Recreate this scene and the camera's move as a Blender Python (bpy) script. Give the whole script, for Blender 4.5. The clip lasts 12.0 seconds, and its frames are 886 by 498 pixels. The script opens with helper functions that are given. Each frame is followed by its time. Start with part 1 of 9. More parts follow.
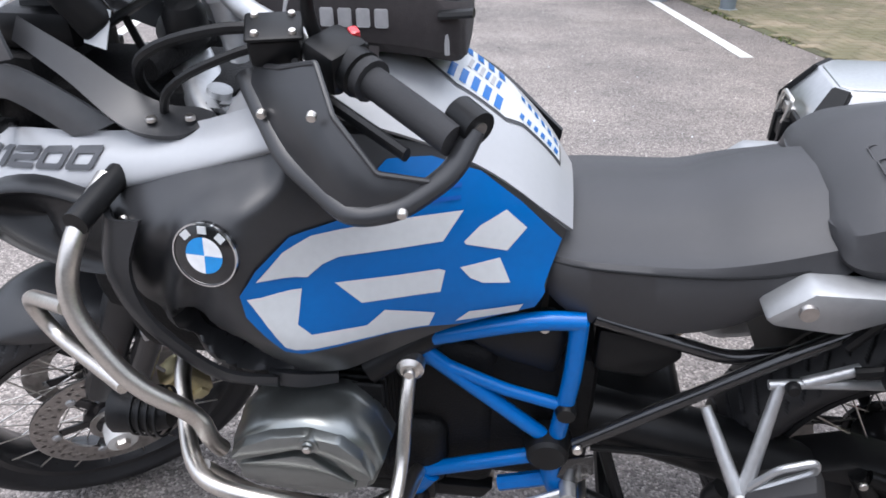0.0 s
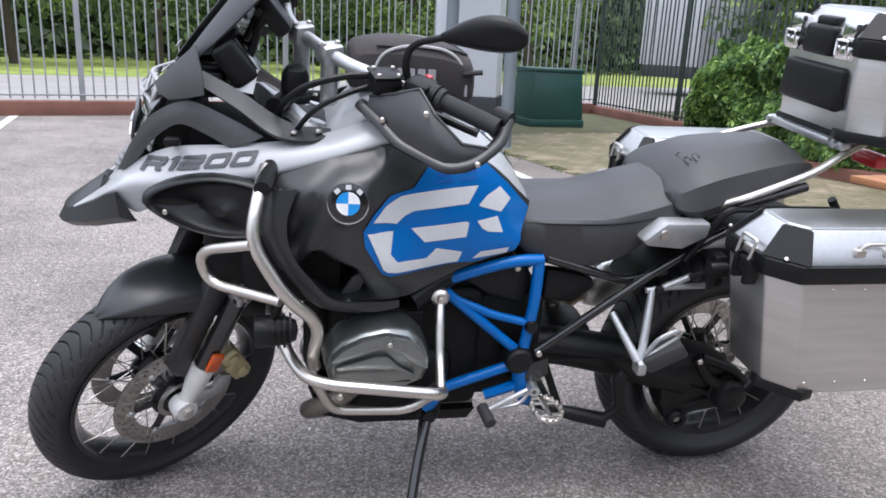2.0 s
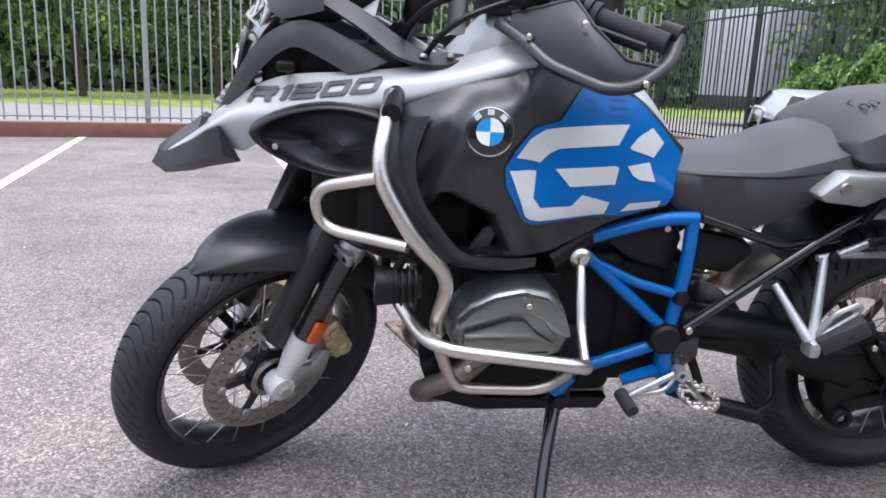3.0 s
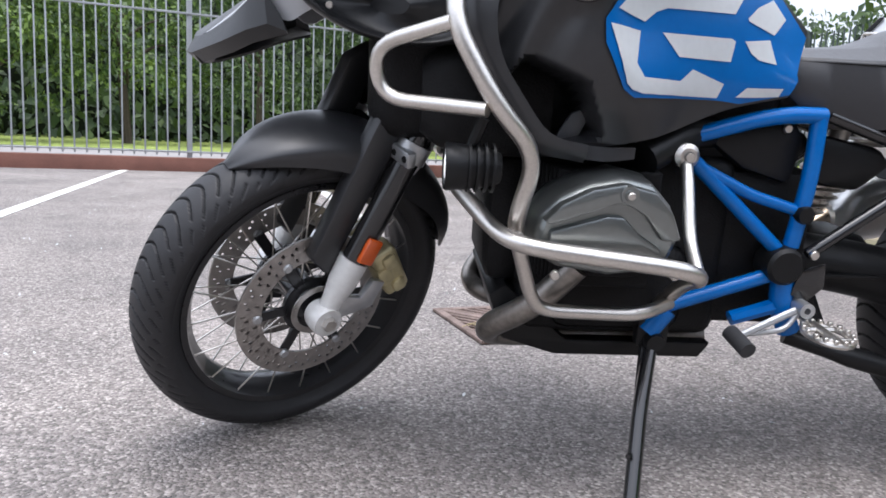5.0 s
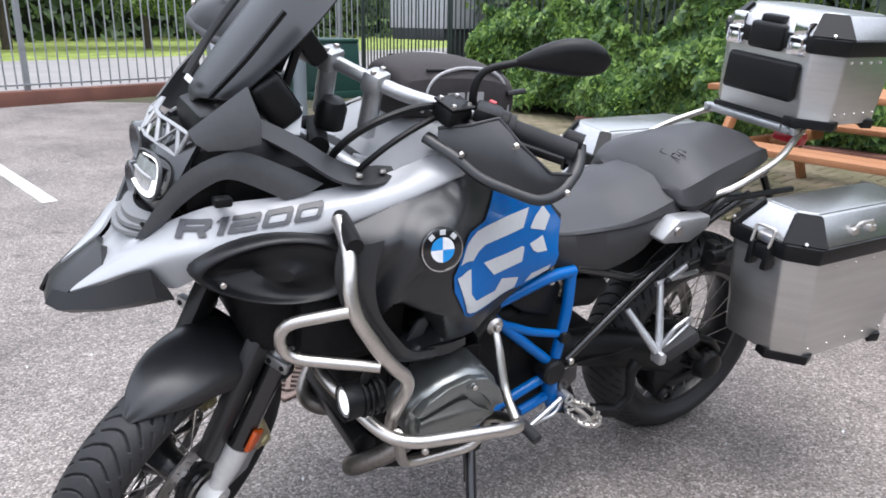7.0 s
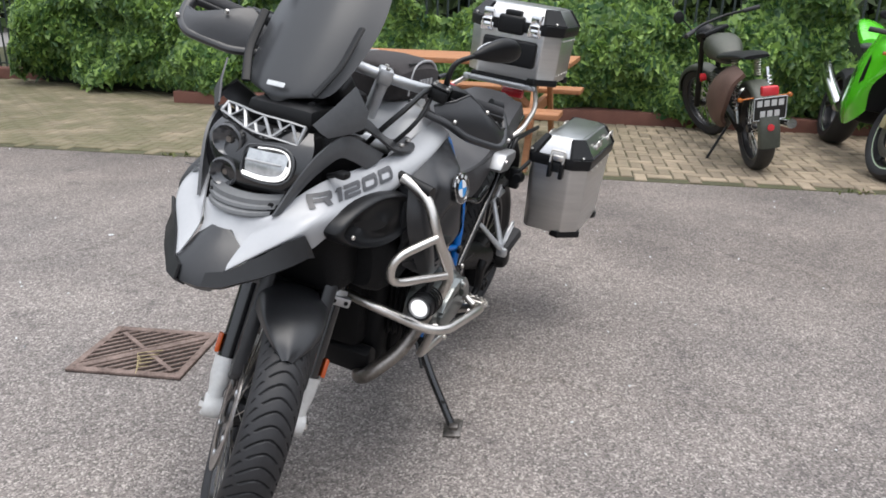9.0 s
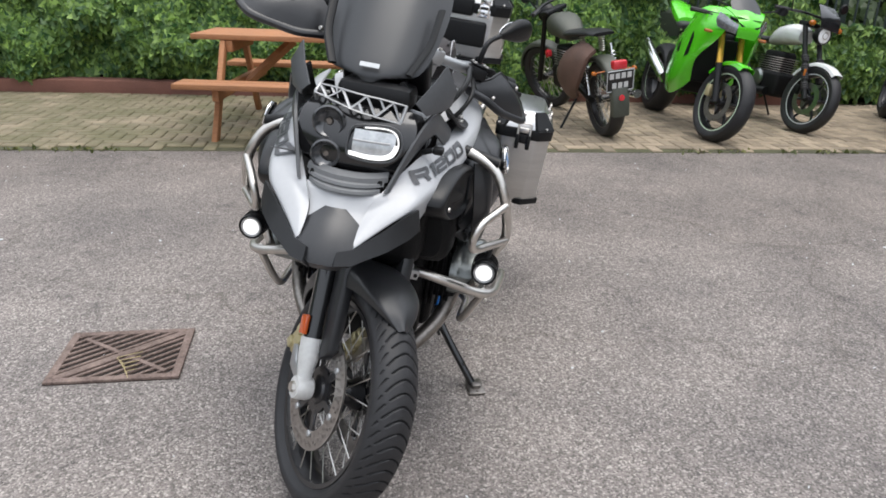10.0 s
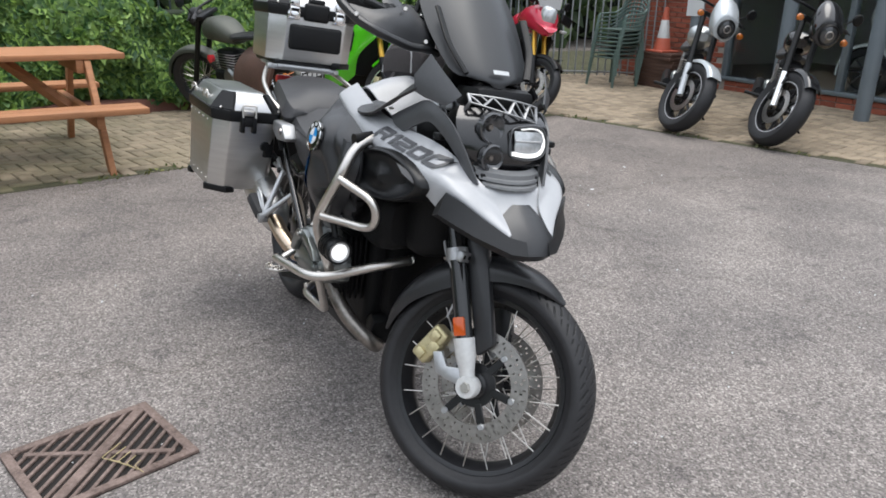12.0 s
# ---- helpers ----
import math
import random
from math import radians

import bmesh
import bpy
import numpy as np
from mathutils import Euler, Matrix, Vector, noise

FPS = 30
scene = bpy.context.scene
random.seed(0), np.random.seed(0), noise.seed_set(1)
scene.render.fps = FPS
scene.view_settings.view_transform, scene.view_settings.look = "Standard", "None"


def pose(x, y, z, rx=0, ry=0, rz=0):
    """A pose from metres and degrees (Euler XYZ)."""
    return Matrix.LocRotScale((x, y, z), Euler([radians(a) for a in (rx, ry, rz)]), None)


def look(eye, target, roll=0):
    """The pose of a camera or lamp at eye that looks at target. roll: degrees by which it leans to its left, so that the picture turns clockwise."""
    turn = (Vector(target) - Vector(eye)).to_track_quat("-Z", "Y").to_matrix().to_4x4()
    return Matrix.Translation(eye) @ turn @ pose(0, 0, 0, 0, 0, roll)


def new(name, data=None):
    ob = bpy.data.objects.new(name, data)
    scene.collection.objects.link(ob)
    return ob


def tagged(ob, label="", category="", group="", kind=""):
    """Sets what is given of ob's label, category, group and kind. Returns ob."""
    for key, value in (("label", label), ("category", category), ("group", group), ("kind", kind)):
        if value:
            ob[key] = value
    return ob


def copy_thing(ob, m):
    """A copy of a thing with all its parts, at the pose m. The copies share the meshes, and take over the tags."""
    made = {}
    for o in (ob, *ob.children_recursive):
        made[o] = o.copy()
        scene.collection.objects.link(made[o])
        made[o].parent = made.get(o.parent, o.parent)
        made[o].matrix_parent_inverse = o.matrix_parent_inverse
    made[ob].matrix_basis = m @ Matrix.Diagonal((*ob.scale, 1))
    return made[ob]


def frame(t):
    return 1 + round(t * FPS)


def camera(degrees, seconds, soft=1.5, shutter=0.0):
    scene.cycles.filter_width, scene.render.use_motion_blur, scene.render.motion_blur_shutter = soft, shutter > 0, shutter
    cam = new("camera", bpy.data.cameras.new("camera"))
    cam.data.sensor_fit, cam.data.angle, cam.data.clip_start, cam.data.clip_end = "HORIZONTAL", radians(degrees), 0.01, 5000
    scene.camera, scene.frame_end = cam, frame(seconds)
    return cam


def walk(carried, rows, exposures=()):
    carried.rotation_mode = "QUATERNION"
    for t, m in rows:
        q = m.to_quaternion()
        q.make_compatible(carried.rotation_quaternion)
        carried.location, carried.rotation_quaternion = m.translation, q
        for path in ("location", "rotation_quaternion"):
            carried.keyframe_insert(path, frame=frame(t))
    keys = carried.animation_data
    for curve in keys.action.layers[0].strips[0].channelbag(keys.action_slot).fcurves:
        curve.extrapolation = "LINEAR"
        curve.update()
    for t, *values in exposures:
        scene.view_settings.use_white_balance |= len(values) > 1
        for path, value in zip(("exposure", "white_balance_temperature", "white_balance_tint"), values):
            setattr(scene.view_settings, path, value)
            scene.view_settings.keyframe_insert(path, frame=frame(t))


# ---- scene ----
from mathutils.bvhtree import BVHTree

cam = camera(61.8, 12.0, 1.7)
PATH = [
    (0, (0.115, -1.099, 1.258), (-0.081, 0.665, 0.336), 0.63),
    (0.5, (0.006, -1.353, 1.231), (0.087, 0.49, 0.459), 0.9),
    (1, (-0.17, -1.543, 1.188), (0.104, 0.329, 0.538), 1.4),
    (1.5, (-0.291, -1.707, 1.172), (0.078, 0.175, 0.605), 2.2),
    (2, (-0.342, -1.798, 1.151), (0.032, 0.095, 0.623), 2.8),
    (2.5, (-0.431, -1.743, 1.099), (-0.108, 0.167, 0.603), 2.9),
    (3, (-0.483, -1.595, 0.92), (-0.233, 0.34, 0.482), 2.5),
    (3.5, (-0.503, -1.458, 0.659), (-0.326, 0.503, 0.307), 1.7),
    (3.7, (-0.517, -1.434, 0.592), (-0.365, 0.536, 0.278), 1.6),
    (5.3, (-0.521, -1.414, 0.609), (-0.363, 0.558, 0.318), 2.7),
    (5.5, (-0.515, -1.418, 0.708), (-0.327, 0.541, 0.351), 1.5),
    (6, (-0.499, -1.435, 0.997), (-0.161, 0.471, 0.493), 1.1),
    (6.5, (-0.617, -1.453, 1.154), (0.0, 0.364, 0.589), 1.0),
    (7, (-0.903, -1.46, 1.245), (0.069, 0.183, 0.647), 1.0),
    (7.5, (-1.191, -1.449, 1.272), (0.109, -0.061, 0.652), 1.7),
    (7.7, (-1.292, -1.442, 1.292), (0.088, -0.133, 0.674), 1.5),
    (9.3, (-2.163, -0.875, 1.342), (-0.374, -0.29, 0.667), 1.3),
    (9.5, (-2.237, -0.747, 1.346), (-0.422, -0.258, 0.662), 1.5),
    (10, (-2.327, -0.418, 1.335), (-0.465, -0.208, 0.637), 1.9),
    (10.5, (-2.371, -0.026, 1.327), (-0.502, -0.126, 0.624), 2.0),
    (11, (-2.379, 0.332, 1.334), (-0.546, -0.059, 0.638), 1.8),
    (11.5, (-2.272, 0.661, 1.34), (-0.518, -0.012, 0.654), 1.9),
    (12, (-2.21, 1.01, 1.332), (-0.563, 0.092, 0.665), 1.6),
]
walk(cam, [(t, look(eye, target, roll)) for t, eye, target, roll in PATH], [(0, 0.90, 6030, 13), (3, 0.92, 6030, 13), (5.5, 0.95, 6030, 13), (7.5, 0.87, 6120, 12), (9.5, 0.555, 6350, 10), (12, 0.53, 6250, 9)])

# ---------- light ----------
SUN_EL, SUN_AZ = 80, 190
world = bpy.data.worlds.new("sky")
world.use_nodes = True
scene.world = world
wn, wl = world.node_tree.nodes, world.node_tree.links
sky = wn.new("ShaderNodeTexSky")
sky.sky_type, sky.sun_disc = "NISHITA", False
sky.sun_elevation, sky.sun_rotation = radians(SUN_EL), radians(SUN_AZ)
sky.air_density, sky.dust_density, sky.ozone_density = 1.0, 6.0, 1.0
# thin cloud: the sky is mixed with an even grey-white that is brightest overhead
soft_sky = wn.new("ShaderNodeMix")
soft_sky.data_type = "RGBA"
soft_sky.inputs[0].default_value = 0.72
where, part_z, rise = wn.new("ShaderNodeTexCoord"), wn.new("ShaderNodeSeparateXYZ"), wn.new("ShaderNodeMapRange")
cloud = wn.new("ShaderNodeMix")
cloud.data_type = "RGBA"
cloud.inputs[6].default_value, cloud.inputs[7].default_value = (4.2, 4.4, 4.7, 1), (13.0, 13.3, 13.8, 1)
wl.new(where.outputs["Generated"], part_z.inputs[0])
wl.new(part_z.outputs[2], rise.inputs[0])
wl.new(rise.outputs[0], cloud.inputs[0])
wl.new(cloud.outputs[2], soft_sky.inputs[7])
wl.new(sky.outputs[0], soft_sky.inputs[6])
wl.new(soft_sky.outputs[2], wn["Background"].inputs[0])
wn["Background"].inputs[1].default_value = 0.123
sun = new("sun", bpy.data.lights.new("sun", "SUN"))
sun.data.energy, sun.data.angle, sun.data.color = 1.05, radians(40), (1.0, 0.96, 0.9)
sun.matrix_world = look((0, 0, 0), (-math.sin(radians(SUN_AZ)) * math.cos(radians(SUN_EL)), -math.cos(radians(SUN_AZ)) * math.cos(radians(SUN_EL)), -math.sin(radians(SUN_EL))))


# ---------- materials ----------
def mat(name, col, rough=0.5, metal=0.0, var=0.12, scale=6.0, fine=90.0, bump=0.0, bscale=300.0, coat=0.0, spec=0.5,
        rvar=0.1, col2=None, each=0.0, stretch=(1, 1, 1), trans=0.0, emit=0.0, island=False):
    """A worn painted, metal, stone or plastic surface: colour and gloss vary at two scales, with a fine relief."""
    m = bpy.data.materials.new(name)
    m.use_nodes = True
    n, l = m.node_tree.nodes, m.node_tree.links
    b = n["Principled BSDF"]
    tc, mp = n.new("ShaderNodeTexCoord"), n.new("ShaderNodeMapping")
    mp.inputs["Scale"].default_value = stretch
    l.new(tc.outputs["Object"], mp.inputs[0])
    oi = n.new("ShaderNodeNewGeometry" if island else "ShaderNodeObjectInfo")
    rnd = oi.outputs["Random Per Island" if island else "Random"]
    if each:
        add = n.new("ShaderNodeVectorMath")
        mul = n.new("ShaderNodeMath")
        mul.operation, mul.inputs[1].default_value = "MULTIPLY", 37.0
        l.new(rnd, mul.inputs[0])
        l.new(mp.outputs[0], add.inputs[0])
        l.new(mul.outputs[0], add.inputs[1])
        vec = add.outputs[0]
    else:
        vec = mp.outputs[0]
    big, small = n.new("ShaderNodeTexNoise"), n.new("ShaderNodeTexNoise")
    big.inputs["Scale"].default_value, small.inputs["Scale"].default_value = scale, fine
    big.inputs["Detail"].default_value, small.inputs["Detail"].default_value = 4, 3
    l.new(vec, big.inputs["Vector"])
    l.new(vec, small.inputs["Vector"])
    mean = n.new("ShaderNodeMath")
    mean.operation = "MULTIPLY_ADD"
    mean.inputs[1].default_value = 0.45
    l.new(small.outputs[0], mean.inputs[0])
    half = n.new("ShaderNodeMath")
    half.operation, half.inputs[1].default_value = "MULTIPLY", 0.55
    l.new(big.outputs[0], half.inputs[0])
    l.new(half.outputs[0], mean.inputs[2])
    ramp = n.new("ShaderNodeValToRGB")
    c1 = [c * (1 - var) for c in col]
    c2 = [min(1, c * (1 + var)) for c in (col2 or col)]
    ramp.color_ramp.elements[0].color, ramp.color_ramp.elements[1].color = (*c1, 1), (*c2, 1)
    ramp.color_ramp.elements[0].position, ramp.color_ramp.elements[1].position = 0.33, 0.67
    l.new(mean.outputs[0], ramp.inputs[0])
    out = ramp.outputs[0]
    if each:
        hsv = n.new("ShaderNodeHueSaturation")
        rng = n.new("ShaderNodeMapRange")
        rng.inputs[3].default_value, rng.inputs[4].default_value = 1 - each, 1 + each
        l.new(rnd, rng.inputs[0])
        l.new(rng.outputs[0], hsv.inputs["Value"])
        l.new(out, hsv.inputs["Color"])
        out = hsv.outputs[0]
    l.new(out, b.inputs["Base Color"])
    rr = n.new("ShaderNodeMapRange")
    rr.inputs[3].default_value, rr.inputs[4].default_value = max(0.02, rough - rvar), min(1, rough + rvar)
    l.new(mean.outputs[0], rr.inputs[0])
    l.new(rr.outputs[0], b.inputs["Roughness"])
    b.inputs["Metallic"].default_value = metal
    b.inputs["Specular IOR Level"].default_value = spec
    b.inputs["Coat Weight"].default_value = coat
    b.inputs["Coat Roughness"].default_value = 0.06
    b.inputs["Transmission Weight"].default_value = trans
    if emit:
        b.inputs["Emission Color"].default_value = (1, 0.98, 0.94, 1)
        b.inputs["Emission Strength"].default_value = emit
    if bump:
        bt, bp = n.new("ShaderNodeTexNoise"), n.new("ShaderNodeBump")
        bt.inputs["Scale"].default_value, bt.inputs["Detail"].default_value = bscale, 3
        bp.inputs["Strength"].default_value, bp.inputs["Distance"].default_value = bump, 1.0 / bscale
        l.new(vec, bt.inputs["Vector"])
        l.new(bt.outputs[0], bp.inputs["Height"])
        l.new(bp.outputs[0], b.inputs["Normal"])
    return m


def leaf_mat(name, col, col2, rough=0.5):
    """Foliage: every leaf its own green, with a little light let through."""
    m = bpy.data.materials.new(name)
    m.use_nodes = True
    n, l = m.node_tree.nodes, m.node_tree.links
    b = n["Principled BSDF"]
    g, r = n.new("ShaderNodeNewGeometry"), n.new("ShaderNodeValToRGB")
    r.color_ramp.elements[0].color, r.color_ramp.elements[1].color = (*col, 1), (*col2, 1)
    mid = r.color_ramp.elements.new(0.7)
    mid.color = (*[(a + c) / 2.3 for a, c in zip(col, col2)], 1)
    l.new(g.outputs["Random Per Island"], r.inputs[0])
    l.new(r.outputs[0], b.inputs["Base Color"])
    b.inputs["Roughness"].default_value = rough
    tr, mx = n.new("ShaderNodeBsdfTranslucent"), n.new("ShaderNodeMixShader")
    l.new(r.outputs[0], tr.inputs[0])
    mx.inputs[0].default_value = 0.3
    l.new(b.outputs[0], mx.inputs[1])
    l.new(tr.outputs[0], mx.inputs[2])
    l.new(mx.outputs[0], n["Material Output"].inputs[0])
    return m


def asphalt_mat():
    """Worn car-park asphalt: pale and dark chippings in a grey binder, with broad worn patches and stains."""
    m = bpy.data.materials.new("asphalt")
    m.use_nodes = True
    n, l = m.node_tree.nodes, m.node_tree.links
    b = n["Principled BSDF"]
    tc = n.new("ShaderNodeTexCoord")

    def noise_of(sc, det=4, rough=0.55):
        t = n.new("ShaderNodeTexNoise")
        t.inputs["Scale"].default_value, t.inputs["Detail"].default_value, t.inputs["Roughness"].default_value = sc, det, rough
        l.new(tc.outputs["Object"], t.inputs["Vector"])
        return t.outputs[0]
    vor = n.new("ShaderNodeTexVoronoi")
    vor.inputs["Scale"].default_value = 165
    l.new(tc.outputs["Object"], vor.inputs["Vector"])
    chip = n.new("ShaderNodeValToRGB")
    e = chip.color_ramp.elements
    e[0].position, e[0].color = 0.0, (0.112, 0.104, 0.100, 1)
    e[1].position, e[1].color = 1.0, (0.46, 0.43, 0.41, 1)
    x = e.new(0.5)
    x.color = (0.225, 0.207, 0.199, 1)
    x = e.new(0.8)
    x.color = (0.29, 0.268, 0.257, 1)
    sep = n.new("ShaderNodeSeparateColor")
    l.new(vor.outputs["Color"], sep.inputs[0])
    l.new(sep.outputs[0], chip.inputs[0])
    patch = n.new("ShaderNodeValToRGB")
    patch.color_ramp.elements[0].position, patch.color_ramp.elements[0].color = 0.32, (0.64, 0.64, 0.655, 1)
    patch.color_ramp.elements[1].position, patch.color_ramp.elements[1].color = 0.66, (1.16, 1.145, 1.135, 1)
    l.new(noise_of(0.9, 6, 0.65), patch.inputs[0])
    fine = n.new("ShaderNodeValToRGB")
    fine.color_ramp.elements[0].position, fine.color_ramp.elements[0].color = 0.35, (0.8, 0.8, 0.8, 1)
    fine.color_ramp.elements[1].position, fine.color_ramp.elements[1].color = 0.65, (1.15, 1.15, 1.15, 1)
    l.new(noise_of(38, 5, 0.7), fine.inputs[0])
    last = chip.outputs[0]
    # thin wandering cracks and a few dark spots
    warp = n.new("ShaderNodeVectorMath")
    warp.operation = "MULTIPLY_ADD"
    wob = n.new("ShaderNodeTexNoise")
    wob.inputs["Scale"].default_value, wob.inputs["Detail"].default_value = 1.6, 5
    l.new(tc.outputs["Object"], wob.inputs["Vector"])
    l.new(wob.outputs["Color"], warp.inputs[0])
    warp.inputs[1].default_value = (0.9, 0.9, 0.0)
    l.new(tc.outputs["Object"], warp.inputs[2])
    cell = n.new("ShaderNodeTexVoronoi")
    cell.feature = "DISTANCE_TO_EDGE"
    cell.inputs["Scale"].default_value = 0.27
    l.new(warp.outputs[0], cell.inputs["Vector"])
    crack = n.new("ShaderNodeValToRGB")
    crack.color_ramp.elements[0].position, crack.color_ramp.elements[0].color = 0.0, (0.80, 0.79, 0.78, 1)
    crack.color_ramp.elements[1].position, crack.color_ramp.elements[1].color = 0.005, (1, 1, 1, 1)
    l.new(cell.outputs["Distance"], crack.inputs[0])
    spot = n.new("ShaderNodeValToRGB")
    spot.color_ramp.elements[0].position, spot.color_ramp.elements[0].color = 0.28, (0.66, 0.65, 0.66, 1)
    spot.color_ramp.elements[1].position, spot.color_ramp.elements[1].color = 0.40, (1.03, 1.02, 1.0, 1)
    l.new(noise_of(5.0, 4, 0.6), spot.inputs[0])
    # darker and browner towards the paving at greater x, with a ragged edge
    place, drift, edge = n.new("ShaderNodeSeparateXYZ"), n.new("ShaderNodeMath"), n.new("ShaderNodeMapRange")
    l.new(tc.outputs["Object"], place.inputs[0])
    drift.operation = "MULTIPLY_ADD"
    drift.inputs[1].default_value = 2.4
    l.new(noise_of(0.7, 6, 0.6), drift.inputs[0])
    l.new(place.outputs[0], drift.inputs[2])
    edge.inputs[1].default_value, edge.inputs[2].default_value = 1.2, 3.6
    l.new(drift.outputs[0], edge.inputs[0])
    x_tone = n.new("ShaderNodeValToRGB")
    x_tone.color_ramp.elements[0].color = (1.06, 1.05, 1.04, 1)
    x_tone.color_ramp.elements[1].color = (0.80, 0.765, 0.735, 1)
    l.new(edge.outputs[0], x_tone.inputs[0])
    for other in (patch, fine, crack, spot, x_tone):
        mx = n.new("ShaderNodeMix")
        mx.data_type, mx.blend_type = "RGBA", "MULTIPLY"
        mx.inputs[0].default_value = 1
        l.new(last, mx.inputs[6])
        l.new(other.outputs[0], mx.inputs[7])
        last = mx.outputs[2]
    l.new(last, b.inputs["Base Color"])
    b.inputs["Roughness"].default_value = 0.9
    bp = n.new("ShaderNodeBump")
    bp.inputs["Strength"].default_value, bp.inputs["Distance"].default_value = 0.9, 0.005
    l.new(vor.outputs["Distance"], bp.inputs["Height"])
    bp.invert = True
    l.new(bp.outputs[0], b.inputs["Normal"])
    return m


M_ASPHALT = asphalt_mat()
M_BLACK = mat("black_plastic", (0.0075, 0.0078, 0.0085), 0.4, var=0.2, bump=0.2, bscale=900, spec=0.28)
M_ARM = mat("graphite_arm", (0.075, 0.078, 0.083), 0.4, var=0.1, bump=0.1, bscale=1200)
M_TAIL = mat("satin_silver_paint", (0.36, 0.365, 0.37), 0.4, 0.6, var=0.08)
M_LID = mat("brushed_aluminium_lid", (0.46, 0.47, 0.465), 0.3, 1.0, var=0.12, scale=4, fine=140, bump=0.05, bscale=400)
M_DARK = mat("dark_grey_paint", (0.024, 0.0247, 0.027), 0.36, var=0.12, bump=0.12, bscale=1200, spec=0.6)
M_LIP = mat("black_lip_plastic", (0.018, 0.0185, 0.02), 0.4, var=0.12, bump=0.12, bscale=1200, spec=0.4)
M_GLOSS = mat("gloss_black", (0.012, 0.012, 0.013), 0.15, var=0.2, coat=0.6)
M_DEEP = mat("soot_black_casting", (0.006, 0.006, 0.0065), 0.55, var=0.3, bump=0.4, bscale=250, spec=0.2)
M_WHITE = mat("light_grey_white_paint", (0.40, 0.41, 0.425), 0.34, var=0.03, coat=0.3, rvar=0.05)
M_BLUE = mat("blue_paint", (0.0005, 0.122, 0.42), 0.34, var=0.05, coat=0.25, rvar=0.05, spec=0.25)
M_FRAMEBLUE = mat("blue_frame_paint", (0.0005, 0.125, 0.44), 0.32, var=0.08, coat=0.3, spec=0.25)
M_DECAL = mat("silver_white_vinyl", (0.60, 0.62, 0.63), 0.4, var=0.05)
M_LETTER = mat("dark_letter_vinyl", (0.06, 0.062, 0.068), 0.35, var=0.15)
M_STEEL = mat("brushed_stainless_tube", (0.66, 0.63, 0.59), 0.33, 1.0, var=0.12, scale=14, fine=260, bump=0.08, bscale=700)
M_ALU = mat("brushed_aluminium", (0.66, 0.66, 0.65), 0.36, 1.0, var=0.1, scale=5, fine=160, stretch=(1, 1, 12), bump=0.06, bscale=500)
M_ALUEDGE = mat("polished_aluminium_trim", (0.52, 0.52, 0.52), 0.32, 1.0, var=0.1)
M_CAST = mat("silver_cast_metal", (0.52, 0.53, 0.54), 0.42, 0.85, var=0.1, bump=0.2, bscale=500)
M_FOOT = mat("light_silver_casting", (0.70, 0.70, 0.685), 0.45, 0.2, var=0.1, bump=0.2, bscale=400)
M_HEAD = mat("grey_metallic_cover", (0.25, 0.265, 0.26), 0.30, 0.9, var=0.06, rvar=0.05, bump=0.05, bscale=900)
M_RUBBER = mat("tyre_rubber", (0.018, 0.018, 0.02), 0.55, var=0.25, scale=20, bump=0.15, bscale=500)
# darker than the tread: shade down in the grooves put into the colour
M_GROOVE = mat("groove_shade_rubber", (0.008, 0.008, 0.009), 0.8, var=0.2)
M_GRIP = mat("grip_rubber", (0.03, 0.03, 0.032), 0.7, var=0.15, bump=0.3, bscale=600)
M_SEAT = mat("seat_vinyl", (0.036, 0.036, 0.0385), 0.45, var=0.1, bump=0.35, bscale=900, spec=0.5)
M_RIM = mat("black_rim", (0.02, 0.02, 0.022), 0.3, 0.2, var=0.15, coat=0.3)
M_SPOKE = mat("steel_spoke", (0.62, 0.6, 0.57), 0.3, 1.0, var=0.1)
M_DISC = mat("brake_disc_steel", (0.46, 0.435, 0.415), 0.33, 1.0, var=0.15, scale=30)
M_GOLD = mat("gold_anodised", (0.60, 0.53, 0.31), 0.4, 0.55, var=0.15)
M_ORANGE = mat("orange_reflector", (0.62, 0.10, 0.012), 0.2, var=0.08, coat=0.6)
M_RED = mat("red_plastic", (0.6, 0.03, 0.04), 0.25, var=0.1, coat=0.5)
M_LENS = mat("clear_lens", (0.75, 0.78, 0.8), 0.12, var=0.15, coat=1.0, scale=40, emit=0.12)
M_LAMPGLASS = mat("lamp_glass_over_reflector", (0.50, 0.52, 0.53), 0.16, 0.4, var=0.25, scale=60, coat=1.0)
M_LEDGLASS = mat("dark_lamp_glass", (0.06, 0.062, 0.066), 0.12, 0.3, var=0.3, scale=70, coat=1.0)
M_SLAT = mat("grey_slat_plastic", (0.16, 0.165, 0.17), 0.38, var=0.1, bump=0.1, bscale=1200)
M_DUCT = mat("satin_black_duct", (0.010, 0.0104, 0.0115), 0.36, var=0.12, bump=0.12, bscale=1000, spec=0.35)
M_DRL = mat("lit_lamp", (0.9, 0.9, 0.9), 0.3, var=0.02, emit=0.5)
M_SMOKE = mat("smoked_screen", (0.030, 0.032, 0.035), 0.34, var=0.05)
M_EXH = mat("burnt_steel_pipe", (0.27, 0.25, 0.23), 0.36, 0.9, var=0.3, scale=9)
M_BRONZE = mat("heated_silencer", (0.62, 0.5, 0.38), 0.3, 1.0, var=0.25)
M_CLOTH = mat("black_bag_fabric", (0.042, 0.037, 0.038), 0.85, var=0.25, bump=0.5, bscale=700)
M_PIPING = mat("grey_piping", (0.4, 0.4, 0.41), 0.5)
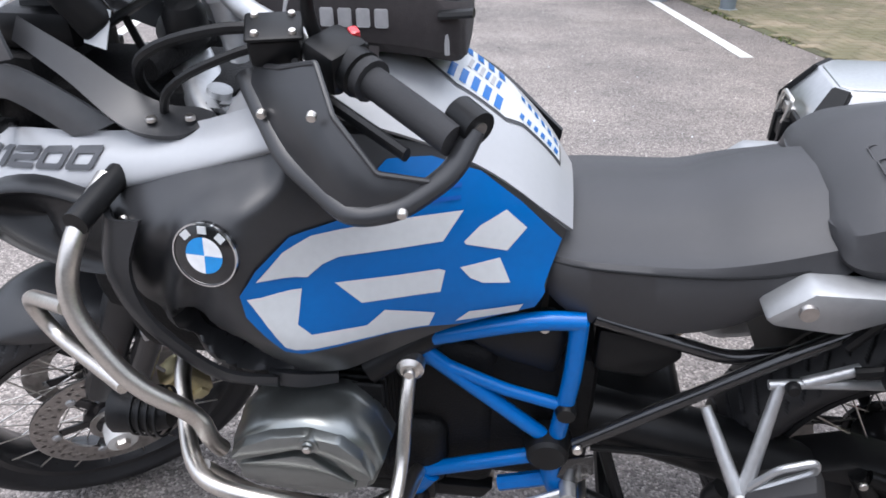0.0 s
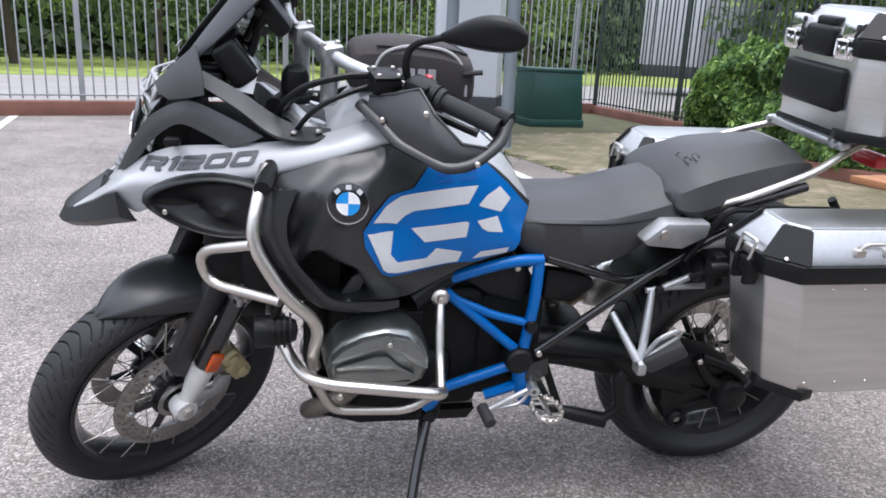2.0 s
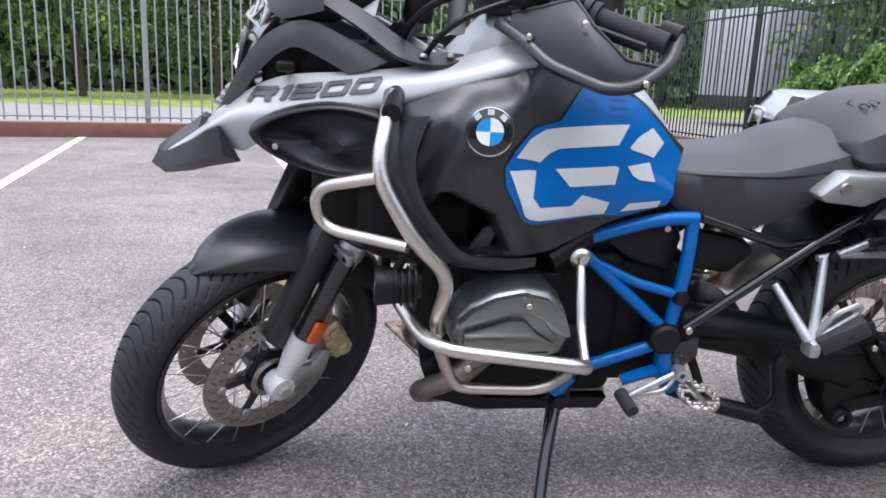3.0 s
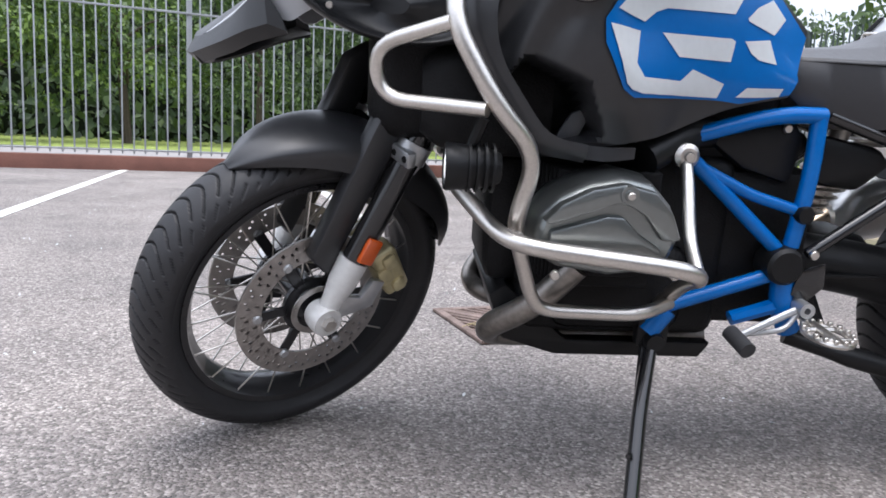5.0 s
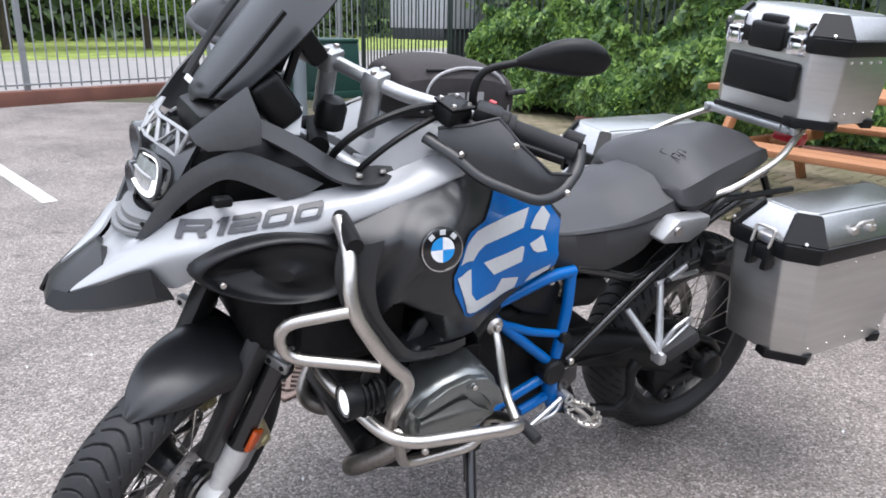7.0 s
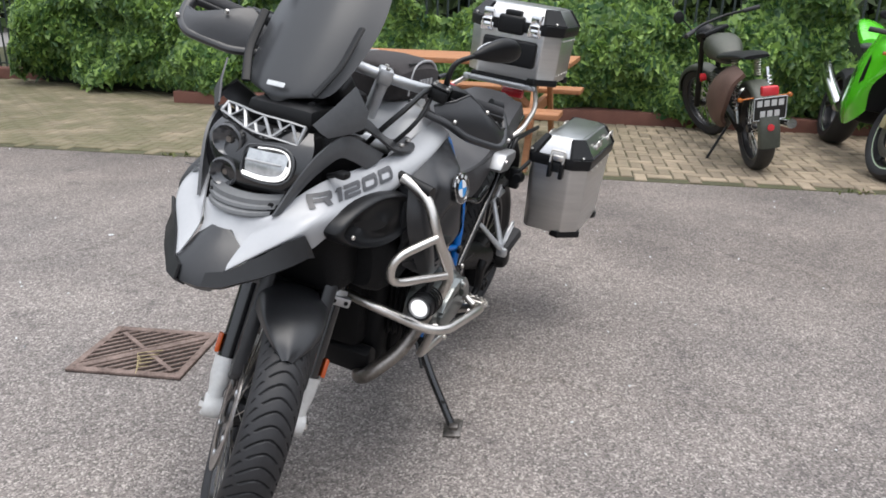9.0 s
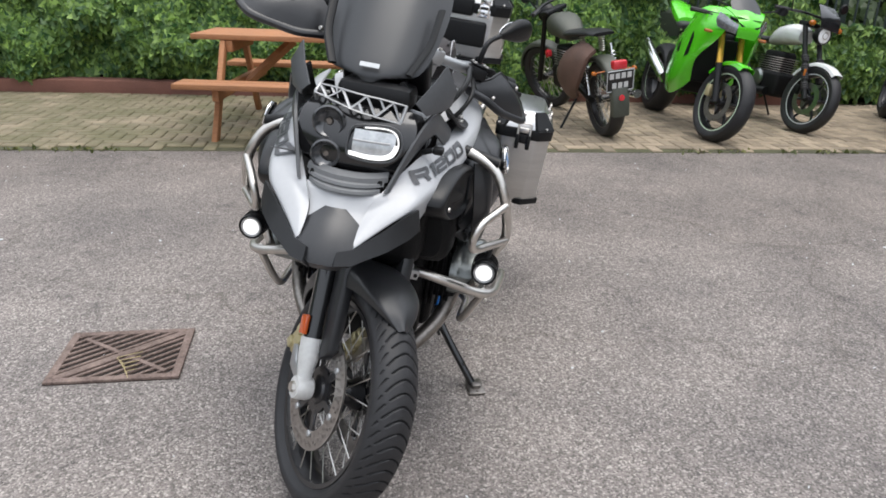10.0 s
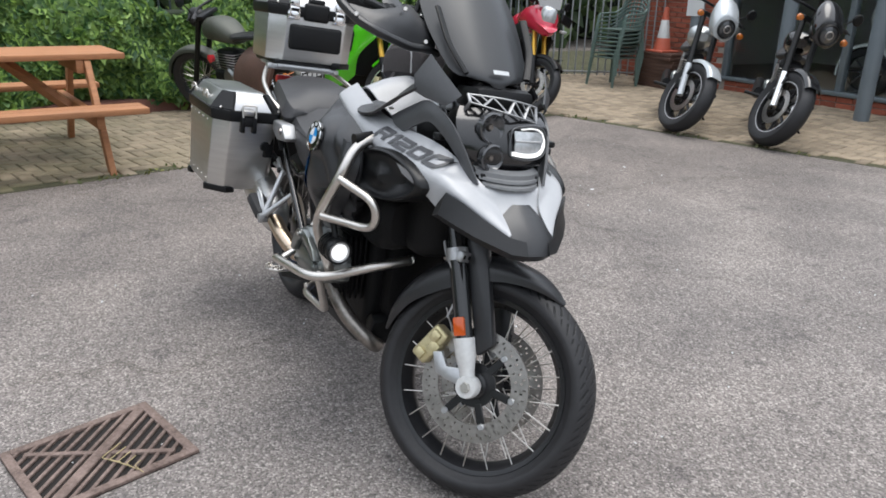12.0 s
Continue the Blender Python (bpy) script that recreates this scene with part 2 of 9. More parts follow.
M_CHROME = mat("chrome", (0.85, 0.85, 0.85), 0.1, 1.0, var=0.04)


# ---------- geometry helpers ----------
def part(name, bm, material, parent=None, label="", m=None, smooth=True):
    """Link a bmesh, or (verts, faces), as one mesh object under a thing."""
    me = bpy.data.meshes.new(name)
    if isinstance(bm, tuple):
        me.from_pydata([tuple(map(float, v)) for v in bm[0]], [], [tuple(map(int, f)) for f in bm[1]])
        tidy = bmesh.new()
        tidy.from_mesh(me)
        if len(tidy.faces) < 60000:
            bmesh.ops.recalc_face_normals(tidy, faces=tidy.faces)
        tidy.to_mesh(me)
        tidy.free()
    else:
        bmesh.ops.recalc_face_normals(bm, faces=bm.faces)
        bm.to_mesh(me)
        bm.free()
    me.materials.append(material)
    if smooth:
        me.shade_smooth()
        me.set_sharp_from_angle(angle=radians(38))
    ob = new(name, me)
    if parent:
        ob.parent = parent
    if m is not None:
        ob.matrix_basis = m
    if label:
        tagged(ob, label)
    return ob


def empty(name, m, label, category, group="", kind=""):
    ob = new(name)
    ob.empty_display_size = 0.1
    ob.matrix_basis = m
    return tagged(ob, label, category, group, kind)


def again(ob, parent, m):
    """The same mesh once more, as a part of its own."""
    o = ob.copy()
    scene.collection.objects.link(o)
    o.parent = parent
    o.matrix_basis = m
    return o


def block(lo, hi, bevel=0.004, seg=2, taper=None):
    bm = bmesh.new()
    bmesh.ops.create_cube(bm, size=1)
    for v in bm.verts:
        for i in range(3):
            v.co[i] = lo[i] if v.co[i] < 0 else hi[i]
    if taper:
        cx, cy = (lo[0] + hi[0]) / 2, (lo[1] + hi[1]) / 2
        for v in bm.verts:
            if abs(v.co.z - hi[2]) < 1e-6:
                v.co.x, v.co.y = cx + (v.co.x - cx) * taper[0], cy + (v.co.y - cy) * taper[1]
    if bevel:
        bmesh.ops.bevel(bm, geom=bm.edges[:], offset=bevel, segments=seg, affect="EDGES", profile=0.5)
    return bm


def moved(bm, m):
    bmesh.ops.transform(bm, matrix=m, verts=bm.verts)
    return bm


def joined(*bms):
    out = bmesh.new()
    for b in bms:
        me = bpy.data.meshes.new("t")
        b.to_mesh(me)
        b.free()
        out.from_mesh(me)
        bpy.data.meshes.remove(me)
    return out


def plate(outline, y0, y1, bevel=0.003, plane="xz"):
    """A flat shape of the outline, between two planes, with rounded edges."""
    bm = bmesh.new()
    put = {"xz": lambda a, b: (a, y0, b), "xy": lambda a, b: (a, b, y0), "yz": lambda a, b: (y0, a, b)}[plane]
    f = bm.faces.new([bm.verts.new(put(a, b)) for a, b in outline])
    d = Vector({"xz": (0, y1 - y0, 0), "xy": (0, 0, y1 - y0), "yz": (y1 - y0, 0, 0)}[plane])
    ext = bmesh.ops.extrude_face_region(bm, geom=[f])
    bmesh.ops.translate(bm, vec=d, verts=[g for g in ext["geom"] if isinstance(g, bmesh.types.BMVert)])
    if bevel:
        bmesh.ops.bevel(bm, geom=bm.edges[:], offset=bevel, segments=2, affect="EDGES", profile=0.5, clamp_overlap=True)
    return bm


def rounded(pts, fillet=0.03, n=5, closed=False):
    P = [Vector(p) for p in pts]
    out = [] if closed else [P[0]]
    rng = range(len(P)) if closed else range(1, len(P) - 1)
    for i in rng:
        a, b, c = P[i - 1], P[i], P[(i + 1) % len(P)]
        f1, f2 = min(fillet, (a - b).length * 0.48), min(fillet, (c - b).length * 0.48)
        s, e = b + (a - b).normalized() * f1, b + (c - b).normalized() * f2
        for k in range(n + 1):
            u = k / n
            out.append(s * (1 - u) ** 2 + b * 2 * u * (1 - u) + e * u * u)
    if not closed:
        out.append(P[-1])
    return out


def tube(pts, r, fillet=0.03, seg=10, closed=False, r2=None, flat=1.0, n=5):
    """A round bar along the points with bent corners."""
    C = rounded(pts, fillet, n, closed) if fillet else [Vector(p) for p in pts]
    bm = bmesh.new()
    rings, nrm = [], None
    N = len(C)
    for i, p in enumerate(C):
        t = (C[(i + 1) % N] - C[i - 1]) if closed else (C[min(i + 1, N - 1)] - C[max(i - 1, 0)])
        t.normalize()
        if nrm is None:
            nrm = t.cross(Vector((0, 0, 1)) if abs(t.z) < 0.9 else Vector((0, 1, 0))).normalized()
        nrm = (nrm - t * nrm.dot(t)).normalized()
        bi = t.cross(nrm)
        rr = r if r2 is None else r + (r2 - r) * i / (N - 1)
        rings.append([bm.verts.new(p + nrm * rr * math.cos(2 * math.pi * k / seg) + bi * rr * flat * math.sin(2 * math.pi * k / seg)) for k in range(seg)])
    for i in range(N if closed else N - 1):
        A, B = rings[i], rings[(i + 1) % N]
        for k in range(seg):
            bm.faces.new((A[k], A[(k + 1) % seg], B[(k + 1) % seg], B[k]))
    if not closed:
        bm.faces.new(rings[0][::-1])
        bm.faces.new(rings[-1])
    return bm


def lathe(profile, seg=48, closed=False, axis="y"):
    """Turn (radius, height) points about the y axis (or z)."""
    bm = bmesh.new()
    rings = []
    for r, h in profile:
        ring = []
        for k in range(seg):
            a = 2 * math.pi * k / seg
            co = (r * math.cos(a), h, r * math.sin(a)) if axis == "y" else (r * math.cos(a), r * math.sin(a), h)
            ring.append(bm.verts.new(co))
        rings.append(ring)
    pairs = list(zip(rings, rings[1:])) + ([(rings[-1], rings[0])] if closed else [])
    for A, B in pairs:
        for k in range(seg):
            bm.faces.new((A[k], A[(k + 1) % seg], B[(k + 1) % seg], B[k]))
    if not closed:
        for ring in (rings[0], rings[-1]):
            if (ring[0].co - ring[seg // 2].co).length > 1e-5:
                bm.faces.new(ring)
    bmesh.ops.remove_doubles(bm, verts=bm.verts, dist=1e-6)
    return bm


def bolt(p, r=0.006, h=0.005, axis="y"):
    bm = lathe([(0.0001, -h), (r * 0.8, -h), (r, -h * 0.6), (r, h * 0.2)], 10)
    turn = {"y": Matrix(), "-y": pose(0, 0, 0, 180), "x": pose(0, 0, 0, 0, 0, -90), "z": pose(0, 0, 0, -90)}[axis]
    return moved(bm, Matrix.Translation(p) @ turn)


def spline(P, k):
    """Catmull-Rom through the points of the first axis, k steps between two."""
    P = np.asarray(P, float)
    E = np.concatenate([[2 * P[0] - P[1]], P, [2 * P[-1] - P[-2]]])
    out = []
    for i in range(len(P) - 1):
        a, b, c, d = E[i:i + 4]
        for j in range(k):
            t = j / k
            out.append(0.5 * (2 * b + (c - a) * t + (2 * a - 5 * b + 4 * c - d) * t * t + (3 * b - a - 3 * c + d) * t ** 3))
    out.append(P[-1])
    return np.array(out)


def sheet(ctrl, k=5, side=1):
    """A smooth sheet through a few rows of control points; side=-1 mirrors it to the right flank, which stands a little further out."""
    G = spline(ctrl, k)
    G = spline(G.transpose(1, 0, 2), k).transpose(1, 0, 2)
    if side < 0:
        G = G * np.array([1, -1, 1])
        G[:, :, 1] += 0.02 + 0.02 * np.clip((-0.1 - G[:, :, 0]) / 0.35, 0, 1)
    return G


def shell(G, th):
    """A sheet given a thickness: verts and faces."""
    m, n, _ = G.shape
    du, dv = np.gradient(G, axis=0), np.gradient(G, axis=1)
    nr = np.cross(du, dv)
    nr /= np.maximum(np.linalg.norm(nr, axis=2, keepdims=True), 1e-9)
    V = np.concatenate([G.reshape(-1, 3), (G - nr * th).reshape(-1, 3)])
    F, o = [], m * n
    for i in range(m - 1):
        for j in range(n - 1):
            a, b, c, d = i * n + j, i * n + j + 1, (i + 1) * n + j + 1, (i + 1) * n + j
            F += [(a, b, c, d), (o + a, o + d, o + c, o + b)]
    rim = [(0, j) for j in range(n)] + [(i, n - 1) for i in range(1, m)] + [(m - 1, j) for j in range(n - 2, -1, -1)] + [(i, 0) for i in range(m - 2, 0, -1)]
    ids = [i * n + j for i, j in rim]
    for a, b in zip(ids, ids[1:] + ids[:1]):
        F.append((a, o + a, o + b, b))
    return V, F


def loft(rings, k=4, caps=True):
    """A closed body through rings of equal point counts along a length."""
    G = spline(np.array(rings, float), k)
    m, n, _ = G.shape
    V = G.reshape(-1, 3)
    F = [(i * n + j, i * n + (j + 1) % n, (i + 1) * n + (j + 1) % n, (i + 1) * n + j) for i in range(m - 1) for j in range(n)]
    if caps:
        F += [tuple(range(n))[::-1], tuple((m - 1) * n + j for j in range(n))]
    return V, F


def oval(cx, cy, cz, w, h, n=16, p=2.6, plane="yz"):
    """A rounded-square ring about a centre."""
    out = []
    for i in range(n):
        a = 2 * math.pi * i / n
        u = w * math.copysign(abs(math.cos(a)) ** (2 / p), math.cos(a))
        v = h * math.copysign(abs(math.sin(a)) ** (2 / p), math.sin(a))
        out.append((cx, cy + u, cz + v) if plane == "yz" else (cx + u, cy, cz + v) if plane == "xz" else (cx + u, cy + v, cz))
    return out


def bvh_of(V, F):
    return BVHTree.FromPolygons([tuple(v) for v in V], [tuple(f) for f in F])


def drape(bm, tree, side=-1, lift=0.002, cut=0.02):
    """Lay a flat shape in the xz plane on a flank."""
    bmesh.ops.triangulate(bm, faces=bm.faces)
    for _ in range(6):
        long = [e for e in bm.edges if e.calc_length() > cut]
        if not long:
            break
        bmesh.ops.subdivide_edges(bm, edges=long, cuts=1)
        bmesh.ops.triangulate(bm, faces=bm.faces)
    for v in bm.verts:
        hit = tree.ray_cast(Vector((v.co.x, side * 2.0, v.co.z)), Vector((0, -side, 0)))
        if hit[0] is None:
            near = tree.find_nearest(Vector((v.co.x, side * 0.3, v.co.z)))
            v.co = Vector((v.co.x, near[0].y, v.co.z)) + Vector((0, side * lift, 0))
        else:
            nrm = hit[1] if hit[1].y * side > 0 else -hit[1]
            v.co = hit[0] + nrm * lift
    return bm


def flat(outline):
    bm = bmesh.new()
    bm.faces.new([bm.verts.new((a, 0, b)) for a, b in outline])
    return bm


def lettering(text, size, shear=0.0, spacing=1.0, bold=0.0):
    cu = bpy.data.curves.new("t", "FONT")
    cu.body, cu.size, cu.shear, cu.space_character, cu.offset = text, size, shear, spacing, bold
    ob = bpy.data.objects.new("t", cu)
    me = bpy.data.meshes.new_from_object(ob)
    bm = bmesh.new()
    bm.from_mesh(me)
    bpy.data.objects.remove(ob)
    bpy.data.curves.remove(cu)
    bpy.data.meshes.remove(me)
    return bm

# ---------- ground, paving, lines ----------
ground_bm = bmesh.new()
bmesh.ops.create_grid(ground_bm, x_segments=60, y_segments=60, size=400)
for v in ground_bm.verts:
    d = v.co.length
    if d > 60:
        v.co.z = -0.02 * (d - 60) ** 0.5
ground = tagged(part("ground", ground_bm, M_ASPHALT), "worn grey car park asphalt with pale stone chippings", "ground", kind="structure")

M_LINE = mat("worn_white_line", (0.62, 0.61, 0.58), 0.8, var=0.3, scale=5, fine=70, bump=0.4, bscale=150)
for i, x0 in enumerate((1.6, -0.72, -3.1)):
    a, b = Vector((x0, 4.1)), Vector((x0 - 0.2 * 5.0, 9.1))
    if i == 0:
        a, b = Vector((1.737, 4.68)), Vector((1.05, 9.7))
    s = Vector((b - a)).normalized()
    q = Vector((s.y, -s.x)) * 0.05
    if i == 2:
        a = a - s * 0.8
        b = b + s * 0.3
    bm = plate([(a - q)[:], (a + q)[:], (b + q)[:], (b - q)[:]], 0.001, 0.005, 0, "xy")
    tagged(part("bay_line", bm, M_LINE), "worn white painted parking bay line on asphalt", "road marking", "parking bay lines", "structure")

# block paving: the edge runs past the hedge, turns at a corner and goes on along the shop
EDGE_A, EDGE_B, EDGE_C = Vector((1.62, 7.6)), Vector((4.52, -4.15)), Vector((-5.5, -7.3))
M_PAVER = mat("buff_block_paver", (0.275, 0.222, 0.158), 0.85, var=0.22, scale=9, fine=160, bump=0.5, bscale=220, each=0.28)
M_PAVERMOSS = mat("mossy_paver_bed", (0.060, 0.054, 0.034), 0.95, var=0.35, scale=2.5, fine=60, bump=0.5, bscale=120, col2=(0.075, 0.078, 0.036))
bed = plate([EDGE_A[:], EDGE_B[:], EDGE_C[:], (-5.5, -12), (12, -12), (12, 16), (5.4, 12.6), (0.2, 10.4), (0.9, 10.0)][::-1], -0.05, 0.004, 0, "xy")


def mossy(m):
    """Moss that has crept over the northern paving in uneven patches."""
    n, l = m.node_tree.nodes, m.node_tree.links
    base = n["Principled BSDF"].inputs["Base Color"]
    was = base.links[0].from_socket
    geo, sep_, run, nz, cut, mul, mx = (n.new("ShaderNode" + k) for k in ("NewGeometry", "SeparateXYZ", "MapRange", "TexNoise", "MapRange", "Math", "Mix"))
    l.new(geo.outputs["Position"], sep_.inputs[0])
    l.new(sep_.outputs[1], run.inputs[0])
    run.inputs[1].default_value, run.inputs[2].default_value = -0.9, 1.5
    nz.inputs["Scale"].default_value, nz.inputs["Detail"].default_value = 2.2, 6
    l.new(geo.outputs["Position"], nz.inputs["Vector"])
    l.new(nz.outputs[0], cut.inputs[0])
    cut.inputs[1].default_value, cut.inputs[2].default_value, cut.inputs[3].default_value = 0.3, 0.6, 0.25
    mul.operation = "MULTIPLY"
    l.new(run.outputs[0], mul.inputs[0])
    l.new(cut.outputs[0], mul.inputs[1])
    mx.data_type = "RGBA"
    mx.inputs[7].default_value = (0.135, 0.124, 0.068, 1)
    l.new(mul.outputs[0], mx.inputs[0])
    l.new(was, mx.inputs[6])
    l.new(mx.outputs[2], base)
    return m


mossy(M_PAVER)
paving = tagged(part("pavement", bed, M_PAVERMOSS), "buff block paving laid in herringbone with mossy joints", "pavement", kind="structure")


def inside_paving(x, y, margin=0.09):
    """East of the hedge-side edge, or south of the shop-side edge."""
    p = Vector((x, y))
    d1, d2 = EDGE_B - EDGE_A, EDGE_C - EDGE_B
    c1 = (d1.x * (p.y - EDGE_A.y) - d1.y * (p.x - EDGE_A.x)) / d1.length
    c2 = (d2.x * (p.y - EDGE_B.y) - d2.y * (p.x - EDGE_B.x)) / d2.length
    return c1 > margin or c2 > margin


# ---------- fences ----------
M_FENCE = mat("grey_galvanised_steel", (0.30, 0.315, 0.33), 0.5, 0.35, var=0.15, scale=4)
M_FENCEDARK = mat("dark_green_steel", (0.035, 0.05, 0.045), 0.5, 0.3, var=0.15)
M_KERB = mat("red_brown_kerb", (0.17, 0.075, 0.055), 0.85, var=0.3, scale=3, bump=0.4, bscale=120)
M_BRICK = mat("red_brick", (0.30, 0.085, 0.05), 0.85, var=0.25, scale=10, bump=0.4, bscale=200, each=0.22)
M_MORTAR = mat("mortar", (0.32, 0.29, 0.26), 0.95, var=0.15, bump=0.4, bscale=200)


def fence(name, a, b, label, material, height=2.4, base=0.2, pitch=0.145, post_every=2.9, r=0.011, first=0.0):
    a, b = Vector(a), Vector(b)
    s, L = (b - a).normalized(), (b - a).length
    ang = math.degrees(math.atan2(s.y, s.x))
    thing = empty(name, pose(a.x, a.y, 0, 0, 0, ang), label, "fence", kind="structure")
    for z in (base + 0.07, height - 0.25):
        part("rail", block((0, -0.02, z - 0.012), (L, 0.02, z + 0.012), 0.003, 1), material, thing)
    pale = None
    x = first
    while x < L:
        k = (x - first) / post_every
        if abs(k - round(k)) * post_every > pitch * 0.4:
            if pale is None:
                pale = part("pale", moved(lathe([(0.0001, base + 0.02), (r, base + 0.02), (r, height - 0.02), (0.0001, height)], 8, axis="z"), Matrix()), material, thing, m=pose(x, 0, 0))
            else:
                again(pale, thing, pose(x, 0, 0, random.gauss(0, 0.25), random.gauss(0, 0.25), random.uniform(0, 360)))
        x += pitch
    post = None
    x = first
    while x < L:
        if post is None:
            post = part("post", block((-0.035, -0.035, 0), (0.035, 0.035, height + 0.05), 0.004, 1), material, thing, m=pose(x, 0.04, 0))
        else:
            again(post, thing, pose(x, 0.04, 0))
        x += post_every
    return thing


FN_A, FN_B = (-15.0, 5.05), (5.35, 12.44)
fence("fence_north", FN_A, FN_B, "grey steel railing fence of thin round vertical bars", M_FENCE, first=0.85)
FE_A, FE_B = (5.40, 12.5), (6.15, 4.5)
fence("fence_gate_run", FE_A, FE_B, "dark steel railing fence beside the hedge", M_FENCEDARK, pitch=0.12, base=0.15, r=0.013)
fence("fence_east", (6.35, 4.5), (8.05, -6.9), "dark green steel railing fence behind the hedge", M_FENCEDARK, pitch=0.13, base=0.15, height=2.0, r=0.013)
fence("fence_yard", (7.95, -5.6), (6.75, -7.90), "grey steel railing panel between the hedge and the shop", M_FENCE, height=2.1, base=0.05, pitch=0.12, r=0.012)
for nm, A, B, h, mt, lab in (("kerb_north", FN_A, FN_B, 0.19, M_KERB, "red-brown concrete kerb below the railings"),
                             ("kerb_gate", FE_A, FE_B, 0.15, M_KERB, "red-brown kerb below the dark railings"),
                             ("kerb_east", (5.02, 5.4), (6.95, -3.7), 0.15, M_KERB, "low red brick edging below the hedge")):
    A, B = Vector(A), Vector(B)
    ang = math.degrees(math.atan2((B - A).y, (B - A).x))
    bm = block((0, -0.09, -0.1), ((B - A).length, 0.16, h), 0.012)
    tagged(part(nm, bm, mt, m=pose(A.x, A.y, 0, 0, 0, ang)), lab, "kerb", kind="structure")

# beyond the north fence: verge, road, grass
M_ROAD = mat("pale_road", (0.26, 0.25, 0.245), 0.9, var=0.15, scale=1, fine=40, bump=0.3, bscale=80)
M_GRASS = mat("grass", (0.12, 0.19, 0.035), 0.95, var=0.4, scale=1.2, fine=30, bump=0.8, bscale=40, col2=(0.26, 0.31, 0.07))


def strip(name, d0, d1, z, material, label, cat):
    s = (Vector(FN_B) - Vector(FN_A)).normalized()
    q = Vector((-s.y, s.x))
    o = Vector(FN_A)
    P = [o - s * 60 + q * d0, o + s * 90 + q * d0, o + s * 90 + q * d1, o - s * 60 + q * d1]
    return tagged(part(name, plate([p[:] for p in P], z - 0.05, z, 0, "xy"), material), label, cat, kind="structure")


strip("road", 0.25, 9.5, 0.014, M_ROAD, "pale grey road beyond the railings", "road")
strip("far_verge", 9.5, 60, 0.02, M_GRASS, "sunlit grass bank below the trees", "grass")


# ---------- foliage ----------
def leaves(points, normals, size, rng, droop=0.3):
    """Folded leaf blades, one at each point: verts and faces."""
    n = len(points)
    a = rng.uniform(0, 2 * np.pi, n)
    nr = normals + rng.normal(0, 0.55, (n, 3))
    nr /= np.linalg.norm(nr, axis=1, keepdims=True)
    ref = np.stack([np.cos(a), np.sin(a), rng.uniform(-0.8, 0.2, n)], 1)
    t = np.cross(nr, ref)
    t /= np.linalg.norm(t, axis=1, keepdims=True)
    b = np.cross(nr, t)
    s = (size * rng.uniform(0.6, 1.35, n))[:, None]
    p0, p1 = points - t * s * 0.5, points + t * s * 0.5 - np.array([0, 0, 1]) * s * droop * 0.4
    l, r = points + b * s * 0.3 + nr * s * 0.08, points - b * s * 0.3 + nr * s * 0.08
    V = np.stack([p0, l, p1, r], 1).reshape(-1, 3)
    i = np.arange(n) * 4
    F = np.concatenate([np.stack([i, i + 1, i + 2], 1), np.stack([i, i + 2, i + 3], 1)])
    return V, F


def fast_mesh(name, V, F, material, parent=None):
    me = bpy.data.meshes.new(name)
    me.vertices.add(len(V))
    me.vertices.foreach_set("co", np.asarray(V, np.float32).ravel())
    F = np.asarray(F, np.int32)
    k = F.shape[1]
    me.loops.add(F.size)
    me.loops.foreach_set("vertex_index", F.ravel())
    me.polygons.add(len(F))
    me.polygons.foreach_set("loop_start", np.arange(0, F.size, k, dtype=np.int32))
    me.update(calc_edges=True)
    me.validate()
    me.materials.append(material)
    ob = new(name, me)
    if parent:
        ob.parent = parent
    return ob


M_HEDGE = leaf_mat("hedge_leaf", (0.032, 0.10, 0.032), (0.35, 0.53, 0.12))
# near-black colour standing in for the shade deep in foliage
M_HEDGECORE = mat("foliage_shade", (0.012, 0.02, 0.008), 0.95, var=0.4)
M_TREE = leaf_mat("tree_leaf", (0.04, 0.085, 0.02), (0.20, 0.30, 0.06))
M_TREEDARK = leaf_mat("wood_leaf", (0.028, 0.058, 0.02), (0.115, 0.185, 0.048))
M_BARK = mat("bark", (0.07, 0.055, 0.04), 0.95, var=0.3, bump=0.8, bscale=60)


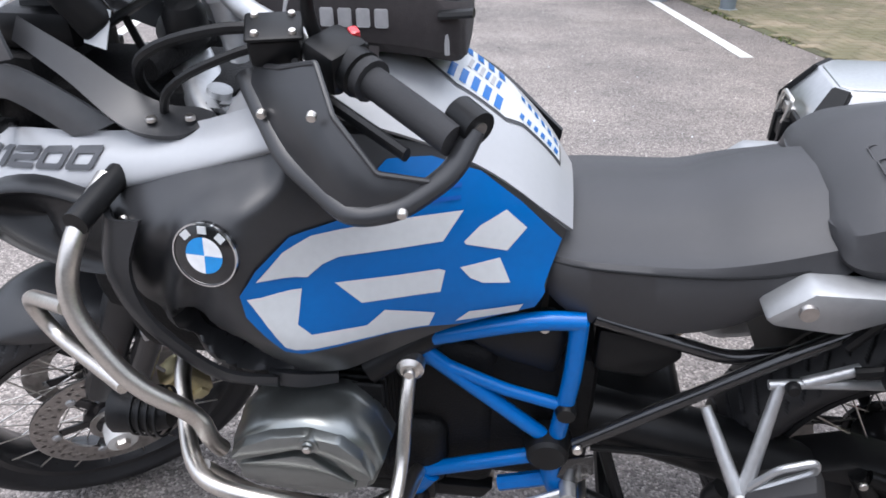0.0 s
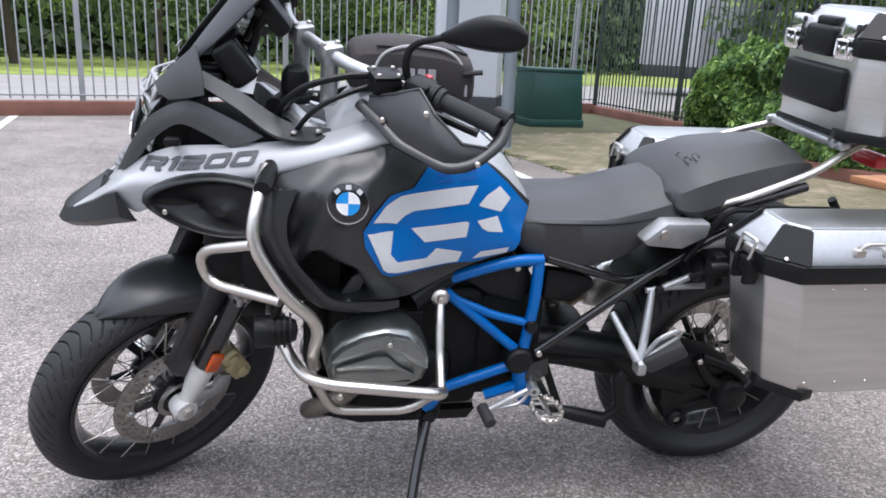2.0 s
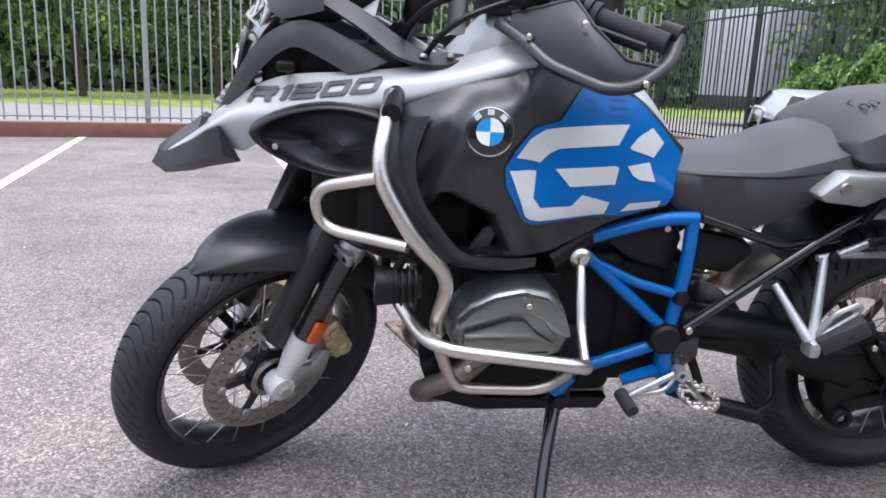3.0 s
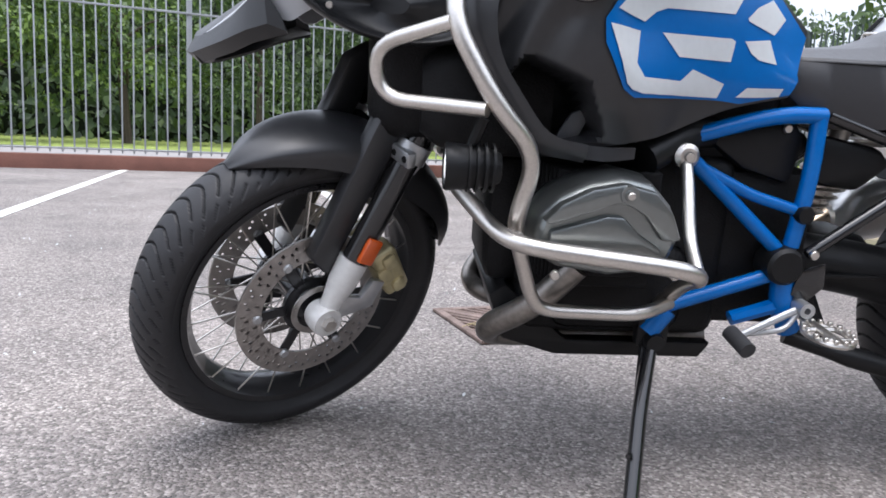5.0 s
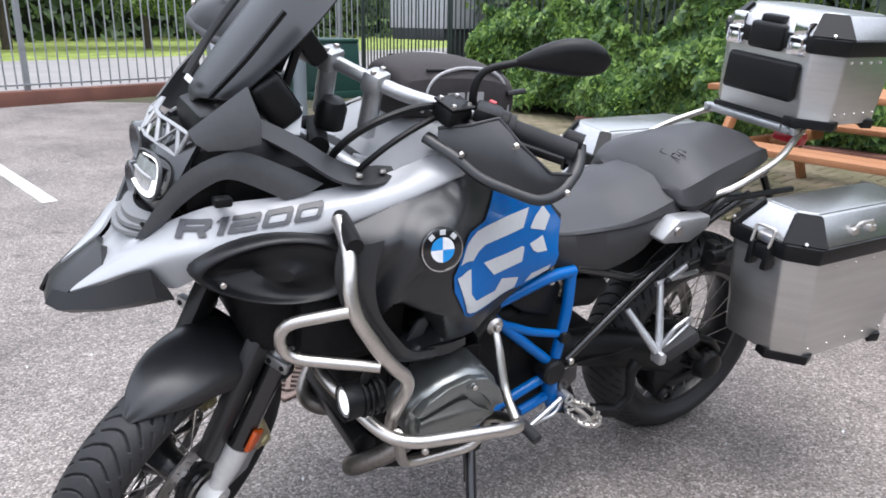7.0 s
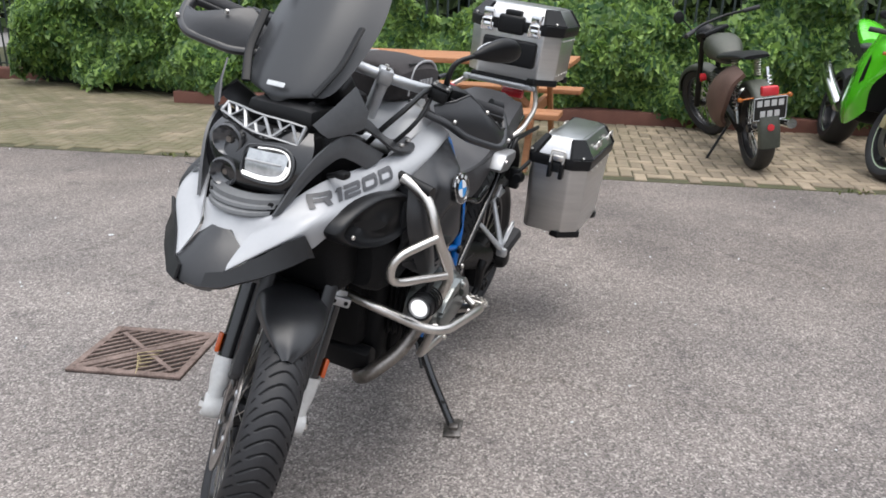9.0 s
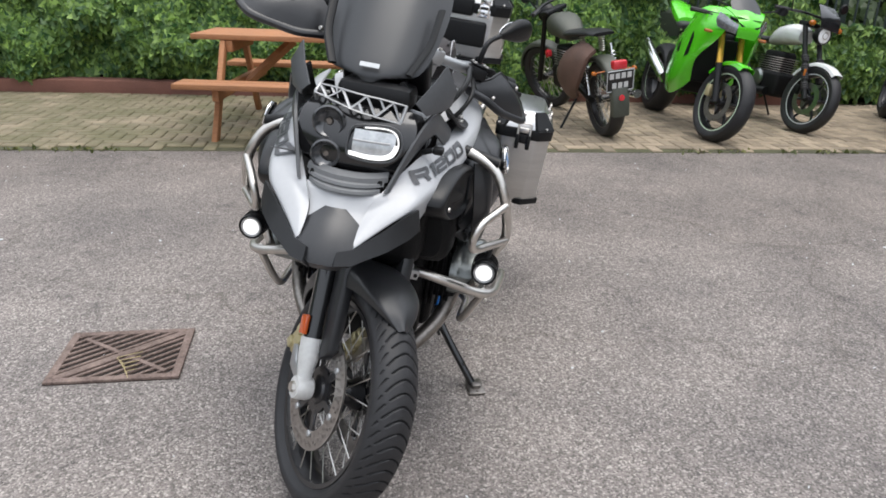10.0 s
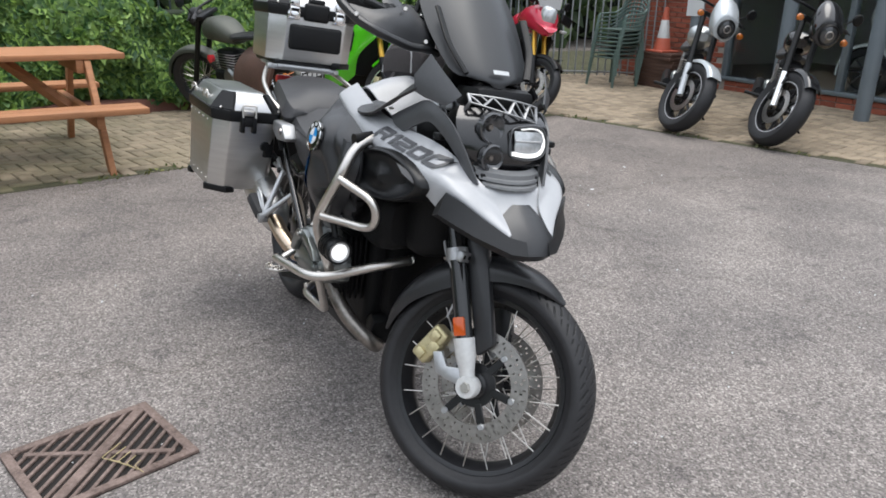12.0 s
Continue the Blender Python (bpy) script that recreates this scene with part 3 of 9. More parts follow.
def hedge(name, a, b, depth, height, count, label, seed, rag=0.42, size=0.135):
    """A long leafy bank along a line, uneven in front and on top."""
    rng = np.random.default_rng(seed)
    a, b = np.array(a, float), np.array(b, float)
    s = (b - a) / np.linalg.norm(b - a)
    q = np.array([s[1], -s[0]])
    L = np.linalg.norm(b - a)
    u = rng.uniform(0, L, count)
    w = rng.uniform(0, 1, count) ** 0.9

    def bulge(u, z):
        return np.array([noise.noise(Vector((x * 0.9, zz * 1.3, seed))) + 0.5 * noise.noise(Vector((x * 2.7, zz * 3.1, seed + 9))) for x, zz in zip(u, z)])
    top = height + rag * 1.6 * np.array([noise.noise(Vector((x * 1.1, seed, 3))) for x in u])
    z = 0.13 + w * top - 0.1 * (rng.uniform(0, 1, count) < 0.06)
    out = depth * (0.55 + 0.45 * np.sin(np.clip(z / np.maximum(top, 0.1), 0, 1) * np.pi * 0.85 + 0.35)) + rag * bulge(u, z)
    out = out * np.where(rng.uniform(0, 1, count) < 0.75, 1, rng.uniform(0.55, 1, count))
    P = np.stack([a[0] + s[0] * u + q[0] * out, a[1] + s[1] * u + q[1] * out, z], 1)
    N = np.stack([np.full(count, q[0]), np.full(count, q[1]), np.full(count, 0.55)], 1)
    V, F = leaves(P, N, size, rng)
    thing = empty(name, Matrix(), label, "hedge", kind="stuff")
    fast_mesh("foliage", V, F, M_HEDGE, thing)
    # solid block, coloured as the shade between the leaves
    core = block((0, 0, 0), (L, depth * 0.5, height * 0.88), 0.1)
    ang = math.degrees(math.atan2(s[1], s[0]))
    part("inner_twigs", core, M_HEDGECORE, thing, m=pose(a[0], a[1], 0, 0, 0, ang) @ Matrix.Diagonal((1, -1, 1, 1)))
    return thing


hedge("hedge", (5.9, 8.5), (5.72, 5.3), 0.5, 1.32, 7000, "dense green hedge end beside the railings", 4)
hedge("hedge", (5.75, 5.5), (7.35, -3.6), 0.62, 1.16, 22000, "dense green ivy and beech hedge along the railings", 3)
hedge("shrub", (7.35, -3.4), (7.75, -5.2), 0.5, 0.75, 2600, "low dark green shrub by the railings", 5, 0.15)


def tree(x, y, h, crown, label, seed, count=5000, size=0.2, dark=False, trunk_r=0.16, low=0.25):
    rng = np.random.default_rng(seed)
    thing = empty("tree", pose(x, y, 0), label, "tree", "trees beyond the railings")
    bits = [tube([(0, 0, -0.1), (rng.normal(0, .1), rng.normal(0, .1), h * 0.4), (rng.normal(0, .3), rng.normal(0, .3), h * 0.85)], trunk_r, 0.5, 8, r2=trunk_r * 0.25)]
    tips = []
    for i in range(9):
        z0 = h * rng.uniform(0.22, 0.7)
        a = rng.uniform(0, 6.28)
        e = np.array([math.cos(a) * crown * rng.uniform(.5, .9), math.sin(a) * crown * rng.uniform(.5, .9), z0 + h * rng.uniform(.05, .3)])
        bits.append(tube([(0, 0, z0), (e[0] * .5, e[1] * .5, z0 + .25 * h * .4), tuple(e)], trunk_r * 0.35, 0.4, 6, r2=0.015))
        tips.append(e)
    part("trunk", joined(*bits), M_BARK, thing)
    C = []
    for i in range(46):
        if i < 9:
            C.append(tips[i])
        else:
            a, rr = rng.uniform(0, 6.28), crown * rng.uniform(0, 1) ** .5
            C.append(np.array([math.cos(a) * rr, math.sin(a) * rr, h * (low + (1 - low) * rng.uniform(0, 1)) * (1 - 0.3 * (rr / crown) ** 2)]))
    C = np.array(C)
    c = C[rng.integers(0, len(C), count)]
    d = rng.normal(0, 1, (count, 3))
    d /= np.linalg.norm(d, axis=1, keepdims=True)
    rad = crown * rng.uniform(0.12, 0.34, count)[:, None]
    P = c + d * rad * np.array([1, 1, 0.7])
    P[:, 2] = np.maximum(P[:, 2], 0.3)
    V, F = leaves(P, d + np.array([0, 0, .5]), size, rng)
    fast_mesh("crown", V, F, M_TREEDARK if dark else M_TREE, thing)
    return thing


def fence_side(along, out):
    s = (Vector(FN_B) - Vector(FN_A)).normalized()
    p = Vector(FN_A) + s * along + Vector((-s.y, s.x)) * out
    return p.x, p.y


for i, (al, ou, h, cr, dk) in enumerate(((4, 14.5, 6.5, 2.6, False), (8.3, 13.5, 5.2, 2.4, False), (12.0, 15.5, 6.0, 2.6, False), (16.5, 17, 7, 2.8, True), (21, 15.5, 6.5, 2.5, True), (25, 14, 5.5, 2.4, False), (29, 12, 6, 2.4, False), (-2, 15, 7, 3.0, True))):
    x, y = fence_side(al, ou)
    tree(x, y, h, cr, ("dark" if dk else "bright") + " green broadleaved tree on the grass bank", 20 + i, 4200, 0.2, dk)

# the wood behind: one mass of foliage
rng = np.random.default_rng(77)
cnt = 26000
al = rng.uniform(-45, 75, cnt)
ou = rng.uniform(20, 26, cnt)
hh = 9.5 + np.array([2.2 * noise.noise(Vector((a * 0.15, 4, 1))) for a in al])
zz = rng.uniform(0, 1, cnt) * hh
sx = (np.array(FN_B) - np.array(FN_A)) / np.linalg.norm(np.array(FN_B) - np.array(FN_A))
qx = np.array([-sx[1], sx[0]])
wood_p = np.stack([FN_A[0] + sx[0] * al + qx[0] * ou, FN_A[1] + sx[1] * al + qx[1] * ou, zz], 1)
wood_n = np.tile(np.array([-qx[0], -qx[1], 0.5]), (cnt, 1))
V, F = leaves(wood_p, wood_n, 0.5, rng)
wood = fast_mesh("far_wood", V, F, M_TREEDARK)
tagged(wood, "dense dark green wood behind the road", "wood", kind="stuff")
# near-black slab behind the leaves, painted as the wood's inner shade
x, y = fence_side(-45, 26)
ang = math.degrees(math.atan2(sx[1], sx[0]))
tagged(part("far_wood_shade", block((0, 0, 0), (120, 1, 7.5), 0.3), M_HEDGECORE, m=pose(x, y, 0, 0, 0, ang)), "near-black block painted as the shade inside the wood", "wood", kind="stuff")
# trees past the hedge, over the east railings
for i, (x, y, h, cr) in enumerate(((9.5, 7, 5.5, 2.4), (10.2, 1.5, 5, 2.4), (10.5, -4, 5.5, 2.4), (9.0, 10.5, 4.6, 1.8))):
    tree(x, y, h, cr, "green broadleaved tree behind the hedge", 50 + i, 3600, 0.17, i == 2, low=0.1)

# a second wood to the east, past the railings
cnt = 9000
wp = np.stack([rng.uniform(12.5, 16, cnt), rng.uniform(-22, 20, cnt), rng.uniform(0, 1, cnt) * 7.0], 1)
V, F = leaves(wp, np.tile([-1, 0, 0.5], (cnt, 1)), 0.5, rng)
tagged(fast_mesh("east_wood", V, F, M_TREEDARK), "dense dark green wood east of the railings", "wood", kind="stuff")
# the same painted shade, as a slab behind the eastern leaves
tagged(part("east_wood_shade", block((15.5, -23, 0), (16.5, 21, 6.0), 0.3), M_HEDGECORE), "near-black block painted as the shade inside the eastern wood", "wood", kind="stuff")

# grass tufts and weeds along the kerbs
rng = np.random.default_rng(8)
pts = []
for A, B, n in ((EDGE_A, EDGE_B, 900), (Vector(FN_A), Vector(FN_B), 500), (EDGE_B, EDGE_C, 250)):
    for i in range(n):
        t = rng.uniform()
        if noise.noise(Vector((t * 14, n * 0.1, 0))) < 0.02:
            continue
        p = A + (B - A) * t + Vector((rng.normal(0, 0.035), rng.normal(0, 0.035)))
        pts.append((p.x, p.y, 0.012))
pts = np.array(pts)
V, F = leaves(pts, np.tile([0.3, 0.3, 0.5], (len(pts), 1)), 0.035, rng, -0.6)
M_WEED = leaf_mat("weed", (0.07, 0.10, 0.03), (0.24, 0.24, 0.08))
tagged(fast_mesh("weeds", V, F, M_WEED), "small weeds and moss along the paving edge", "weeds", kind="stuff")

# ---------- white pillar, poles, green cabinet, far trailer ----------
M_RENDERW = mat("white_render", (0.62, 0.65, 0.69), 0.7, var=0.06, scale=2, bump=0.2, bscale=150)
M_PLINTH = mat("black_plinth", (0.03, 0.032, 0.036), 0.6, var=0.15, bump=0.2, bscale=150)
M_POLE = mat("grey_painted_pole", (0.17, 0.20, 0.225), 0.45, 0.1, var=0.08, scale=3)
pillar = empty("pillar", pose(1.86, 8.15, 0, 0, 0, -20), "white rendered pillar on a black plinth", "pillar", kind="structure")
part("plinth", block((-0.43, -0.40, 0), (0.43, 0.40, 0.54), 0.01), M_PLINTH, pillar)
part("shaft", block((-0.41, -0.38, 0.54), (0.41, 0.38, 3.6), 0.01), M_RENDERW, pillar)
canopy_poles = []
for x, y in ((2.05, 6.80), (1.44, 7.32)):
    p = empty("canopy_pole", pose(x, y, 0), "round grey painted steel canopy pole", "pole", "canopy poles", "structure")
    part("shaft", lathe([(0.075, 0.0), (0.075, 3.6), (0.0001, 3.6)], 20, axis="z"), M_POLE, p)
    part("foot_collar", lathe([(0.105, 0), (0.105, 0.012), (0.078, 0.02)], 20, axis="z"), M_POLE, p)
canopy = part("canopy", block((0.6, 6.5, 3.6), (3.2, 9.2, 3.75), 0.02), M_RENDERW)
tagged(canopy, "flat white canopy on poles above the pillar", "canopy", kind="structure")
M_GREENBOX = mat("green_cabinet_paint", (0.012, 0.055, 0.048), 0.5, var=0.15, scale=3)
cab = empty("utility_cabinet", pose(3.55, 9.85, 0, 0, 0, 8), "dark green plastic utility cabinet beside the railings", "cabinet")
part("skirt", block((-0.47, -0.42, 0), (0.47, 0.42, 0.12), 0.015), M_GREENBOX, cab)
part("body", block((-0.45, -0.40, 0.12), (0.45, 0.40, 0.84), 0.01, taper=(0.9, 0.9)), M_GREENBOX, cab)
part("lid", block((-0.42, -0.375, 0.84), (0.42, 0.375, 0.90), 0.02), M_GREENBOX, cab)
M_TRAILER = mat("white_trailer_side", (0.42, 0.43, 0.45), 0.5, var=0.08)
trl = empty("trailer", pose(13.0, 21, 0, 0, 0, 25), "white box trailer parked far beyond the railings", "trailer")
part("box", block((-2.6, -1.1, 0.9), (2.6, 1.1, 3.4), 0.03), M_TRAILER, trl)
part("chassis", block((-2.6, -1.0, 0.55), (2.6, 1.0, 0.9), 0.03), M_PLINTH, trl)
for i in (-1.6, -0.9, 1.8):
    part("wheel", moved(lathe([(0.0001, -.12), (.3, -.12), (.45, -.1), (.45, .1), (.3, .12), (0.0001, .12)], 24), pose(i, -0.95, 0.45)), M_RUBBER, trl)

# ---------- drain grate ----------
M_IRON = mat("rusty_cast_iron", (0.13, 0.088, 0.073), 0.8, 0.15, var=0.35, scale=14, fine=120, bump=0.5, bscale=250, col2=(0.20, 0.15, 0.13))
M_PITSHADE = mat("drain_pit_shade", (0.012, 0.010, 0.009), 0.95, var=0.3)
ga, gb, gc, gd = Vector((-0.335, 1.14)), Vector((-0.235, 0.715)), Vector((0.105, 0.815)), Vector((0.035, 1.245))
gmid = (ga + gb + gc + gd) / 4
gx = ((gc - gb) + (gd - ga)).normalized()
grate = empty("drain_grate", pose(gmid.x, gmid.y, 0, 0, 0, math.degrees(math.atan2(gx.y, gx.x))), "rusty cast iron drain grate set in the asphalt", "drain grate")
W2, H2 = 0.185, 0.22
# no hole: a near-black sheet painted as the shade below the bars
part("pit", block((-W2, -H2, 0.0008), (W2, H2, 0.0025), 0), M_PITSHADE, grate)
for lo, hi in (((-W2, -H2), (W2, -H2 + 0.028)), ((-W2, H2 - 0.028), (W2, H2)), ((-W2, -H2 + 0.028), (-W2 + 0.028, H2 - 0.028)), ((W2 - 0.028, -H2 + 0.028), (W2, H2 - 0.028))):
    part("frame_side", block((*lo, 0.001), (*hi, 0.013), 0.003), M_IRON, grate)
GW, GH = W2 - 0.026, H2 - 0.026
gdiag = Vector((-GW, GH)).normalized()
gside = Vector((gdiag.y, -gdiag.x))


def grate_span(off):
    """The stretch of a slanting bar, off its diagonal, that lies inside the frame."""
    o, lo, hi = gside * off, -1.0, 1.0
    for k, lim in ((0, GW), (1, GH)):
        a, b = sorted(((-lim - o[k]) / gdiag[k], (lim - o[k]) / gdiag[k]))
        lo, hi = max(lo, a), min(hi, b)
    return o, lo, hi


for k in range(-8, 9):
    o, lo, hi = grate_span(k * 0.0335)
    if hi - lo > 0.02:
        wide = 0.017 if k == 0 else 0.006
        mid = o + gdiag * (lo + hi) / 2
        part("bar", block((-(hi - lo) / 2 - 0.004, -wide, 0.001), ((hi - lo) / 2 + 0.004, wide, 0.0115 if k else 0.0125), 0.0025, 1), M_IRON, grate, m=pose(mid.x, mid.y, 0, 0, 0, math.degrees(math.atan2(gdiag.y, gdiag.x))))
for s in (-1, 1):
    part("cross_rib", block((0.0, -0.0085, 0.001), (0.215, 0.0085, 0.012), 0.002), M_IRON, grate, m=pose(0, 0, 0, 0, 0, math.degrees(math.atan2(GH * s, GW * s))))
twigs = joined(*[tube([(0.02 * i - .08, -0.1 + .013 * i, 0.013), (0.02 * i - .05, -.08 + .02 * i, 0.022), (0.03 * i - .02, -.1 + .01 * i, 0.014)], 0.0016, 0.01, 5) for i in range(5)])
tagged(part("dead_grass", twigs, mat("straw", (0.4, 0.33, 0.18), 0.9), m=pose(gmid.x - .08, gmid.y, 0)), "wisp of dry grass lying on the drain grate", "dry grass")

# ---------- picnic table ----------
M_TIMBER = mat("orange_stained_timber", (0.36, 0.160, 0.068), 0.6, var=0.22, scale=3, fine=30, stretch=(14, 1, 14), bump=0.25, bscale=60, each=0.1)
table = empty("picnic_table", pose(4.12, 1.42, 0, 0, 0, 7) @ Matrix.Diagonal((1, 1.04, 1.06, 1)), "orange-brown stained wooden picnic table with fixed benches", "picnic table")
plank = None
for i in range(5):
    x = -0.30 + i * 0.15
    m = pose(x, 0, 0.745)
    plank = part("top_plank", block((-0.07, -0.98, -0.02), (0.07, 0.98, 0.02), 0.006), M_TIMBER, table, m=m) if plank is None else again(plank, table, m) and plank
for sx_ in (-1, 1):
    for k in range(2):
        m = pose(sx_ * (0.70 + 0.145 * k), 0, 0.435)
        bp_ = part("bench_plank", block((-0.068, -0.98, -0.02), (0.068, 0.98, 0.02), 0.006), M_TIMBER, table, m=m)
for y in (-0.68, 0.68):
    part("top_bearer", block((-0.36, y - 0.025, 0.635), (0.36, y + 0.025, 0.722), 0.005), M_TIMBER, table)
    part("bench_bearer", block((-0.84, y - 0.025, 0.325), (0.84, y + 0.025, 0.413), 0.005), M_TIMBER, table)
    for s_ in (-1, 1):
        part("leg", plate([(s_ * 0.27, 0.72), (s_ * 0.365, 0.72), (s_ * 0.80, 0.0), (s_ * 0.70, 0.0)], y + 0.028 * (1 if y > 0 else -1), y + 0.07 * (1 if y > 0 else -1), 0.005), M_TIMBER, table)
    part("brace", tube([(0, y * 0.93, 0.36), (0, y * 0.35, 0.71)], 0.04, 0, 4), M_TIMBER, table)

# ---------- the blue and white motorcycle ----------
BIKE_POSE = pose(0, 0.09, 0, 7.5, 0, 0)
bike = empty("motorcycle", BIKE_POSE, "blue, white and dark grey adventure motorcycle on its side stand", "motorcycle")
RAKE = Vector((0.4305, 0, 0.9026))
HEAD = Vector((-0.645, 0, 0.325))
STEER = Matrix.Translation(HEAD) @ Matrix.Rotation(radians(36.5), 4, RAKE) @ Matrix.Translation(-HEAD)
R_F, R_R = 0.313, 0.330


def tyre_mesh(R, half, rim_r, pitch_n, seg=1500, flip=1):
    """A tyre about the y axis with a curved tread cut by arched grooves; also tells the groove faces."""
    nt = 48
    s = np.linspace(-1, 1, nt)
    y = np.sin(s * 1.35) / math.sin(1.35) * half
    rad = R - (1 - np.cos(s * 1.35)) / (1 - math.cos(1.35)) * half * 0.62
    side_y = np.array([half * 0.99, half * 0.93, half * 0.80, half * 0.66])
    side_r = np.array([R - half * 0.85, R - (R - rim_r) * 0.72, rim_r + 0.012, rim_r])
    Y = np.concatenate([-side_y[::-1], y, side_y])
    RR = np.concatenate([side_r[::-1], rad, side_r])
    th = np.linspace(0, 2 * np.pi, seg, endpoint=False)
    T, S = np.meshgrid(th, np.concatenate([np.full(4, -2.0), s, np.full(4, 2.0)]), indexing="ij")
    a = np.abs(S + 0.06)
    sweep = flip * 2.3 * a ** 1.55
    turn = T * pitch_n / (2 * np.pi) - sweep
    u = turn % 1.0
    odd = (np.floor(turn).astype(int) % 2) == 1
    gap = (a > np.where(odd, 0.44, 0.60)) & (a < np.where(odd, 0.58, 0.70))
    width = 0.07 * np.clip((0.95 - a) / 0.2, 0, 1) * ~gap
    groove = ((np.abs(u - 0.5) < width) & (a < 1)).astype(float)
    D = np.tile(RR, (seg, 1)) - 0.005 * groove
    V = np.stack([D * np.cos(T), np.tile(Y, (seg, 1)), D * np.sin(T)], 2).reshape(-1, 3)
    n = len(Y)
    i, j = np.meshgrid(np.arange(seg), np.arange(n - 1), indexing="ij")
    i2 = (i + 1) % seg
    F = np.stack([i * n + j, i * n + j + 1, i2 * n + j + 1, i2 * n + j], 2).reshape(-1, 4)
    g = groove.reshape(-1)
    return V, F, (g[F].sum(1) >= 2).astype(np.int32)


def smooth_fast(name, V, F, material, parent, label="", m=None):
    ob = fast_mesh(name, V, F, material, parent)
    ob.data.shade_smooth()
    if m is not None:
        ob.matrix_basis = m
    if label:
        tagged(ob, label)
    return ob


def disc_bm(r0, r1, y, th=0.005, holes=40, seg=80):
    """A drilled brake disc: two faces with round-cornered holes left out by rows."""
    bm = bmesh.new()
    rows = 6
    grid = {}
    for k in range(seg * 2):
        a = 2 * math.pi * k / (seg * 2)
        for j in range(rows + 1):
            r = r0 + (r1 - r0) * j / rows
            for side in (0, 1):
                grid[k, j, side] = bm.verts.new((r * math.cos(a), y + (side - .5) * th, r * math.sin(a)))
    K = seg * 2

    def gone(k, j):
        return (j in (1, 3, 4) and (k + 2 * j) % 5 == 0)
    for k in range(K):
        k2 = (k + 1) % K
        for j in range(rows):
            if gone(k, j):
                continue
            for side in (0, 1):
                bm.faces.new((grid[k, j, side], grid[k2, j, side], grid[k2, j + 1, side], grid[k, j + 1, side]))
        for j in (0, rows):
            bm.faces.new((grid[k, j, 0], grid[k2, j, 0], grid[k2, j, 1], grid[k, j, 1]))
    return bm


def wheel(name, parent, m, R, half, rim_r, label, discs, spokes=40, rim_half=0.04, grooves=64, flip=1):
    hub = part(name, lathe([(0.0001, -0.075), (0.02, -0.075), (0.035, -0.07), (0.045, -0.05), (0.032, -0.02), (0.032, 0.02), (0.045, 0.05), (0.035, 0.07), (0.02, 0.075), (0.0001, 0.075)], 28), M_RIM, parent, label, m)
    V, F, cut = tyre_mesh(R, half, rim_r, grooves, flip=flip)
    tyre = smooth_fast("tyre", V, F, M_RUBBER, hub, "black road tyre with arched tread grooves")
    # groove faces take the darker, shade-coloured rubber
    tyre.data.materials.append(M_GROOVE)
    tyre.data.polygons.foreach_set("material_index", cut)
    h = rim_half
    part("rim", lathe([(rim_r + 0.006, -h), (rim_r + 0.004, -h - 0.005), (rim_r - 0.008, -h - 0.003), (rim_r - 0.014, -h + 0.012), (rim_r - 0.026, -0.012), (rim_r - 0.026, 0.012), (rim_r - 0.014, h - 0.012), (rim_r - 0.008, h + 0.003), (rim_r + 0.004, h + 0.005), (rim_r + 0.006, h)], 96, True), M_RIM, hub, "black wire-spoke rim")
    sp = {}
    for i in range(spokes):
        s = 1 if i % 2 else -1
        lead = 1 if (i // 2) % 2 else -1
        a = 2 * math.pi * i / spokes
        key = (s, lead)
        if key not in sp:
            e = a * 0
            p0 = Vector((0.043 * math.cos(0.55 * lead), s * 0.055, 0.043 * math.sin(0.55 * lead)))
            p1 = Vector((rim_r - 0.008, s * (h - 0.006), 0))
            sp[key] = part("spoke", tube([p0, p1], 0.0017, 0, 6), M_SPOKE, hub, m=pose(0, 0, 0, 0, -math.degrees(a), 0))
        else:
            again(sp[key], hub, pose(0, 0, 0, 0, -math.degrees(a), 0))
    for y in discs:
        d = part("brake_disc", disc_bm(0.105, 0.153, y), M_DISC, hub, "drilled steel brake disc")
        part("disc_carrier", lathe([(0.03, y * .9 - .004), (0.06, y * .9 - .004), (0.06, y * .9 + .004), (0.03, y * .9 + .004)], 30, True), M_RIM, hub)
        for k in range(6):
            part("carrier_arm", block((0.05, -0.003, -0.011), (0.112, 0.003, 0.011), 0.002, 1), M_RIM, hub, m=pose(0, y * 0.93, 0, 0, k * 60, 0))
            part("disc_bobbin", moved(lathe([(0.0001, -.006), (.007, -.006), (.0095, -.003), (.0095, .003), (.007, .006), (.0001, .006)], 14), pose(0.112, y, 0)), M_CAST, hub, m=pose(0, 0, 0, 0, k * 60, 0))
    return hub


AX_F = Vector((-0.697, 0, 0.313))
front_wheel = wheel("front_wheel", bike, STEER @ Matrix.Translation(AX_F), R_F, 0.059, 0.239, "black spoked front wheel turned to the left", (-0.066, 0.066))
part("sensor_ring", joined(lathe([(0.040, -0.081), (0.052, -0.081), (0.052, -0.083), (0.040, -0.083)], 40, True), *[moved(block((0.042, -0.084, -0.0012), (0.050, -0.0835, 0.0012), 0), pose(0, 0, 0, 0, k * 9, 0)) for k in range(40)]), M_DISC, front_wheel)
AX_R = Vector((0.805, -0.034, R_R))
rear_wheel = wheel("rear_wheel", bike, Matrix.Translation(AX_R), R_R, 0.085, 0.226, "black spoked rear wheel", (0.066,), rim_half=0.058, grooves=60)


# fork, built straight ahead and then turned with the steering
def along(d, y, fwd=0.0):
    """A point d up the fork leg from the axle, fwd ahead of it."""
    a, f = RAKE, Vector((-0.9026, 0, 0.4305))
    p = AX_F + a * d + f * fwd
    return (p.x, y, p.z)


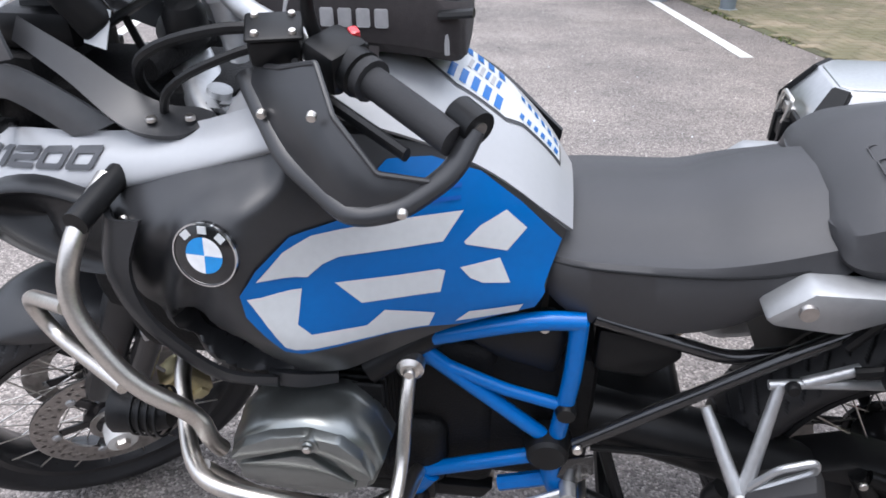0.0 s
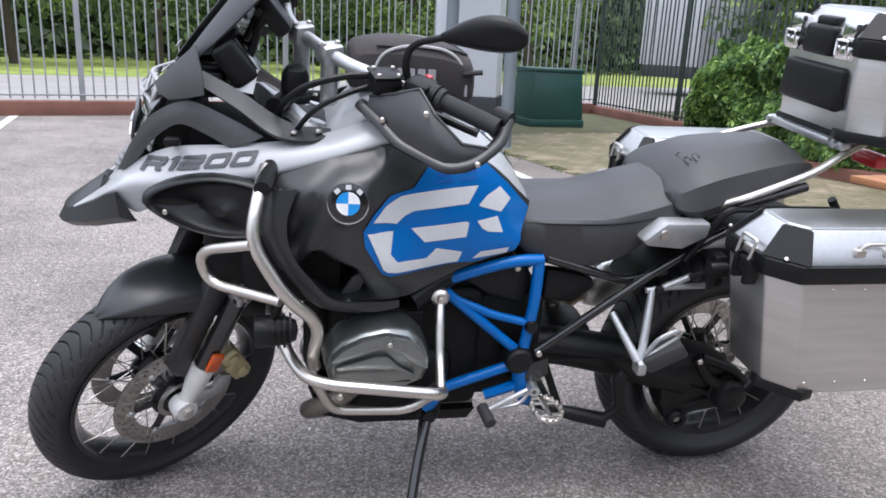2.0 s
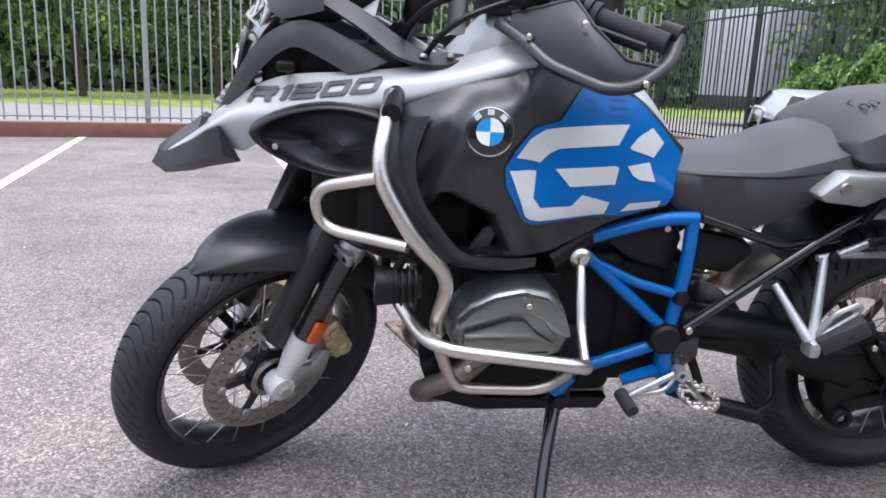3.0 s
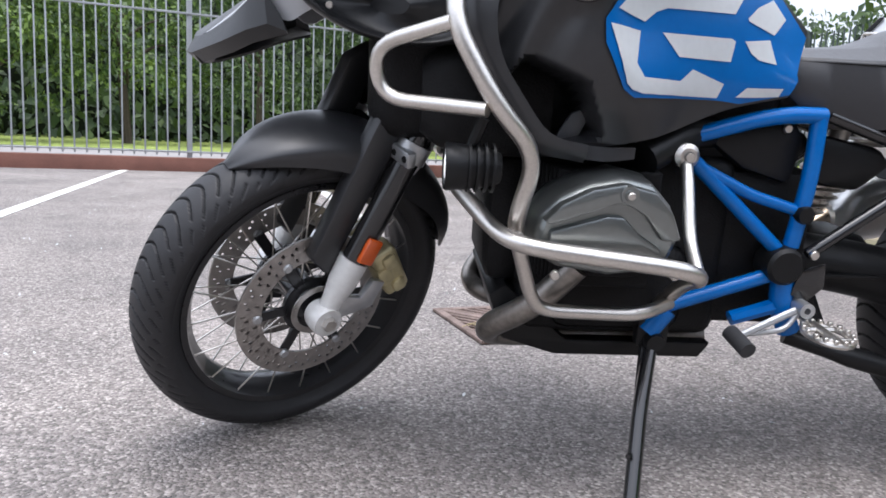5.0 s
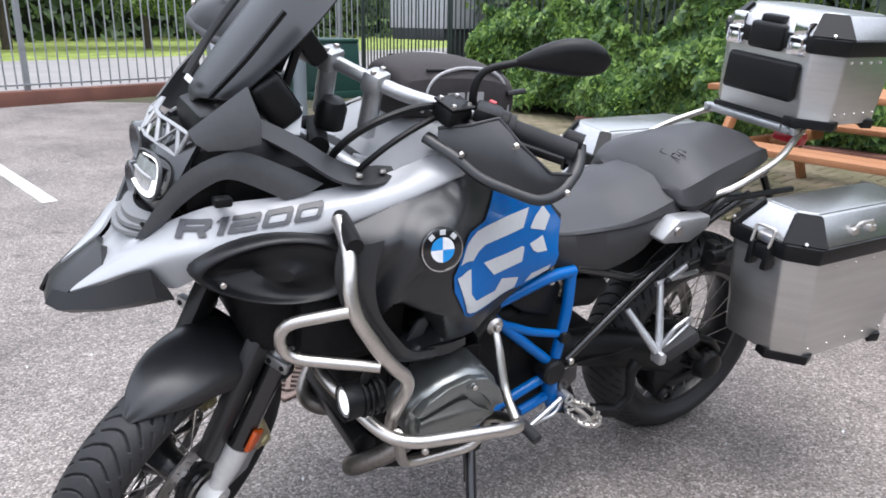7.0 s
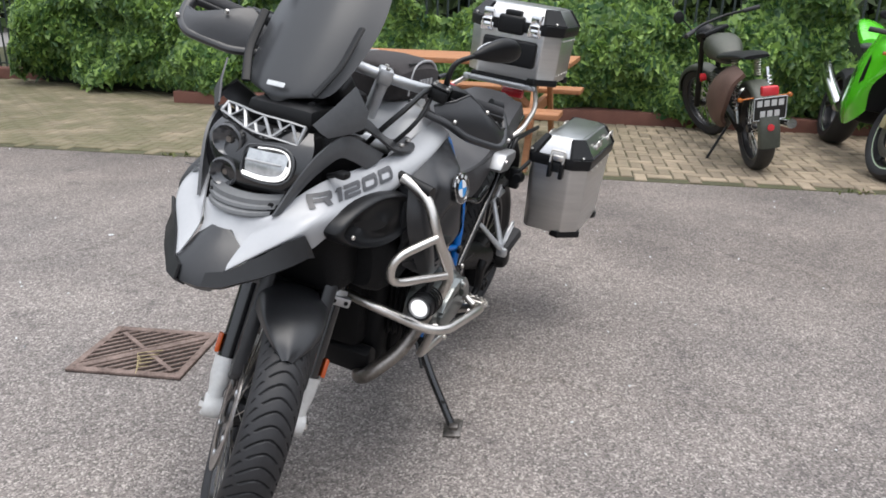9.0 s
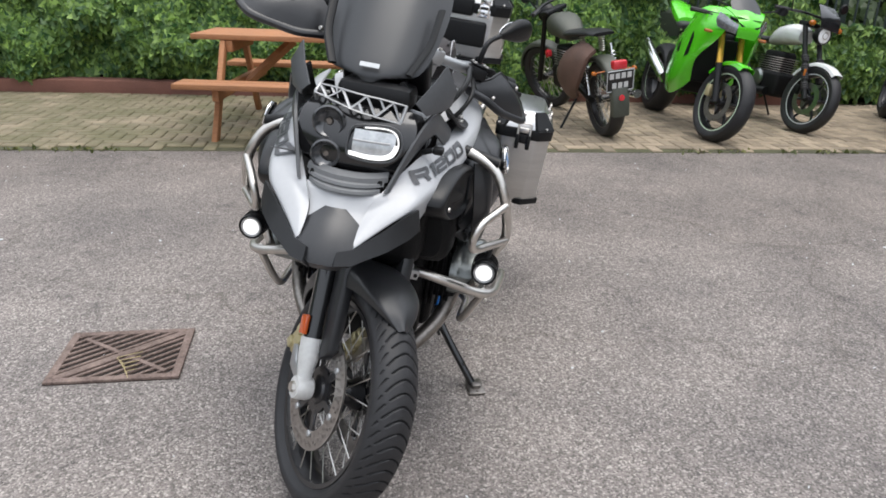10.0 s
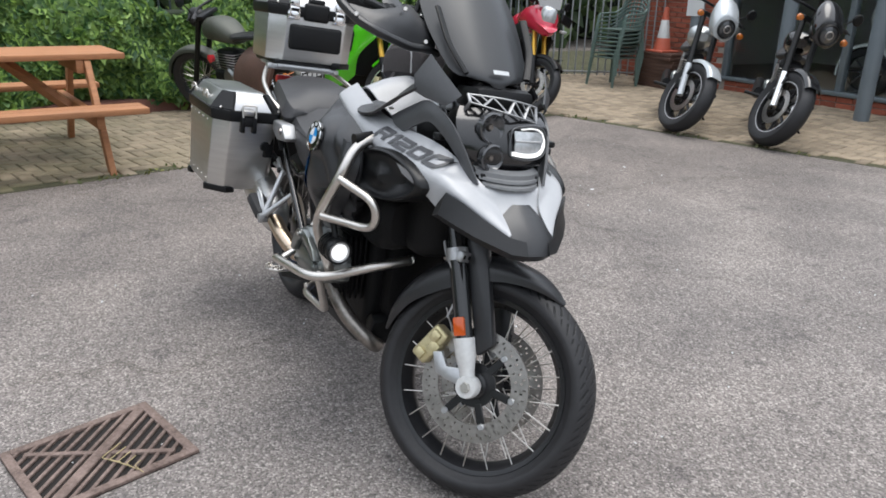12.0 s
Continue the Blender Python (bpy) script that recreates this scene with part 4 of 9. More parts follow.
fork = part("front_fork", tube([along(0.34, -0.105), along(0.34, 0.105)], 0.018, 0, 12), M_DEEP, bike, "black front fork with silver lower castings", STEER)
for s in (-1, 1):
    y = 0.108 * s
    part("stanchion", tube([along(0.10, y), along(0.78, y)], 0.024, 0, 16), M_GLOSS, fork)
    low = joined(tube([along(-0.012, y), along(0.06, y), along(0.128, y)], 0.019, 0.02, 14, r2=0.029),
                 moved(lathe([(0.0001, -.022), (.028, -.022), (.031, -.012), (.031, .012), (.028, .022), (0.0001, .022)], 20), Matrix.Translation(along(0, y))))
    part("lower_casting", low, M_FOOT, fork, "silver white cast fork foot")
    part("axle_nut", moved(lathe([(0.0001, -.008), (.013, -.008), (.015, 0), (.015, .01)], 6), Matrix.Translation(along(0, y + 0.024 * s)) @ pose(0, 0, 0, 180 if s > 0 else 0)), M_STEEL, fork)
    arm = plate([(0.012, 0.02), (-0.012, -0.012), (0.10, 0.0), (0.125, 0.05), (0.10, 0.06), (0.075, 0.028), (0.03, 0.04)], y - 0.008, y + 0.008, 0.003)
    part("caliper_bracket", moved(arm, Matrix.Translation(AX_F)), M_CAST, fork)
    cal = block((-0.026, -0.026, -0.055), (0.026, 0.024, 0.055), 0.010, 3)
    c = part("brake_caliper", moved(joined(cal, block((-0.03, -0.03, -0.02), (0.0, 0.03, 0.02), 0.006), block((-.012, -.034 * 1, -.05), (.018, .034, -.02), .008), block((-.012, -.034, .012), (.018, .034, .045), .008)), Matrix.Translation((AX_F.x + 0.146, y - 0.028 * s, AX_F.z + 0.062)) @ pose(0, 0, 0, 0, -26, 0)), M_GOLD, fork, "dull gold brake caliper")
    ref = moved(block((-0.017, -0.006, 0), (0.015, 0.006, 0.050), 0.004), Matrix.Translation(along(0.134, y + 0.030 * s)) @ pose(0, 0, 0, 0, 25.5, 0))
    part("fork_reflector", ref, M_ORANGE, fork, "orange side reflector on the fork leg")
    guard = plate([along(0.075, 0, 0.022)[::2], along(0.46, 0, 0.018)[::2], along(0.485, 0, 0.045)[::2], along(0.44, 0, 0.085)[::2], along(0.10, 0, 0.075)[::2]], y - 0.03 * s - 0.018, y - 0.03 * s + 0.018, 0.01)
    part("fork_guard", guard, M_DARK, fork, "dark grey plastic fork guard")
    clamp = joined(tube([along(0.335, y), along(0.368, y)], 0.031, 0, 18), moved(block((-.034, -.028, -.014), (-.016, .028, .014), .004), Matrix.Translation(along(0.352, y + 0.012 * s))))
    cl = part("fork_clamp", clamp, M_CAST, fork, "silver fork clamp with two bolts")
    for o in (-0.004, 0.028):
        part("clamp_hole", moved(lathe([(0.0001, -.0015), (.0055, -.0015), (.0065, .001)], 14), Matrix.Translation(along(0.352, y + o * s)) @ pose(-0.0345, 0, 0, 0, 0, -90)), M_DEEP, cl)
    part("brake_hose", tube([(AX_F.x + .12, y, AX_F.z + .15), (AX_F.x + .10, y + .02 * s, AX_F.z + .24), along(0.36, y + .015 * s, -.03), along(.5, y * .7, -.04)], 0.0036, 0.04, 8), M_PIPING, fork)
part("top_yoke", moved(joined(block((-.035, -.13, -.02), (.03, .13, .02), .012, 3), block((-.02, -.10, -.05), (.04, -.04, .0), .012), block((-.02, .04, -.05), (.04, .10, .0), .012)), Matrix.Translation(along(0.76, 0)) @ pose(0, 0, 0, 0, 25.5, 0)), M_CAST, fork)


def fender_sheet():
    rows = []
    for a, w, lift, drop in ((-27, 0.012, 0.004, 0.004), (-19, 0.045, 0.016, 0.02), (-8, 0.072, 0.026, 0.04), (6, 0.085, 0.032, 0.06), (22, 0.09, 0.034, 0.075), (40, 0.088, 0.032, 0.075), (58, 0.078, 0.028, 0.055), (72, 0.055, 0.024, 0.035), (84, 0.02, 0.02, 0.01)):
        t = radians(a)
        R = R_F + lift

        def at(rr, y):
            return (AX_F.x + rr * math.sin(t), y, AX_F.z + rr * math.cos(t))
        rows.append([at(R - drop, -w), at(R - drop * 0.35, -w * 0.98), at(R, -w * 0.62), at(R + 0.006, 0), at(R, w * 0.62), at(R - drop * 0.35, w * 0.98), at(R - drop, w)])
    return shell(sheet(rows, 5), 0.004)


part("front_mudguard", fender_sheet(), M_DARK, bike, "dark grey plastic front mudguard", STEER)

# engine and lower body
eng = part("engine_block", joined(block((-0.28, -0.16, 0.28), (0.10, 0.16, 0.62), 0.03, 3), block((-0.34, -0.12, 0.36), (-0.26, 0.12, 0.60), 0.03), block((0.05, -0.15, 0.30), (0.26, 0.15, 0.60), 0.03), block((-0.22, -0.19, 0.30), (0.02, -0.14, 0.46), 0.03, 3)), M_DEEP, bike, "black boxer engine casing")
for s in (-1, 1):
    fins = [block((-0.26 + i * 0.003, s * (0.155 + i * 0.016) - 0.004, 0.40), (-0.06 - i * .002, s * (0.155 + i * 0.016) + 0.004, 0.60), 0.003, 1) for i in range(6)]
    barrel = part("cylinder", block((-0.24, min(s * .14, s * .26), 0.42), (-0.08, max(s * .14, s * .26), 0.58), 0.02), M_DEEP, eng)
    for fin in fins:
        part("cooling_fin", fin, M_DEEP, barrel)

    COVER = [(-0.297, 0.505), (-0.290, 0.538), (-0.262, 0.572), (-0.215, 0.598), (-0.165, 0.608), (-0.112, 0.597), (-0.078, 0.562), (-0.058, 0.512), (-0.072, 0.470), (-0.113, 0.452), (-0.170, 0.444), (-0.254, 0.456), (-0.288, 0.475)]

    def cover_ring(y, k):
        return [(-0.178 + (a + 0.178) * k, s * y, 0.525 + (b - 0.525) * k) for a, b in COVER]
    head = part("head_cover", loft([cover_ring(0.232, 1.02), cover_ring(0.255, 1.02), cover_ring(0.262, 1.0), cover_ring(0.300, 0.985), cover_ring(0.318, 0.95), cover_ring(0.328, 0.87)], 2), M_HEAD, eng, "grey metallic cylinder head cover")
    part("cover_hood", plate([(-0.284, 0.535), (-0.258, 0.564), (-0.213, 0.588), (-0.165, 0.598), (-0.116, 0.587), (-0.086, 0.556), (-0.068, 0.513), (-0.098, 0.511), (-0.128, 0.550), (-0.158, 0.566), (-0.178, 0.566), (-0.268, 0.532)], s * 0.290, s * 0.346, 0.005), M_HEAD, head)
    part("cover_boss", plate([(-0.272, 0.520), (-0.185, 0.547), (-0.160, 0.546), (-0.134, 0.520), (-0.098, 0.498), (-0.098, 0.484), (-0.200, 0.474), (-0.272, 0.486)], s * 0.300, s * 0.341, 0.005), M_HEAD, head)
    part("cover_step", plate([(-0.268, 0.478), (-0.100, 0.476), (-0.118, 0.460), (-0.170, 0.454), (-0.248, 0.465)], s * 0.300, s * 0.334, 0.006), M_HEAD, head)
    part("oil_cap", moved(lathe([(0.0001, -.006), (.008, -.006), (.009, -.002), (.014, -.002), (.015, .004), (.015, .02)], 20), Matrix.Translation((-0.158, 0.347 * s, 0.582)) @ pose(0, 0, 0, 180 if s > 0 else 0)), M_HEAD, head)
    part("oil_cap_bolt", bolt((-0.158, 0.355 * s, 0.582), 0.006, 0.003, "y" if s < 0 else "-y"), M_STEEL, head)
    for bx, bz in ((-0.262, 0.455), (-0.075, 0.46)):
        part("bolt", bolt((bx, 0.352 * s, bz), 0.008, 0.006, "y" if s < 0 else "-y"), M_STEEL, head)
    part("exhaust_header", tube([(-0.20, 0.25 * s, 0.44), (-0.26, 0.225 * s, 0.36), (-0.34, 0.155 * s, 0.285), (-0.30, 0.11 * s, 0.258), (-0.15, 0.10 * s, 0.258), (0.10, 0.10 * s, 0.262)], 0.023, 0.05, 14), M_EXH, eng, "heat-stained exhaust header pipe")
    part("intake_pipe", tube([(-0.10, 0.22 * s, 0.62), (-0.02, 0.18 * s, 0.66), (0.06, 0.12 * s, 0.66)], 0.03, 0.05, 12), M_BLACK, eng)
part("skid_plate", plate([(-0.33, 0.35), (-0.30, 0.265), (-0.20, 0.235), (0.08, 0.235), (0.10, 0.265), (-0.18, 0.265), (-0.30, 0.37)], -0.15, 0.15, 0.004), M_BLACK, eng, "black skid plate under the engine")
part("alternator_cover", moved(lathe([(0.0001, -.03), (.06, -.03), (.075, -.02), (.08, .0), (.08, .05)], 32), pose(-0.29, 0, 0.47, 0, 0, -90)), M_BLACK, eng)
part("silencer_link", tube([(0.10, 0.08, 0.262), (0.30, 0.12, 0.30), (0.42, 0.20, 0.38), (0.52, 0.215, 0.44)], 0.03, 0.08, 14), M_BRONZE, eng, "heat-tinted exhaust link pipe")
V, F = loft([oval(0.50, 0.20, 0.43, 0.035, 0.04), oval(0.56, 0.205, 0.46, 0.055, 0.075), oval(0.80, 0.21, 0.53, 0.06, 0.085), oval(0.98, 0.21, 0.585, 0.055, 0.08), oval(1.02, 0.21, 0.595, 0.035, 0.055)], 4)
part("silencer", (V, F), M_ALU, bike, "brushed metal exhaust silencer")

# black radiator housing, inner mass below the fairing
core = part("inner_fairing", joined(block((-0.56, -0.16, 0.62), (-0.30, 0.16, 0.90), 0.05, 3), block((-0.42, -0.185, 0.60), (-0.10, 0.185, 0.84), 0.05, 3), block((-0.18, -0.15, 0.60), (0.17, 0.15, 0.80), 0.04), block((-0.62, -0.10, 0.86), (-0.28, 0.10, 1.00), 0.03)), M_DEEP, bike, "matt black inner fairing and radiator housing")
for s in (-1, 1):
    LOW = [oval(-0.47, s * 0.16, 0.70, 0.045, 0.06, p=3), oval(-0.43, s * 0.175, 0.70, 0.055, 0.085, p=3), oval(-0.35, s * 0.175, 0.70, 0.06, 0.09, p=3), oval(-0.26, s * 0.165, 0.69, 0.055, 0.08, p=3)]
    part("radiator_shroud", loft(LOW, 4), M_DEEP, core, "black radiator shroud")

# flank panels
FLANK = np.array([
    [(-0.41, -0.205, 0.928), (-0.31, -0.235, 0.955), (-0.22, -0.238, 0.982), (-0.14, -0.222, 1.004), (-0.03, -0.176, 0.978), (0.065, -0.158, 0.938), (0.182, -0.145, 0.838)],
    [(-0.42, -0.245, 0.89), (-0.325, -0.300, 0.90), (-0.235, -0.322, 0.912), (-0.155, -0.272, 0.92), (-0.04, -0.215, 0.912), (0.07, -0.180, 0.885), (0.178, -0.150, 0.815)],
    [(-0.425, -0.25, 0.83), (-0.32, -0.300, 0.83), (-0.225, -0.330, 0.83), (-0.155, -0.283, 0.83), (-0.03, -0.237, 0.83), (0.08, -0.193, 0.825), (0.165, -0.165, 0.785)],
    [(-0.405, -0.25, 0.755), (-0.31, -0.295, 0.745), (-0.205, -0.322, 0.745), (-0.14, -0.300, 0.735), (-0.02, -0.240, 0.745), (0.09, -0.205, 0.752), (0.158, -0.182, 0.752)],
    [(-0.365, -0.235, 0.685), (-0.30, -0.262, 0.642), (-0.20, -0.262, 0.640), (-0.12, -0.266, 0.655), (-0.07, -0.245, 0.668), (0.03, -0.215, 0.705), (0.145, -0.185, 0.728)]])
VALLEY = [(-0.200, 0.972), (-0.262, 0.944), (-0.300, 0.905), (-0.338, 0.842), (-0.372, 0.760), (-0.378, 0.735)]
MOUTH = [(-0.352, 0.735), (-0.318, 0.775), (-0.232, 0.742), (-0.190, 0.655), (-0.272, 0.640), (-0.330, 0.688)]


def relief(x, z):
    """How far the flank is pressed in: a crease before the badge, a ridge behind it and an air mouth below."""
    best, side = 9.0, 1.0
    for (ax, az), (bx_, bz_) in zip(VALLEY, VALLEY[1:]):
        ex, ez = bx_ - ax, bz_ - az
        u = min(1.0, max(0.0, ((x - ax) * ex + (z - az) * ez) / (ex * ex + ez * ez)))
        d = math.hypot(x - ax - u * ex, z - az - u * ez)
        if d < best:
            best, side = d, 1.0 if ex * (z - az) - ez * (x - ax) > 0 else -1.0
    behind = best * side
    clear = min(1.0, max(0.0, (math.hypot(x + 0.252, z - 0.893) - 0.040) / 0.02))
    push = 0.013 * math.exp(-(best / 0.019) ** 2)
    if behind > 0:
        push -= 0.007 * math.exp(-((behind - 0.030) / 0.016) ** 2) - 0.010 * math.exp(-((behind - 0.062) / 0.020) ** 2) * (0.5 + 0.5 * math.tanh((0.87 - z) * 30))
    push *= clear
    inside = 9.0
    for (ax, az), (bx_, bz_) in zip(MOUTH, MOUTH[1:] + MOUTH[:1]):
        ex, ez = bx_ - ax, bz_ - az
        inside = min(inside, (ez * (x - ax) - ex * (z - az)) / math.hypot(ex, ez))
    t = min(1.0, max(0.0, (inside + 0.004) / 0.022))
    return push + 0.105 * t * t * (3 - 2 * t), t


UPPER = np.array([
    [(-0.846, -0.040, 0.780), (-0.802, -0.040, 0.810), (-0.768, -0.046, 0.836), (-0.732, -0.066, 0.874), (-0.62, -0.125, 0.942), (-0.47, -0.165, 0.964), (-0.33, -0.185, 0.988), (-0.17, -0.195, 1.040)],
    [(-0.846, -0.042, 0.779), (-0.790, -0.064, 0.820), (-0.738, -0.100, 0.860), (-0.695, -0.128, 0.886), (-0.615, -0.162, 0.914), (-0.45, -0.207, 0.946), (-0.31, -0.226, 0.974), (-0.165, -0.224, 1.020)],
    [(-0.846, -0.043, 0.777), (-0.792, -0.086, 0.812), (-0.738, -0.138, 0.852), (-0.690, -0.165, 0.872), (-0.60, -0.192, 0.885), (-0.43, -0.228, 0.921), (-0.29, -0.242, 0.960), (-0.158, -0.240, 1.003)],
    [(-0.846, -0.042, 0.774), (-0.794, -0.078, 0.800), (-0.738, -0.128, 0.832), (-0.690, -0.150, 0.806), (-0.63, -0.172, 0.835), (-0.43, -0.222, 0.902), (-0.29, -0.236, 0.945), (-0.16, -0.234, 0.990)]])
BLUE_EDGE = [(-0.055, 0.962), (-0.075, 0.945), (-0.112, 0.902), (-0.165, 0.894), (-0.203, 0.862), (-0.221, 0.833), (-0.217, 0.800), (-0.180, 0.736), (-0.160, 0.724), (-0.069, 0.723), (0.0, 0.721), (0.048, 0.717), (0.145, 0.733), (0.158, 0.755), (0.152, 0.785), (0.176, 0.826), (0.118, 0.885), (0.063, 0.932), (0.0, 0.957)]
GLYPHS = [[(-0.204, 0.848), (-0.175, 0.876), (-0.142, 0.890), (-0.110, 0.891), (0.042, 0.889), (0.017, 0.853), (-0.111, 0.854), (-0.131, 0.847), (-0.150, 0.832)],
          [(-0.214, 0.827), (-0.178, 0.745), (-0.167, 0.736), (-0.147, 0.730), (-0.001, 0.725), (0.008, 0.747), (-0.057, 0.767), (-0.070, 0.751), (-0.080, 0.749), (-0.147, 0.753), (-0.163, 0.772), (-0.165, 0.798), (-0.159, 0.814), (-0.157, 0.818)],
          [(-0.117, 0.818), (0.013, 0.816), (0.021, 0.812), (0.015, 0.781), (-0.085, 0.784)],
          [(0.044, 0.848), (0.064, 0.866), (0.097, 0.880), (0.126, 0.851), (0.101, 0.825), (0.046, 0.844)],
          [(0.040, 0.813), (0.092, 0.817), (0.108, 0.779), (0.071, 0.785), (0.054, 0.795)],
          [(0.035, 0.727), (0.054, 0.742), (0.128, 0.743), (0.122, 0.730)]]
ZERO_OUT = [(.08, 0), (.92, 0), (1, .15), (1, .85), (.92, 1), (.08, 1), (0, .85), (0, .15)]
ZERO_IN = [(.24, .27), (.76, .27), (.80, .34), (.80, .66), (.76, .73), (.24, .73), (.20, .66), (.20, .34)]
GLYPH = {"0": [[ZERO_OUT[i], ZERO_OUT[(i + 1) % 8], ZERO_IN[(i + 1) % 8], ZERO_IN[i]] for i in range(8)],
         "1": [[(.40, 0), (1, 0), (1, 1), (.35, 1), (0, .80), (0, .70), (.40, .74)]],
         "2": [[(0, 0), (1, 0), (1, .26), (.20, .26), (.20, .37), (.92, .37), (1, .47), (1, .90), (.92, 1), (0, 1), (0, .74), (.80, .74), (.80, .63), (.08, .63), (0, .53)]],
         "R": [[(0, 0), (.20, 0), (.20, 1), (0, 1)], [(.72, 0), (1, 0), (.86, .36), (.97, .44), (1, .52), (1, .88), (.92, 1), (.2005, 1), (.2005, .75), (.80, .75), (.80, .62), (.2005, .62), (.2005, .37), (.60, .37)]]}
M_FAINT = mat("faint_blue_mark", (0.003, 0.085, 0.38), 0.35)
for s in (-1, 1):
    G = sheet(FLANK, 14, -s)
    plain = bvh_of(*shell(G, 0.006))
    depth = np.array([[relief(p[0], p[2]) for p in row] for row in G])
    G[:, :, 1] -= s * depth[:, :, 0]
    V, F = shell(G, 0.006)
    tank_side = part("tank_shroud", (V, F), M_DARK, bike, "dark grey tank shroud, its air mouth blackened as shade")
    # faces deep in the air mouth turn black, shade painted by depth
    tank_side.data.materials.append(M_BLACK)
    inner = np.tile(depth[:, :, 1].ravel(), 2)
    for poly in tank_side.data.polygons:
        if sum(inner[i] for i in poly.vertices) > 0.6 * len(poly.vertices):
            poly.material_index = 1
    tree_ = bvh_of(V, F)
    part("blue_panel", drape(flat(BLUE_EDGE), tree_, s, 0.004), M_BLUE, tank_side, "gloss blue tank panel")
    for g in GLYPHS:
        part("stripe_decal", drape(flat(g), tree_, s, 0.0055, 0.015), M_DECAL, tank_side, "silver-white stripe decal")
    for a, b, w in ((0, 0, .04), (0, .0144, .036), (.06, 0, .04), (.06, .0144, .04), (.06, .0288, .036), (0, .0288, .032)):
        part("faint_mark", drape(flat([(-0.062 + a, 0.903 + b), (-0.062 + a, 0.908 + b), (-0.062 + a + w, 0.908 + b), (-0.062 + a + w, 0.903 + b)]), tree_, s, 0.0055), M_FAINT, tank_side)
    # round badge: black ring, blue and white quarters
    bx, bz = -0.252, 0.893
    hit = plain.ray_cast(Vector((bx, s * 2, bz)), Vector((0, -s, 0)))
    nrm = hit[1] if hit[1].y * s > 0 else -hit[1]
    face = Matrix.Translation(hit[0]) @ nrm.to_track_quat("-Y", "Z").to_matrix().to_4x4()
    badge = part("badge", moved(lathe([(0.0001, -.006), (.037, -.006), (.0405, -.004), (.0415, .003), (.0001, .003)], 48), face), M_GLOSS, tank_side, "round badge with a black ring")
    part("badge_rim", moved(lathe([(.0395, -.0065), (.0412, -.0062), (.0415, -.003), (.0395, -.004)], 48, True), face), M_CHROME, badge)
    for q in range(4):
        pts = [(0.0004, 0)] + [(0.0235 * math.cos(radians(q * 90 + k * 9)), 0.0235 * math.sin(radians(q * 90 + k * 9))) for k in range(11)]
        bm = bmesh.new()
        bm.faces.new([bm.verts.new((a, -0.0068, b)) for a, b in pts])
        part("quarter", moved(bm, face), mat("badge_white", (.75, .76, .78), .3) if q % 2 == (0 if s < 0 else 1) else mat("badge_blue", (.02, .25, .62), .3), badge)
    for a in (-42, 0, 42):
        part("badge_bar", moved(block((-.0055, -.0072, .028), (.0055, -.006, .0375), 0), face @ pose(0, 0, 0, 0, a, 0)), M_DECAL, badge)
    # white upper fairing with dark lettering
    GU = sheet(UPPER, 6, -s)
    V2, F2 = shell(GU, 0.005)
    up = part("upper_fairing", (V2, F2), M_WHITE, bike, "light grey-white upper fairing")
    t2 = bvh_of(V2, F2)
    glyphs = []
    for ch, u0, u1 in (("R", 0.0, 0.205), ("1", 0.235, 0.315), ("2", 0.34, 0.545), ("0", 0.57, 0.775), ("0", 0.80, 1.0)):
        g = bmesh.new()
        for outline in GLYPH[ch]:
            pts = []
            for a, h in outline:
                u, lean = u0 + (u1 - u0) * a, 0.017 * h
                if s > 0:
                    u, lean = 1 - u, 0.017 - lean
                pts.append(g.verts.new((-0.677 + 0.234 * u + lean, 0, 0.8945 + 0.0395 * u + 0.0255 * h)))
            g.faces.new(pts)
        glyphs.append(g)
    word = joined(*glyphs)
    part("lettering", drape(word, t2, s, 0.003, 0.012), M_LETTER, up, "dark grey R1200 lettering")
    # black duct pod below it
    P = [(-0.668, 0.848), (-0.620, 0.890), (-0.52, 0.914), (-0.42, 0.900), (-0.365, 0.85), (-0.405, 0.792), (-0.50, 0.778), (-0.60, 0.800)]
    ring8 = np.array([P[-1]] + P + [P[0], P[1]], float)
    SMOOTH = [tuple(0.5 * (2 * ring8[i + 1] + (ring8[i + 2] - ring8[i]) * t + (2 * ring8[i] - 5 * ring8[i + 1] + 4 * ring8[i + 2] - ring8[i + 3]) * t * t + (3 * ring8[i + 1] - ring8[i] - 3 * ring8[i + 2] + ring8[i + 3]) * t ** 3)) for i in range(8) for t in (0, 0.25, 0.5, 0.75)]
    cx, cz = -0.53, 0.835

    def pod(y, k):
        return [(cx + (a - cx) * k, s * (y + 0.16 * (a - cx) * (1.2 - 0.2 * k)) + 0.036 * (s > 0), cz + (b - cz) * k) for a, b in SMOOTH]
    V3, F3 = loft([pod(0.11, 0.97), pod(0.195, 1.0), pod(0.220, 0.99), pod(0.232, 0.95), pod(0.236, 0.89), pod(0.230, 0.83), pod(0.220, 0.74), pod(0.213, 0.5), pod(0.211, 0.2)], 2)
    duct = part("air_duct", (V3, F3), M_DUCT, bike, "black plastic air duct pod")
    part("bolt", bolt((-0.618, s * 0.219, 0.832), 0.006, 0.004, "y" if s < 0 else "-y"), M_STEEL, duct)
    # lip and strut below the air mouth
    part("scoop_trim", shell(sheet([[(-0.23, -0.272, 0.646), (-0.18, -0.270, 0.642), (-0.13, -0.262, 0.642)], [(-0.23, -0.276, 0.624), (-0.18, -0.274, 0.620), (-0.13, -0.262, 0.624)]], 4, -s), 0.010), M_DARK, bike, "dark lip below the air mouth")
